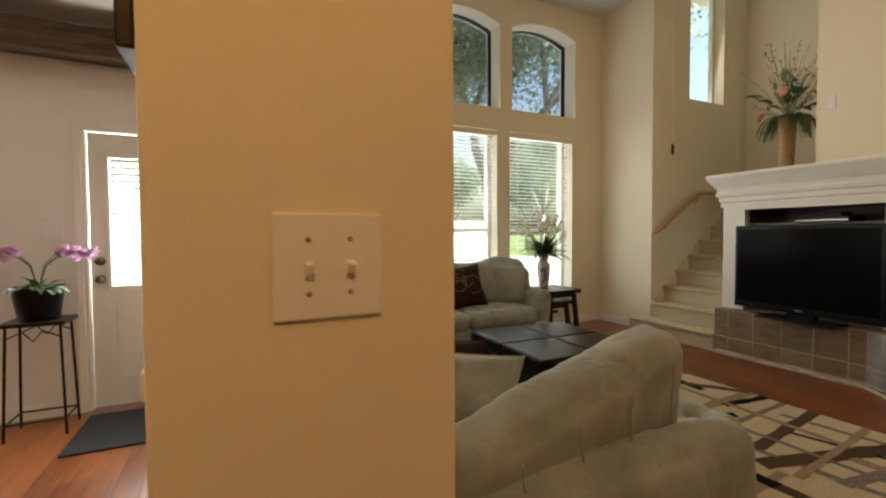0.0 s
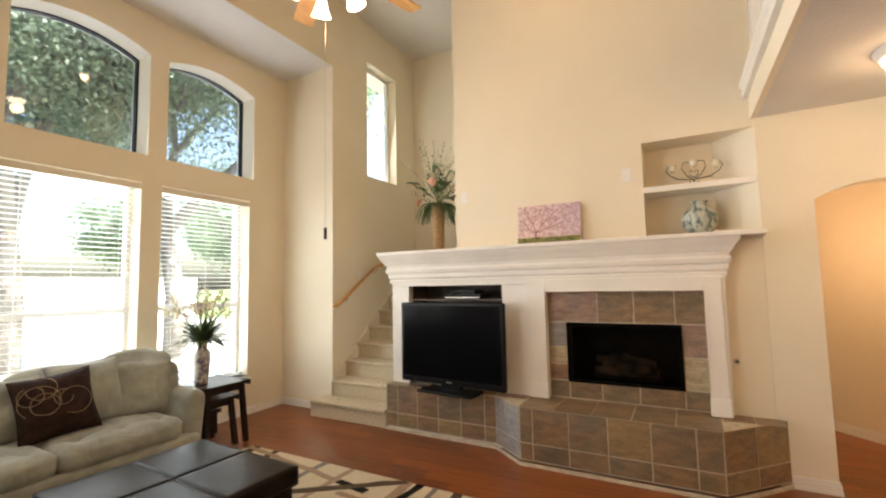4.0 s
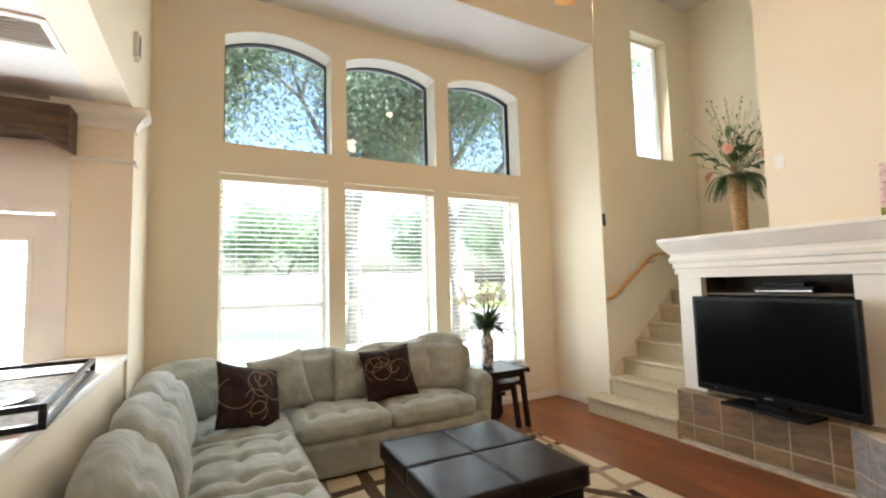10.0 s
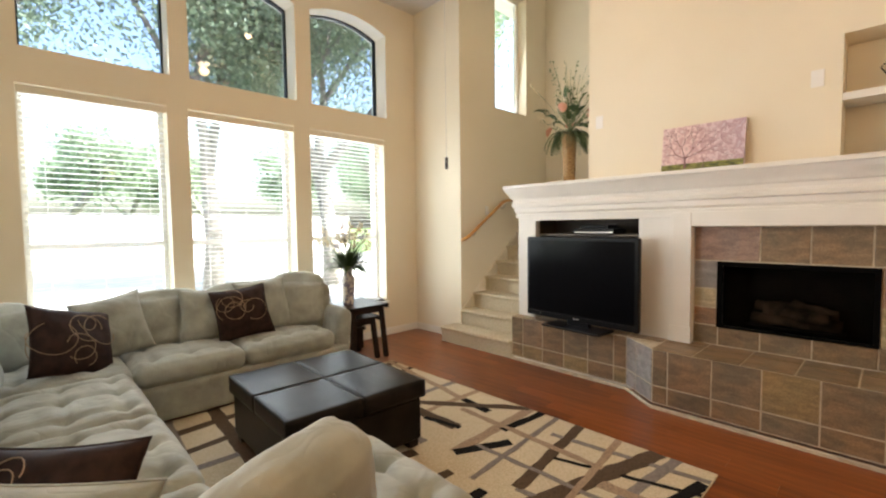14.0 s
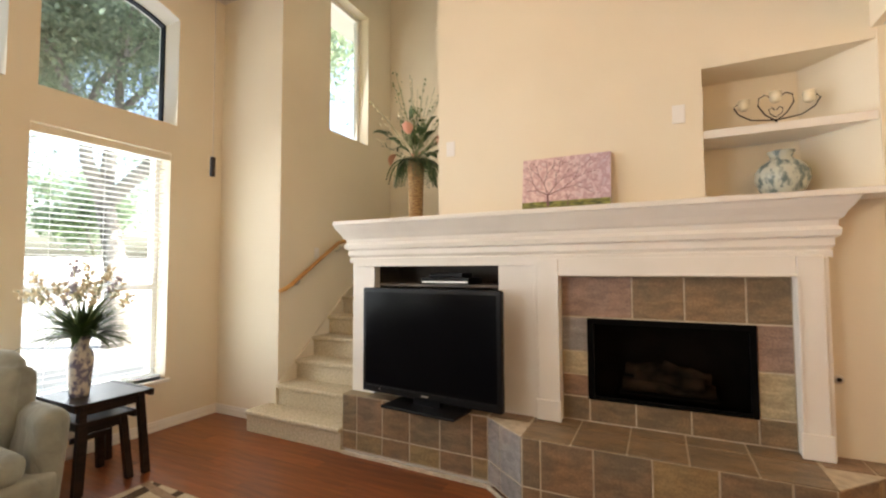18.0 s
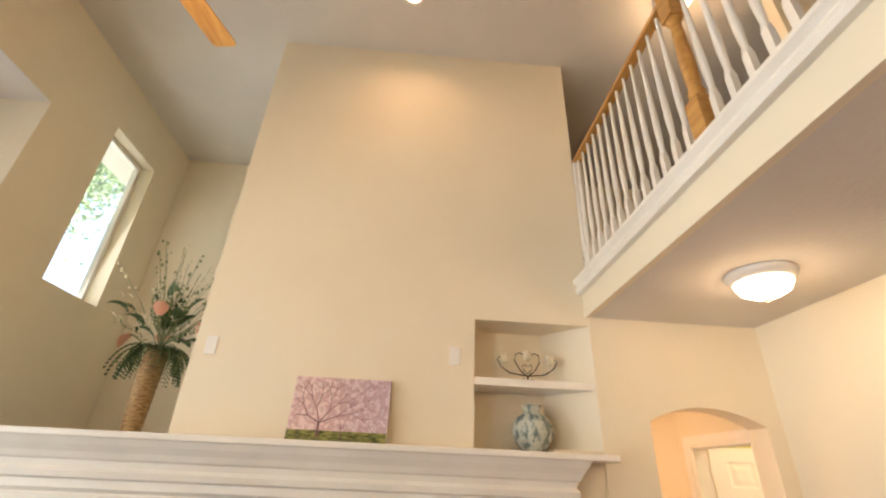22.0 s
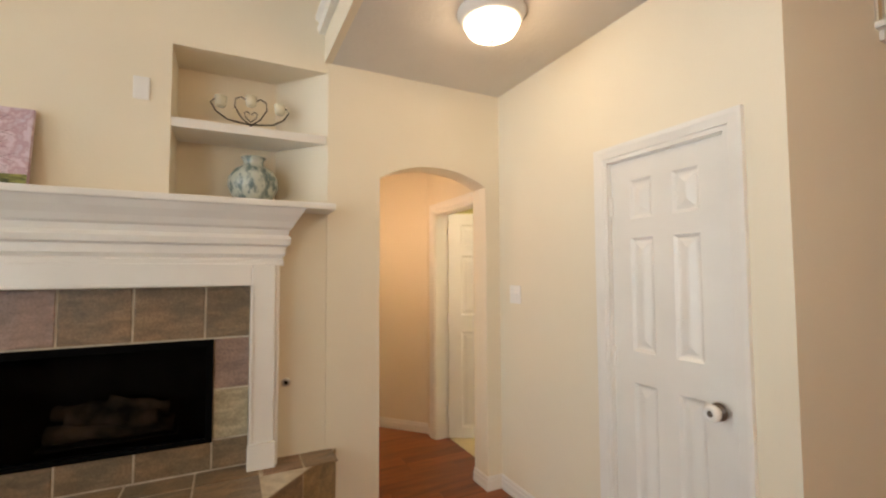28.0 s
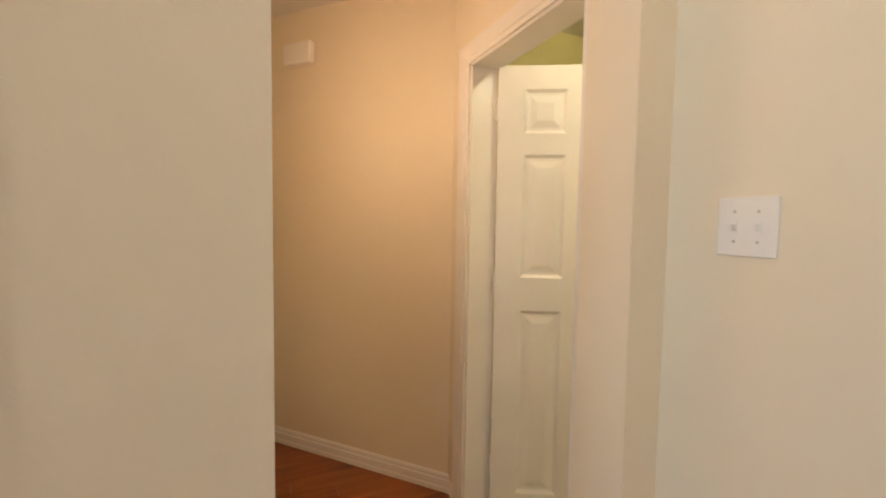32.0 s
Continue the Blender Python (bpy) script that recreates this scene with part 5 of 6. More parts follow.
throw((0.76, 4.06, 0.68), 0.46, 0.48, 0.18, (-18, -8, 12), SOFA, "sage green throw pillow matching the sofa", 13)
throw((0.21, 1.48, 0.56), 0.74, 0.42, 0.22, (-20, 2, -42), SOFA, "sage green throw pillow matching the sofa", 15)

# ---- end tables ----


def end_table(name, place, w, d, h, label, group):
    ob = thing(name, label, "table", place, group)
    part("tabletop", boxed(-w / 2, w / 2, -d / 2, d / 2, h - 0.022, h, 0.006), DARKWOOD, ob)
    for s in (-1, 1):
        part("end_cleat", boxed(s * w / 2 - 0.012, s * w / 2 + 0.012, -d / 2 - 0.008, d / 2 + 0.008, h - 0.045, h + 0.004, 0.006), DARKWOOD, ob)
        part("apron", boxed(-w / 2 + 0.05, w / 2 - 0.05, s * (d / 2 - 0.05) - 0.01, s * (d / 2 - 0.05) + 0.01, h - 0.085, h - 0.022), DARKWOOD, ob)
        for q in (-1, 1):
            bm = bmesh.new()
            x0, y0 = s * (w / 2 - 0.055), q * (d / 2 - 0.05)
            x1, y1 = s * (w / 2 - 0.02), q * (d / 2 - 0.015)
            vs = [bm.verts.new((x + a * 0.021, y + b * 0.021, z)) for x, y, z in ((x1, y1, 0), (x0, y0, h - 0.022)) for a, b in ((-1, -1), (1, -1), (1, 1), (-1, 1))]
            for f in ((0, 1, 2, 3), (4, 5, 6, 7), (0, 1, 5, 4), (1, 2, 6, 5), (2, 3, 7, 6), (3, 0, 4, 7)):
                bm.faces.new([vs[i] for i in f])
            part("leg", bm, DARKWOOD, ob)
    part("stretcher", boxed(-w / 2 + 0.05, w / 2 - 0.05, -0.012, 0.012, h * 0.62, h * 0.62 + 0.035), DARKWOOD, ob)
    return ob


end_table("end_table", (2.90, 4.02, 0), 0.46, 0.52, 0.585, "dark wooden end table with splayed legs beside the sofa", "nesting tables")
end_table("nesting_table", (2.86, 3.98, 0), 0.34, 0.40, 0.46, "smaller dark nesting table under the end table", "nesting tables")

# ---- flower vase on the end table ----
PORC = mat("blue_white_porcelain", (0.7, 0.7, 0.7), 0.15)
vary(PORC, (0.20, 0.19, 0.27), (0.74, 0.70, 0.64), 34, 4, (1, 1, 0.8), 0.42, 0.56)
LEAF = mat("silk_leaf_green", (0.06, 0.13, 0.045), 0.55)
vary(LEAF, (0.03, 0.065, 0.022), (0.09, 0.16, 0.05), 12)
PALELEAF = mat("pale_silk_leaf", (0.21, 0.26, 0.12), 0.6)
CREAMFLOWER = mat("cream_silk_flower", (0.78, 0.71, 0.53), 0.7)
LILAC = mat("lilac_silk_flower", (0.52, 0.48, 0.56), 0.7)
PEACH = mat("peach_silk_flower", (0.80, 0.42, 0.30), 0.6)
PINK = mat("pink_orchid_petal", (0.60, 0.36, 0.54), 0.6)
WICKER = mat("woven_wicker", (0.34, 0.20, 0.08), 0.7)
vary(WICKER, (0.22, 0.12, 0.045), (0.45, 0.28, 0.12), 30, 3, (1, 1, 4))


def blade_leaf(bm, base, way, length, width, droop, seed=0, n=6, fold=0.15):
    """A pointed leaf that arches over."""
    base, way = Vector(base), Vector(way).normalized()
    side = way.cross(Vector((0, 0, 1)))
    side = side.normalized() if side.length > 1e-3 else Vector((1, 0, 0))
    p, prev = base.copy(), None
    d = way.copy()
    for k in range(n + 1):
        t = k / n
        w = width * math.sin(math.pi * min(1, 0.12 + t * 0.88)) * 0.5
        up = side.cross(d).normalized()
        row = [bm.verts.new(p - side * w + up * w * fold), bm.verts.new(p), bm.verts.new(p + side * w + up * w * fold)]
        if prev:
            bm.faces.new((prev[0], prev[1], row[1], row[0]))
            bm.faces.new((prev[1], prev[2], row[2], row[1]))
        prev = row
        p = p + d * (length / n)
        d = (d + Vector((0, 0, -droop / n))).normalized()
    return bm


def ball(bm, c, r, squash=1.0, sub=1):
    m = Matrix.Translation(c) @ Matrix.Diagonal((r, r, r * squash, 1))
    bmesh.ops.create_icosphere(bm, subdivisions=sub, radius=1, matrix=m)


def way_of(rnd, el0, el1):
    a, e = rnd.uniform(0, 2 * math.pi), radians(rnd.uniform(el0, el1))
    return Vector((math.cos(a) * math.cos(e), math.sin(a) * math.cos(e), math.sin(e)))


VX, VY, VZ = 2.80, 4.02, 0.585
fv = thing("flower_vase", "blue and white porcelain vase with silk flowers", "vase", (VX, VY, VZ))
part("vase", lathe([(0.0, 0.0), (0.042, 0.0), (0.045, 0.02), (0.052, 0.10), (0.060, 0.19), (0.056, 0.225), (0.038, 0.25), (0.036, 0.27), (0.048, 0.315), (0.044, 0.315), (0.03, 0.27)], 28), PORC, fv, "", True)
rnd = random.Random(4)
bm = bmesh.new()
for k in range(210):
    w = way_of(rnd, 8, 68)
    blade_leaf(bm, (w.x * 0.02, w.y * 0.02, 0.30), w, rnd.uniform(0.16, 0.30), rnd.uniform(0.014, 0.028), rnd.uniform(0.4, 1.6), n=6)
part("leaves", bm, LEAF, fv)
for k in range(20):
    w = way_of(rnd, 38, 84)
    L = rnd.uniform(0.24, 0.40)
    tip = Vector((0, 0, 0.31)) + w * L
    st = part("flower_stem", tubed([(0, 0, 0.30), Vector((0, 0, 0.31)) + w * L * 0.5, tip], 0.0025, 5), PALELEAF, fv)
    bm = bmesh.new()
    for j in range(16):
        ball(bm, tip - w * (j * 0.0045) + Vector((rnd.uniform(-1, 1), rnd.uniform(-1, 1), rnd.uniform(-1, 1))) * 0.022, rnd.uniform(0.006, 0.012), 1.0)
    part("blossom", bm, CREAMFLOWER if k % 5 else LILAC, st, "", True)

# ---- tall arrangement on the ledge ----
AX, AY, AZ = 4.42, 2.30, 1.836
ar = thing("flower_arrangement", "tall wicker vase with ferns, anthuriums and dried stems", "plant", (AX, AY, AZ))
bm = bmesh.new()
prof = []
for k in range(25):
    z = 0.46 * k / 24
    prof.append((0.058 + 0.02 * (k / 24) ** 2 + (0.004 if k % 2 else 0), z))
part("basket", lathe([(0, 0)] + prof + [(0.06, 0.455), (0.055, 0.40)], 28), WICKER, ar, "tall woven wicker vase", True)
rnd = random.Random(7)
bm = bmesh.new()
for k in range(44):
    w = way_of(rnd, -25, 30)
    L = rnd.uniform(0.20, 0.34)
    p, d = Vector((w.x * 0.05, w.y * 0.05, 0.46)), w.copy()
    for j in range(12):
        sd = d.cross(Vector((0, 0, 1))).normalized()
        for s in (-1, 1):
            blade_leaf(bm, p, (sd * s + d * 0.5), 0.075 * (1 - j / 16), 0.017, 0.8, n=2)
        p = p + d * (L / 12)
        d = (d + Vector((0, 0, -0.27))).normalized()
tagged(part("fern_fronds", bm, LEAF, ar), kind="stuff")
bm = bmesh.new()
for k in range(30):
    a = rnd.uniform(0, 6.28)
    p, d = Vector((math.cos(a) * 0.07, math.sin(a) * 0.07, 0.46)), Vector((math.cos(a), math.sin(a), 0.3)).normalized()
    for j in range(10):
        blade_leaf(bm, p, d + Vector((rnd.uniform(-1, 1), rnd.uniform(-1, 1), -0.6)), 0.035, 0.010, 0.4, n=2)
        p = p + d * 0.024
        d = (d + Vector((0, 0, -0.32))).normalized()
tagged(part("trailing_greens", bm, PALELEAF, ar), kind="stuff")
for k in range(15):
    w = way_of(rnd, 15, 85)
    tip = Vector((0, 0, 0.5)) + w * rnd.uniform(0.06, 0.30)
    bm = bmesh.new()
    blade_leaf(bm, tip, w + Vector((0, 0, 0.2)), 0.145, 0.095, 1.3, n=7, fold=0.25)
    part("broad_leaf", bm, LEAF, ar, "", True)
for k in range(6):
    w = way_of(rnd, -5, 38)
    tip = Vector((0, 0, 0.55)) + w * rnd.uniform(0.20, 0.32)
    st = part("flower_stem", tubed([(0, 0, 0.46), Vector((0, 0, 0.5)) + w * 0.12, tip], 0.004, 6), PALELEAF, ar)
    bm = bmesh.new()
    blade_leaf(bm, tip, w * 0.5 + Vector((0, 0, -0.6 if k % 2 else 0.5)), 0.115, 0.09, 0.5, n=7, fold=0.5)
    part("anthurium", bm, PEACH, st, "", True)
for k in range(30):
    w = way_of(rnd, 48, 88)
    L = rnd.uniform(0.40, 0.82)
    mid, tip = Vector((0, 0, 0.46)) + w * L * 0.55, Vector((0, 0, 0.46)) + w * L + Vector((w.x, w.y, -0.2)) * 0.06
    st = part("dried_stem", tubed([(0, 0, 0.45), mid, tip], 0.0022, 4), PALELEAF, ar)
    bm = bmesh.new()
    for j in range(8):
        q = mid + (tip - mid) * (j / 7) + Vector((rnd.uniform(-1, 1), rnd.uniform(-1, 1), rnd.uniform(-1, 1))) * 0.024
        ball(bm, q, rnd.uniform(0.005, 0.011), 1.5)
    tagged(part("bud_spray", bm, (PALELEAF, CREAMFLOWER, CREAMFLOWER)[k % 3], st, "", True), kind="stuff")

for k in range(56):
    w = way_of(rnd, 12, 84)
    L = rnd.uniform(0.18, 0.44)
    bm = bmesh.new()
    for j in range(9):
        q = Vector((0, 0, 0.48)) + w * (L * (0.45 + 0.06 * j))
        blade_leaf(bm, q, w + Vector((rnd.uniform(-1, 1), rnd.uniform(-1, 1), rnd.uniform(-0.3, 1))), rnd.uniform(0.03, 0.06), rnd.uniform(0.009, 0.018), 0.6, n=3)
    tagged(part("filler_spray", bm, (CREAMFLOWER, PALELEAF, CREAMFLOWER, PALELEAF, LEAF)[k % 5], ar, "", True), kind="stuff")

for o in ar.children:
    if o.name.startswith("basket"):
        o.scale.z = 1.18
    else:
        o.location.z += 0.08
fv.scale = (1.3, 1.3, 1.3)

# ---- painting of a blossoming tree ----
PNT = mat("pink_blossom_canvas", (0.6, 0.3, 0.4), 0.7)
nb = node(PNT, "ShaderNodeTexNoise", Scale=26.0, Detail=7.0)
link(PNT, coords(PNT), nb.inputs["Vector"])
rp = PNT.node_tree.nodes.new("ShaderNodeValToRGB")
for p, c in ((0.0, (0.14, 0.05, 0.07)), (0.42, (0.38, 0.17, 0.20)), (0.55, (0.58, 0.36, 0.36)), (1.0, (0.82, 0.64, 0.62))):
    k = rp.color_ramp.elements.new(p) if 0 < p < 1 else rp.color_ramp.elements[int(p)]
    k.color = (*c, 1)
link(PNT, nb.outputs["Fac"], rp.inputs[0])
side = node(PNT, "ShaderNodeSeparateXYZ")
link(PNT, coords(PNT), side.inputs[0])
fade = node(PNT, "ShaderNodeMapRange", From_Min=0.10, From_Max=-0.32, To_Min=0.0, To_Max=0.75)
link(PNT, side.outputs["Y"], fade.inputs["Value"])
lil = node(PNT, "ShaderNodeMix")
lil.data_type, lil.blend_type = "RGBA", "MULTIPLY"
lil.inputs[7].default_value = (0.72, 0.80, 1.0, 1)
link(PNT, fade.outputs[0], lil.inputs[0])
link(PNT, rp.outputs[0], lil.inputs[6])
link(PNT, lil.outputs[2], bsdf(PNT).inputs["Base Color"])
BARK = mat("painted_branches", (0.20, 0.095, 0.10), 0.7)
GRASSP = mat("painted_grass", (0.16, 0.17, 0.05), 0.7)
vary(GRASSP, (0.05, 0.06, 0.02), (0.30, 0.30, 0.08), 25, 4, (1, 1, 3))
ptg = thing("painting", "unframed canvas of a pink blossoming tree on the mantel", "painting", (FX - 0.075, 0.99, 1.836))
ptg.matrix_world = pose(FX - 0.075, 0.99, 1.836, 0, 8, 0)
part("canvas", boxed(-0.012, 0.012, -0.287, 0.287, 0.0, 0.365, 0.003), PNT, ptg)
part("painted_ground", boxed(-0.0132, -0.0125, -0.285, 0.285, 0.0, 0.058), GRASSP, ptg)
rnd = random.Random(2)
bm = bmesh.new()


def limb(y, z, ang, L, w, depth):
    if depth == 0 or L < 0.012:
        return
    y1, z1 = y + math.cos(ang) * L, z + math.sin(ang) * L
    if abs(y1) > 0.28 or not 0 < z1 < 0.36:
        return
    nx, nz = -math.sin(ang) * w, math.cos(ang) * w
    bm.faces.new([bm.verts.new((-0.0135 - 0.0001 * depth, *p)) for p in ((y - nx, z - nz), (y + nx, z + nz), (y1 + nx * 0.7, z1 + nz * 0.7), (y1 - nx * 0.7, z1 - nz * 0.7))])
    for q in (rnd.uniform(0.15, 0.6), -rnd.uniform(0.15, 0.6)):
        limb(y1, z1, ang + q, L * rnd.uniform(0.72, 0.95), w * 0.72, depth - 1)


limb(0.11, 0.02, 1.55, 0.085, 0.008, 1)
for ang, L in ((0.5, 0.08), (1.25, 0.085), (2.2, 0.085), (2.75, 0.10)):
    limb(0.11, 0.10, ang, L, 0.0036, 5)
limb(-0.02, 0.02, 1.6, 0.05, 0.003, 2)
part("painted_tree", bm, BARK, ptg)

# ---- niche shelf, candle holder, vase ----
bm = bmesh.new()
vs = [bm.verts.new((x, y, z)) for z in (2.215, 2.262) for x, y in ((FX + 0.002, 0.186), (FX + 0.299, 0.186), (FX + 0.299, -0.335), (FX + 0.002, FY + 0.004))]
for f in ((0, 1, 2, 3), (4, 5, 6, 7), (0, 1, 5, 4), (1, 2, 6, 5), (2, 3, 7, 6), (3, 0, 4, 7)):
    bm.faces.new([vs[i] for i in f])
structure("niche_shelf", bm, WHITE, "white painted shelf in the wall niche", "shelf")
ch = thing("candle_holder", "dark iron scrollwork candle holder with three pale glass cups", "candle holder", (4.30, -0.19, 2.262), rz=0)
part("base_scroll", tubed([(0, -0.05, 0.008), (0, -0.03, 0.025), (0, 0, 0.01), (0, 0.03, 0.025), (0, 0.05, 0.008)], 0.004, 6), IRON, ch)
part("foot", boxed(-0.05, 0.05, -0.006, 0.006, 0.0, 0.008, 0.002), IRON, ch)
part("post", tubed([(0, 0, 0), (0, 0, 0.05)], 0.006, 8), IRON, ch)
for s in (-1, 1):
    part("scroll_arm", tubed([(0, 0, 0.045), (0, s * 0.05, 0.05), (0, s * 0.12, 0.06), (0, s * 0.18, 0.10), (0, s * 0.205, 0.145), (0, s * 0.19, 0.165), (0, s * 0.165, 0.155), (0, s * 0.155, 0.135)], 0.004, 6), IRON, ch)
    part("heart_scroll", tubed([(0, 0, 0.04), (0, s * 0.05, 0.08), (0, s * 0.085, 0.14), (0, s * 0.08, 0.185), (0, s * 0.05, 0.20), (0, s * 0.02, 0.18), (0, s * 0.012, 0.155)], 0.004, 6), IRON, ch)
    part("small_scroll", tubed([(0, 0, 0.06), (0, s * 0.028, 0.085), (0, s * 0.034, 0.11), (0, s * 0.02, 0.122), (0, 0.004 * s, 0.105)], 0.003, 6), IRON, ch)
CUP = mat("pale_glass_cup", (0.72, 0.67, 0.50), 0.12)
WAX = mat("ivory_wax", (0.75, 0.68, 0.50), 0.5)
for y, z in ((-0.155, 0.125), (0.0, 0.150), (0.155, 0.125)):
    part("cup", moved(lathe([(0.018, 0.0), (0.028, 0.01), (0.031, 0.06), (0.029, 0.06), (0.026, 0.012)], 20), pose(0, y, z)), CUP, ch, "pale glass cup", True)
    part("candle", moved(lathe([(0, 0.008), (0.024, 0.012), (0.025, 0.035), (0, 0.036)], 16), pose(0, y, z)), WAX, ch, "", True)
CERAM = mat("crackled_blue_ceramic", (0.5, 0.5, 0.45), 0.2)
vary(CERAM, (0.14, 0.19, 0.19), (0.50, 0.53, 0.46), 26, 5, (1, 1, 0.6), 0.40, 0.54)
relief(CERAM, 55, 0.35, 0.004)
nv = thing("ceramic_vase", "round ceramic vase with blue floral glaze", "vase", (4.32, -0.21, 1.836))
part("body", lathe([(0, 0), (0.062, 0.0), (0.070, 0.012), (0.110, 0.06), (0.134, 0.115), (0.130, 0.165), (0.100, 0.21), (0.062, 0.235), (0.052, 0.25), (0.060, 0.275), (0.068, 0.285), (0.05, 0.28), (0.042, 0.25)], 36), CERAM, nv, "", True)

# ---- small wall fittings ----


def plate(place, rz, w, h, label, toggles=0, kind="light_switch"):
    """A wall plate that faces its own -y."""
    ob = thing(kind, label, "switch" if toggles else "wall plate", place, rz=rz)
    part("cover_plate", boxed(-w / 2, w / 2, -0.006, 0, -h / 2, h / 2, 0.0028), PLATE, ob)
    for k in range(toggles):
        x = (k - (toggles - 1) / 2) * 0.046
        part("toggle_slot", boxed(x - 0.006, x + 0.006, -0.0072, -0.0058, -0.013, 0.013), PLATE, ob)
        part("toggle", moved(boxed(x - 0.0045, x + 0.0045, -0.017, -0.005, -0.006, 0.006, 0.0015), pose(0, 0, 0.002, 18)), PLATE, ob)
        for z in (-0.03, 0.03):
            part("screw", moved(lathe([(0.003, 0), (0.003, 0.001), (0, 0.0014)], 10), pose(x, -0.006, z, 90)), STEEL, ob)
    return ob


plate((-0.411, 0.35, 1.207), 0, 0.120, 0.118, "white double light switch plate on the wall end", 2)
plate((3.99, DY, 1.312), 180, 0.116, 0.118, "white double light switch plate beside the arch", 2)
plate((FX, 0.314, 2.385), -90, 0.07, 0.115, "blank white wall plate over the mantel", 0, "wall_plate")
plate((FX, 1.855, 2.365), -90, 0.07, 0.115, "blank white wall plate over the mantel", 0, "wall_plate")
plate((3.43, WY, 0.31), 0, 0.07, 0.115, "white wall outlet under the window", 0, "wall_outlet")
plate((-1.64, SY, 1.27), 0, 0.12, 0.118, "white light switch plate beside the back door", 2)
plate((4.72, SY, 1.62), 0, 0.07, 0.115, "white wall plate on the stair wall", 0, "wall_plate")
th = thing("wall_sensor", "small grey wall sensor high on the wall", "sensor", (LX, 3.59, 3.12))
part("casing", boxed(0, 0.03, -0.04, 0.04, -0.09, 0.09, 0.006), PLATE, th)
part("grille", boxed(0.03, 0.034, -0.03, 0.03, -0.07, 0.07, 0.002), IRON, th)
gv = thing("gas_valve", "round chrome gas key valve in the wall", "valve", (FX, -0.385, 0.86))
part("flange", moved(lathe([(0.024, 0), (0.024, 0.003), (0.017, 0.007), (0.010, 0.008)], 24), pose(0, 0, 0, 0, -90)), STEEL, gv, "", True)
part("socket", moved(lathe([(0.011, 0.006), (0.011, 0.014), (0.006, 0.0145), (0.0, 0.0145)], 16), pose(0, 0, 0, 0, -90)), BLACK, gv)
chb = thing("door_chime", "small white door chime box on the hall wall", "chime", (5.97, -1.135, 2.20), rz=42.2)
part("cover", boxed(-0.09, 0.09, 0.005, 0.05, -0.055, 0.055, 0.006), PLATE, chb)
hv = thing("ceiling_vent", "brown slatted ceiling vent in the hall", "vent", (5.0, -1.45, 2.44))
part("grille_frame", boxed(-0.09, 0.09, -0.24, 0.24, -0.012, 0, 0.003), BRONZE, hv)
for k in range(6):
    part("slat", moved(boxed(-0.010, 0.010, -0.21, 0.21, -0.0012, 0.0012), pose(-0.065 + 0.026 * k, 0, -0.016, 0, 35)), BRONZE, hv)

# ---- on the fireplace ----
bx = thing("media_player", "black media player box in the cabinet recess", "media player", (4.30, 1.90, 1.33))
part("body", boxed(-0.14, 0.14, -0.20, 0.20, 0.0, 0.05, 0.006), BLACK, bx)
part("silver_trim", boxed(-0.144, -0.139, -0.19, 0.19, 0.012, 0.022), STEEL, bx)
part("upper_box", boxed(-0.10, 0.10, -0.13, 0.15, 0.05, 0.085, 0.006), BLACK, bx)
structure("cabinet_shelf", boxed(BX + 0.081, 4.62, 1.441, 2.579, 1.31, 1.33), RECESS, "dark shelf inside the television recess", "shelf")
LOGM = mat("charred_log", (0.05, 0.038, 0.03), 0.9)
vary(LOGM, (0.03, 0.025, 0.02), (0.18, 0.13, 0.09), 9)
logs = thing("gas_logs", "charred ceramic gas logs on a grate", "fire logs", (4.33, 0.415, 0.63))
for k, (a, b, r) in enumerate((((0.02, -0.26, 0.05), (0.02, 0.26, 0.06), 0.045), ((-0.05, -0.20, 0.10), (0.03, 0.18, 0.13), 0.04), ((0.0, -0.05, 0.17), (0.05, 0.24, 0.15), 0.035), ((0.02, -0.24, 0.13), (0.0, 0.02, 0.19), 0.034))):
    bm = tubed([Vector(a) + (Vector(b) - Vector(a)) * t / 6 + Vector((0, 0, 0.008 * math.sin(t * 2 + k))) for t in range(7)], r, 10)
    for v in bm.verts:
        v.co += noise.noise_vector(v.co * 18) * 0.006
    part("log", bm, LOGM, logs, "", True)
part("grate", boxed(-0.06, 0.08, -0.28, 0.28, 0.0, 0.012), IRON, logs)

pf = thing("picture_frame", "dark wood frame hung on the end of the wall", "picture frame", (-0.589, 0.425, 1.42))
part("frame", boxed(-0.016, 0.0, -0.07, 0.07, 0.0, 0.9, 0.003), DARKWOOD, pf)
kv = thing("ceiling_vent", "cream slatted air vent in the kitchen ceiling", "vent", (-0.57, 2.76, LZ))
part("grille_frame", wall(-0.13, 0.13, -0.16, 0.16, -0.010, 0.0, "x", [(-0.10, 0.10, -0.13, 0.13)]), WHITE, kv)
kv.matrix_world = pose(-0.57, 2.76, LZ, 90)
for k in range(9):
    part("slat", moved(boxed(-0.10, 0.10, -0.0012, 0.0012, -0.012, 0.012), pose(0, -0.003, -0.112 + 0.028 * k, 40)), WHITE, kv)

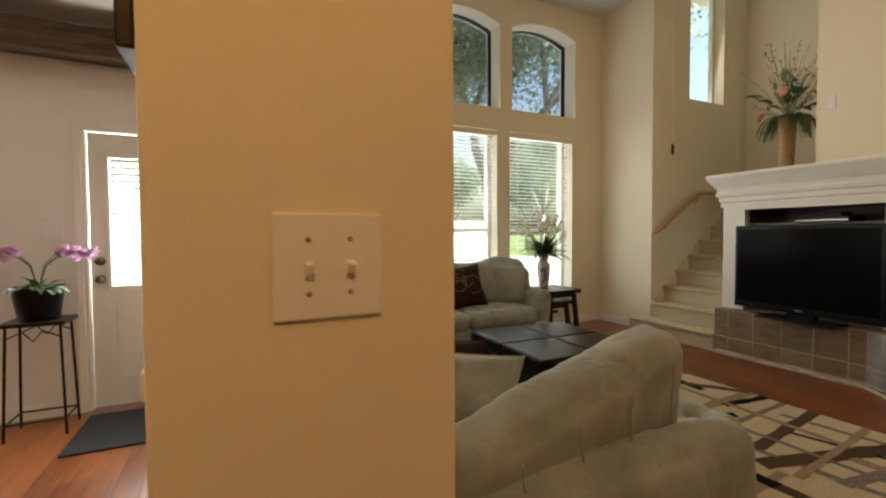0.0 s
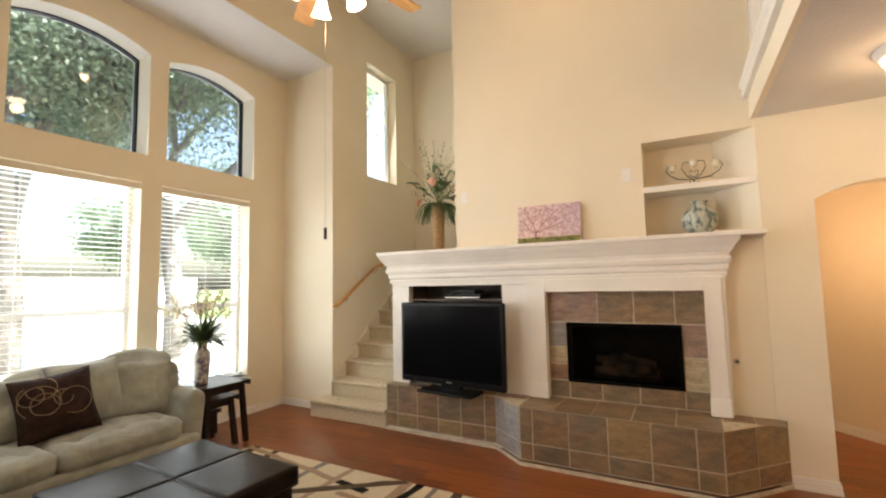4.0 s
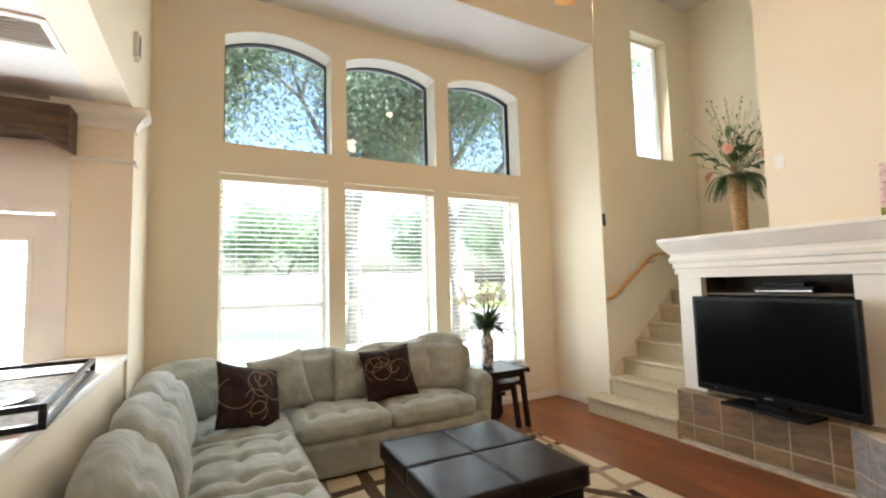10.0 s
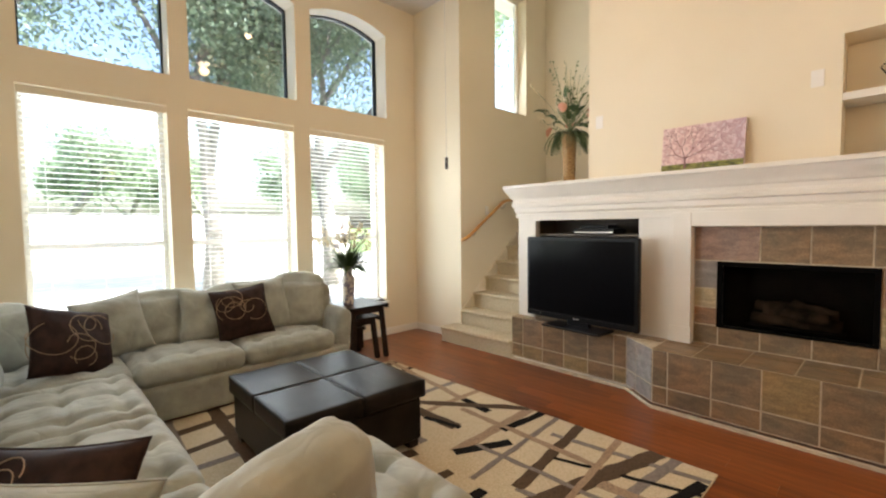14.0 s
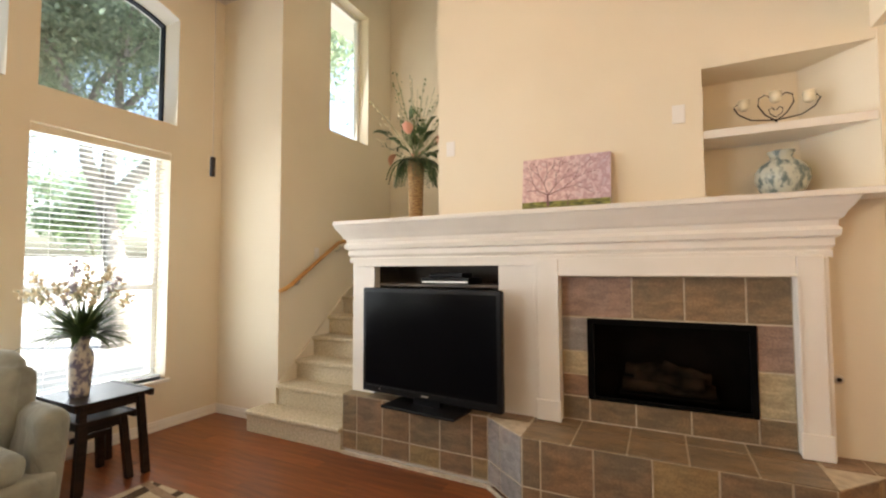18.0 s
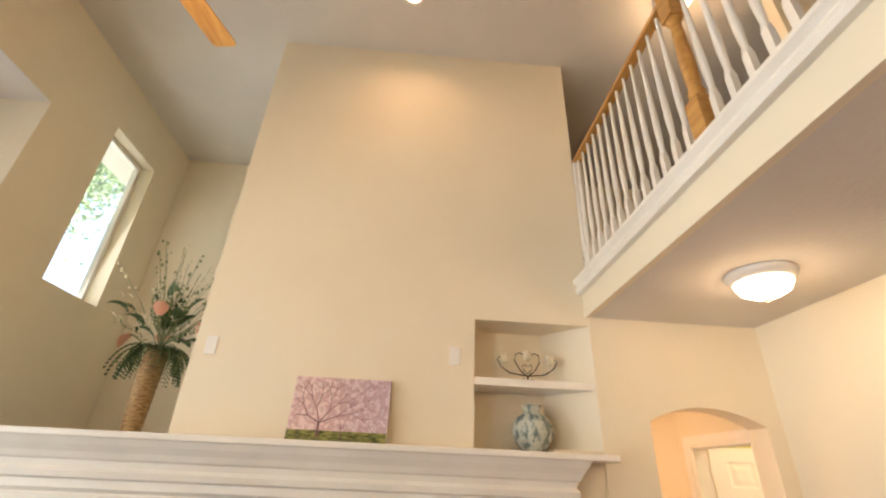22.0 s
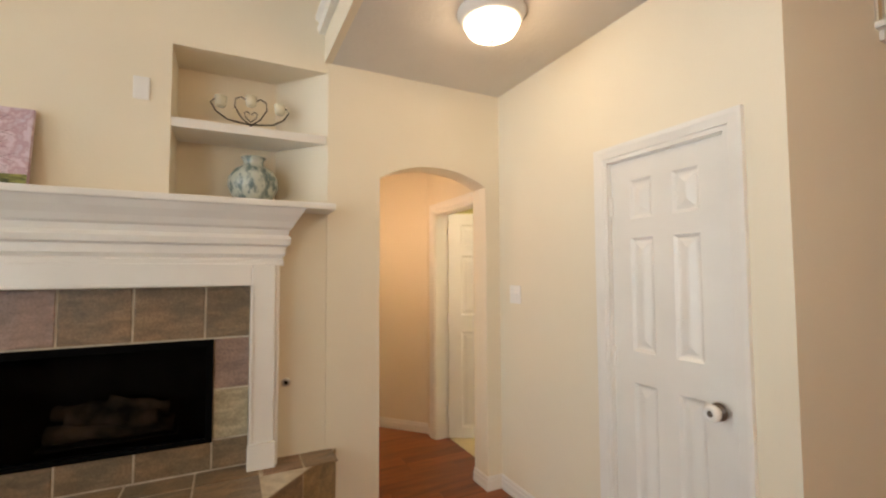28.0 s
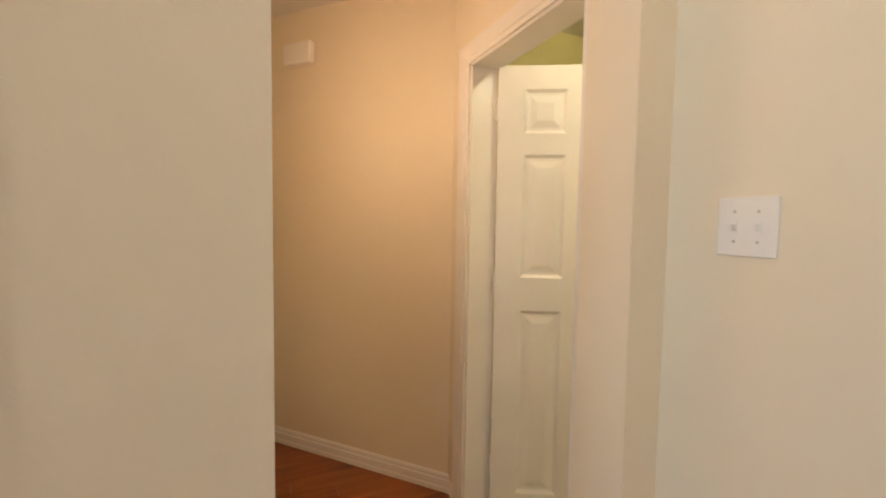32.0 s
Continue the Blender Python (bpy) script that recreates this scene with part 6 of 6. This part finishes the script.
# ---- tray on the bar top ----
tray = thing("serving_tray", "black framed tray with a woven bottom on the bar", "tray", (-0.43, 2.40, 1.07), rz=4)
WOV = mat("woven_tray_mat", (0.22, 0.18, 0.13), 0.8)
vary(WOV, (0.12, 0.10, 0.07), (0.34, 0.28, 0.2), 40)
part("bottom", boxed(-0.17, 0.17, -0.50, 0.50, 0.004, 0.012), WOV, tray)
for s in (-1, 1):
    for z in (0.010, 0.068):
        part("side_bar", boxed(s * 0.18 - 0.01, s * 0.18 + 0.01, -0.52, 0.52, z - 0.010, z + 0.010, 0.002), BLACK, tray)
        part("end_bar", boxed(-0.17, 0.17, s * 0.51 - 0.01, s * 0.51 + 0.01, z - 0.010, z + 0.010, 0.002), BLACK, tray)
    for q in (-1, 1):
        part("corner_post", boxed(s * 0.18 - 0.01, s * 0.18 + 0.01, q * 0.51 - 0.01, q * 0.51 + 0.01, 0.02, 0.058, 0.002), BLACK, tray)
cst = thing("coaster_dish", "dark oval dish lying in the tray", "dish", (-0.42, 2.30, 1.083))
part("dish", moved(lathe([(0, 0.0), (0.06, 0.0), (0.085, 0.02), (0.08, 0.02), (0.055, 0.006), (0, 0.006)], 28), Matrix.Diagonal((0.9, 1.6, 1, 1))), BLACK, cst, "", True)

# ---- kitchen corner: orchid, stand, mat ----
std = thing("plant_stand", "wrought iron plant stand with a black top", "plant stand", (-1.64, 3.42, 0))
part("top", boxed(-0.16, 0.16, -0.13, 0.13, 0.69, 0.715, 0.004), IRON, std)
for s in (-1, 1):
    for q in (-1, 1):
        part("leg", tubed([(s * 0.15, q * 0.12, 0), (s * 0.14, q * 0.11, 0.35), (s * 0.13, q * 0.10, 0.69)], 0.008, 8), IRON, std)
    part("rail", tubed([(-0.145, s * 0.115, 0.10), (0.145, s * 0.115, 0.10)], 0.006, 6), IRON, std)
    part("rail", tubed([(s * 0.145, -0.115, 0.10), (s * 0.145, 0.115, 0.10)], 0.006, 6), IRON, std)
    part("scroll", tubed([(-0.13, s * 0.11, 0.62), (-0.05, s * 0.11, 0.66), (0, s * 0.11, 0.60), (0.05, s * 0.11, 0.66), (0.13, s * 0.11, 0.62)], 0.005, 6), IRON, std)
orc = thing("potted_orchid", "pink orchid in a dark pot on an iron stand", "plant", (-1.64, 3.42, 0.715))
part("pot", lathe([(0, 0), (0.10, 0.0), (0.13, 0.19), (0.135, 0.21), (0.125, 0.21), (0.12, 0.18), (0, 0.17)], 24), BLACK, orc, "", True)
rnd = random.Random(9)
bm = bmesh.new()
for k in range(26):
    w = way_of(rnd, 20, 80)
    blade_leaf(bm, (w.x * 0.08, w.y * 0.08, 0.19), w, rnd.uniform(0.08, 0.14), 0.05, 1.8, n=5)
part("leaves", bm, LEAF, orc)
for k in range(7):
    dx, dy = (1 if k % 2 else -1) * rnd.uniform(0.08, 0.16), rnd.uniform(-0.06, 0.06)
    pts = [(0, 0, 0.18), (dx * 0.3, dy * 0.3, 0.34), (dx, dy, 0.43), (dx * 2.0, dy * 2, 0.41)]
    st = part("flower_stem", tubed(pts, 0.003, 5), LEAF, orc)
    bm = bmesh.new()
    for j in range(6):
        c = Vector(pts[2]) + (Vector(pts[3]) - Vector(pts[2])) * (j / 5) + Vector((0, 0, rnd.uniform(-0.02, 0.02)))
        for q in range(5):
            w = Vector((math.cos(q * 1.257), -0.3, math.sin(q * 1.257)))
            blade_leaf(bm, c, w, 0.042, 0.04, 0.3, n=3)
    part("blossom", bm, PINK, st)
MATM = mat("dark_door_mat", (0.035, 0.035, 0.038), 0.95, spec=0.1)
relief(MATM, 150, 0.6, 0.01)
dm = thing("door_mat", "dark grey ribbed door mat on the wooden floor", "mat", (-1.0, 3.24, 0.0))
part("mat", boxed(-0.43, 0.42, -0.31, 0.31, 0.0, 0.012, 0.004), MATM, dm)

# ---- outside ----
GRASS = mat("lawn", (0.10, 0.16, 0.04), 0.9)
vary(GRASS, (0.07, 0.12, 0.03), (0.16, 0.22, 0.06), 2.5, 8)
structure("ground", boxed(-300, 300, 4.9, 400, -0.5, -0.25), GRASS, "lawn and ground outside the windows", "ground")
PATIO = mat("concrete_patio", (0.45, 0.44, 0.42), 0.9)
vary(PATIO, (0.40, 0.39, 0.37), (0.50, 0.49, 0.46), 3, 6)
structure("pavement", boxed(-16, 18, 5.0, 23.4, -0.25, -0.2), PATIO, "pale concrete patio", "pavement")
FENCE = mat("weathered_fence", (0.40, 0.38, 0.36), 0.85)
vary(FENCE, (0.42, 0.41, 0.41), (0.54, 0.52, 0.52), 3, 6, (8, 1, 1))
fence = thing("fence", "grey weathered board fence behind the patio", "fence", (0, 23.5, -0.25))
fm = finish(boxed(-0.095, 0.095, -0.01, 0.01, 0, 2.3, 0.0))
fm.materials.append(FENCE)
for k in range(150):
    o = new("fence_board", fm)
    o.parent = fence
    o.location = (-15.0 + k * 0.2, random.uniform(-0.005, 0.005), random.uniform(-0.02, 0.02))
part("rail", boxed(-15, 15, 0.01, 0.05, 0.4, 0.5), FENCE, fence)
part("rail", boxed(-15, 15, 0.01, 0.05, 1.2, 1.3), FENCE, fence)
TREEBARK = mat("oak_bark", (0.26, 0.24, 0.21), 0.9)
vary(TREEBARK, (0.18, 0.165, 0.145), (0.34, 0.31, 0.28), 6, 6, (1, 1, 0.3))
relief(TREEBARK, 14, 0.8, 0.05)
FOLI = mat("tree_leaves", (0.07, 0.13, 0.035), 0.35)
oi2 = FOLI.node_tree.nodes.new("ShaderNodeNewGeometry")
rl = FOLI.node_tree.nodes.new("ShaderNodeValToRGB")
rl.color_ramp.elements[0].color, rl.color_ramp.elements[1].color = (0.16, 0.22, 0.13, 1), (0.38, 0.47, 0.32, 1)
link(FOLI, oi2.outputs["Random Per Island"], rl.inputs[0])
link(FOLI, rl.outputs[0], bsdf(FOLI).inputs["Base Color"])
thru = node(FOLI, "ShaderNodeBsdfTranslucent")
link(FOLI, rl.outputs[0], thru.inputs[0])
mxf = node(FOLI, "ShaderNodeMixShader", Fac=0.6)
link(FOLI, bsdf(FOLI).outputs[0], mxf.inputs[1])
link(FOLI, thru.outputs[0], mxf.inputs[2])
link(FOLI, mxf.outputs[0], FOLI.node_tree.nodes["Material Output"].inputs[0])


def tree(place, h, spread, leaves, seed, lowest=0.0, leaf=1.0):
    ob = thing("oak_tree", "leafy green oak tree in the back yard", "tree", place)
    r = random.Random(seed)
    bm = bmesh.new()
    ends = []

    def grow(p, d, L, rad, depth):
        q = p + d * L
        mid = p + d * L * 0.5 + Vector((r.uniform(-1, 1), r.uniform(-1, 1), r.uniform(-1, 1))) * L * 0.06
        tube(bm, [p, mid, q], rad, 7, rad * 0.65)
        if depth <= 2:
            ends.append((q, L))
            ends.append((mid, L))
        if depth == 0:
            return
        for k in range(3 if depth > 1 else 4):
            nd = (d + Vector((r.uniform(-1, 1), r.uniform(-1, 1), r.uniform(-0.35, 0.6))) * spread).normalized()
            grow(q, nd, L * r.uniform(0.62, 0.85), rad * 0.55, depth - 1)

    grow(Vector((0, 0, 0)), Vector((r.uniform(-0.1, 0.1), r.uniform(-0.1, 0.1), 1)).normalized(), h * 0.30, h * 0.028, 4)
    part("trunk", bm, TREEBARK, ob, "", True)
    vs, fs = [], []
    for k in range(leaves):
        c, L = ends[r.randrange(len(ends))]
        c = c + Vector((r.gauss(0, 1), r.gauss(0, 1), r.gauss(0, 1))) * (0.38 * L + 0.15)
        if c.z < lowest + r.uniform(-0.5, 0.5):
            continue
        a = Vector((r.uniform(-1, 1), r.uniform(-1, 1), r.uniform(-1, 1))).normalized() * r.uniform(0.04, 0.085) * leaf
        b = a.cross(Vector((r.uniform(-1, 1), r.uniform(-1, 1), r.uniform(-1, 1)))).normalized() * a.length * 0.5
        i = len(vs)
        vs += [c - a, c + b, c + a, c - b]
        fs.append((i, i + 1, i + 2, i + 3))
    me = bpy.data.meshes.new("crown")
    me.from_pydata([tuple(v) for v in vs], [], fs)
    me.materials.append(FOLI)
    cr = new("crown", me)
    cr.parent = ob
    return ob


tree((6.6, 11.0, -0.25), 10.5, 0.80, 70000, 1, 4.7)
tree((3.9, 12.5, -0.25), 10.0, 0.85, 48000, 12, 4.7)
tree((-0.6, 12.0, -0.25), 10.0, 0.85, 52000, 15, 4.7)
tree((-4.5, 14.0, -0.25), 9.0, 0.8, 20000, 3)
tree((13.0, 17.0, -0.25), 8.0, 0.8, 16000, 4)
tree((2.2, 33.0, -0.25), 8.0, 0.9, 10000, 5, 0.8, 2.2)
tree((-5.5, 34.0, -0.25), 8.0, 0.9, 9000, 6, 0.8, 2.2)
tree((9.4, 32.0, -0.25), 8.0, 0.9, 10000, 8, 0.8, 2.2)
tree((16.5, 33.0, -0.25), 8.0, 0.9, 10000, 9, 0.8, 2.2)
tree((5.8, 36.0, -0.25), 8.5, 0.95, 10000, 21, 0.8, 2.4)
tree((22.5, 31.0, -0.25), 8.0, 0.9, 14000, 22, 0.8, 2.4)
tree((-9.5, 12.0, -0.25), 7.5, 0.8, 9000, 7)

# ---- slate tiles ----


def tiles(parent, origin, u, v, nrm, us, vs_, name="tile", gap=0.005, thick=0.0045, stone=SLATE):
    """Tiles on a face: origin, the two ways along it, the way out, and the joints along both."""
    origin, u, v, nrm = Vector(origin), Vector(u).normalized(), Vector(v).normalized(), Vector(nrm).normalized()
    for a, b in zip(us, us[1:]):
        for c, d in zip(vs_, vs_[1:]):
            if b - a < 0.02 or d - c < 0.02:
                continue
            bm = bmesh.new()
            e = 0.003
            lo = [(a + gap, c + gap), (b - gap, c + gap), (b - gap, d - gap), (a + gap, d - gap)]
            hi = [(a + gap + e, c + gap + e), (b - gap - e, c + gap + e), (b - gap - e, d - gap - e), (a + gap + e, d - gap - e)]
            t = thick + random.uniform(-0.0012, 0.0018)
            A = [bm.verts.new(origin + u * p + v * q) for p, q in lo]
            M = [bm.verts.new(origin + u * p + v * q + nrm * (t - 0.002)) for p, q in lo]
            B = [bm.verts.new(origin + u * p + v * q + nrm * t) for p, q in hi]
            for r0, r1 in ((A, M), (M, B)):
                for k in range(4):
                    bm.faces.new((r0[k], r0[(k + 1) % 4], r1[(k + 1) % 4], r1[k]))
            bm.faces.new(B)
            cen = origin + u * (a + b) / 2 + v * (c + d) / 2
            ob = part(name, moved(bm, Matrix.Translation(-cen)), stone, parent)
            ob.location = parent.matrix_world.inverted() @ cen


def steps(total, size, start=0.0):
    out, p = [0.0], start if start else size
    while p < total - 0.03:
        out.append(p)
        p += size
    return out + [total]


H0, HT = 0.045, HZ
hv_ = [0.0, 0.135, HT - H0]


def face(p, q, z0=H0, us=None, stone=SLATE):
    p, q = Vector((*p, z0)), Vector((*q, z0))
    d = (q - p)
    L = d.length
    n = Vector((d.y, -d.x, 0)).normalized()
    tiles(hearth, p, d, (0, 0, 1), n * -1 if n.x > 0 else n, us or steps(L, 0.247), hv_, stone=stone)


face((3.99, 2.72), (3.97, 1.49), us=[0, 0.14, 0.38, 0.62, 0.87, 1.115, 1.23])
# angled face: the window's bluish reflection is put into the stone colour
face((3.97, 1.49), (3.73, 1.19), us=[0, 0.15, 0.384], stone=BLUESLATE_AND_SHEEN)
face((3.73, 1.19), (3.73, -0.24), us=[0, 0.11, 0.40, 0.69, 0.985, 1.27, 1.43])
p, q = Vector((3.73, -0.24, H0)), Vector((4.17, -0.66, H0))
tiles(hearth, p, q - p, (0, 0, 1), Vector((-0.69, -0.72, 0)), [0, 0.30, 0.608], hv_)
# top: rows along y
yb = [0.0, 0.24, 0.48, 0.73, 0.97, 1.22]
tiles(hearth, (3.975, 2.72, HZ), (0, -1, 0), (1, 0, 0), (0, 0, 1), yb, [0, 0.13])
yb = [0.0, 0.29, 0.58, 0.87, 1.16, 1.45]
tiles(hearth, (3.72, 1.20, HZ), (0, -1, 0), (1, 0, 0), (0, 0, 1), yb, [0, 0.29, 0.45], stone=GREYSLATE)
tiles(hearth, (3.98, 1.49, HZ), (0, -1, 0), (1, 0, 0), (0, 0, 1), [0, 0.28], [0, 0.19])
tiles(hearth, (3.99, -0.26, HZ), (0, -1, 0), (1, 0, 0), (0, 0, 1), [0, 0.20, 0.38], [0, 0.185])
# surround
SUR = (fp, (4.155, 1.03, 0.47), (0, -1, 0), (0, 0, 1), (-1, 0, 0))
tiles(*SUR, [0, 0.43], [0.66, 0.925], stone=PINKSLATE)
tiles(*SUR, [0.43, 0.715, 1.02, 1.23], [0.66, 0.925], stone=GREYSLATE)
tiles(*SUR, [0, 0.17], [0.0, 0.15, 0.29])
tiles(*SUR, [0, 0.17], [0.29, 0.44], stone=OCHRESLATE)
tiles(*SUR, [0, 0.17], [0.44, 0.66], stone=BLUESLATE_AND_SHEEN)
tiles(*SUR, [1.06, 1.23], [0.0, 0.15], stone=GREYSLATE)
tiles(*SUR, [1.06, 1.23], [0.15, 0.40], stone=OCHRESLATE)
tiles(*SUR, [1.06, 1.23], [0.40, 0.66], stone=PINKSLATE)
tiles(*SUR, [0.17, 0.44, 0.735, 1.06], [0.0, 0.15], stone=GREYSLATE)
part("tile_bed", at(fp, wall(-0.20, 1.03, 0.455, 1.40, 4.155, 4.165, "y", [(0.0, 0.83, 0.63, 1.09)])), GROUT, fp)
part("hearth_kick", at(hearth, boxed(4.0, 4.2, -0.4, 2.7, 0.0, 0.04)), WHITE, hearth)
bm = sweep(bmesh.new(), [(0, 0), (0.012, 0), (0.012, 0.02), (0.006, 0.026), (0, 0.026)], [(3.985, 2.72), (3.965, 1.49), (3.725, 1.19), (3.725, -0.24), (4.17, -0.665)])
structure("hearth_base_trim", bm, GROUT, "pale strip along the foot of the hearth", "trim")

# ---- floor boards ----
BW, BL = 0.125, 1.22
fl = bpy.data.objects["floor"]
bm_s = finish(boxed(0.0006, BW - 0.0006, 0.0008, BL - 0.0008, -0.012, 0.0))
bm_s.materials.append(FLOOR)
vs, fs = [], []
rnd = random.Random(31)
i = 0
x = -5.2
count = 0
while x < 6.6:
    y = -6.2 + (i % 5) * 0.31 + rnd.uniform(-0.1, 0.1) - 1.2
    while y < 4.6:
        near = 1.9 < x < 4.2 and -1.75 < y < 3.7
        if near and count < 300:
            o = new("floor_board", bm_s)
            o.parent = fl
            o.location = (x, y, 0)
            count += 1
        else:
            k = len(vs)
            for px in (x + 0.0006, x + BW - 0.0006):
                for py in (y + 0.0008, y + BL - 0.0008):
                    vs += [(px, py, -0.012), (px, py, 0.0)]
            for f in ((0, 1, 3, 2), (4, 6, 7, 5), (0, 4, 5, 1), (2, 3, 7, 6), (1, 5, 7, 3)):
                fs.append(tuple(k + j for j in f))
        y += BL
    x += BW
    i += 1
me = bpy.data.meshes.new("boards")
me.from_pydata(vs, [], fs)
me.materials.append(FLOOR)
fb = new("floor_boards", me)
fb.parent = fl
fb["kind"] = "stuff"
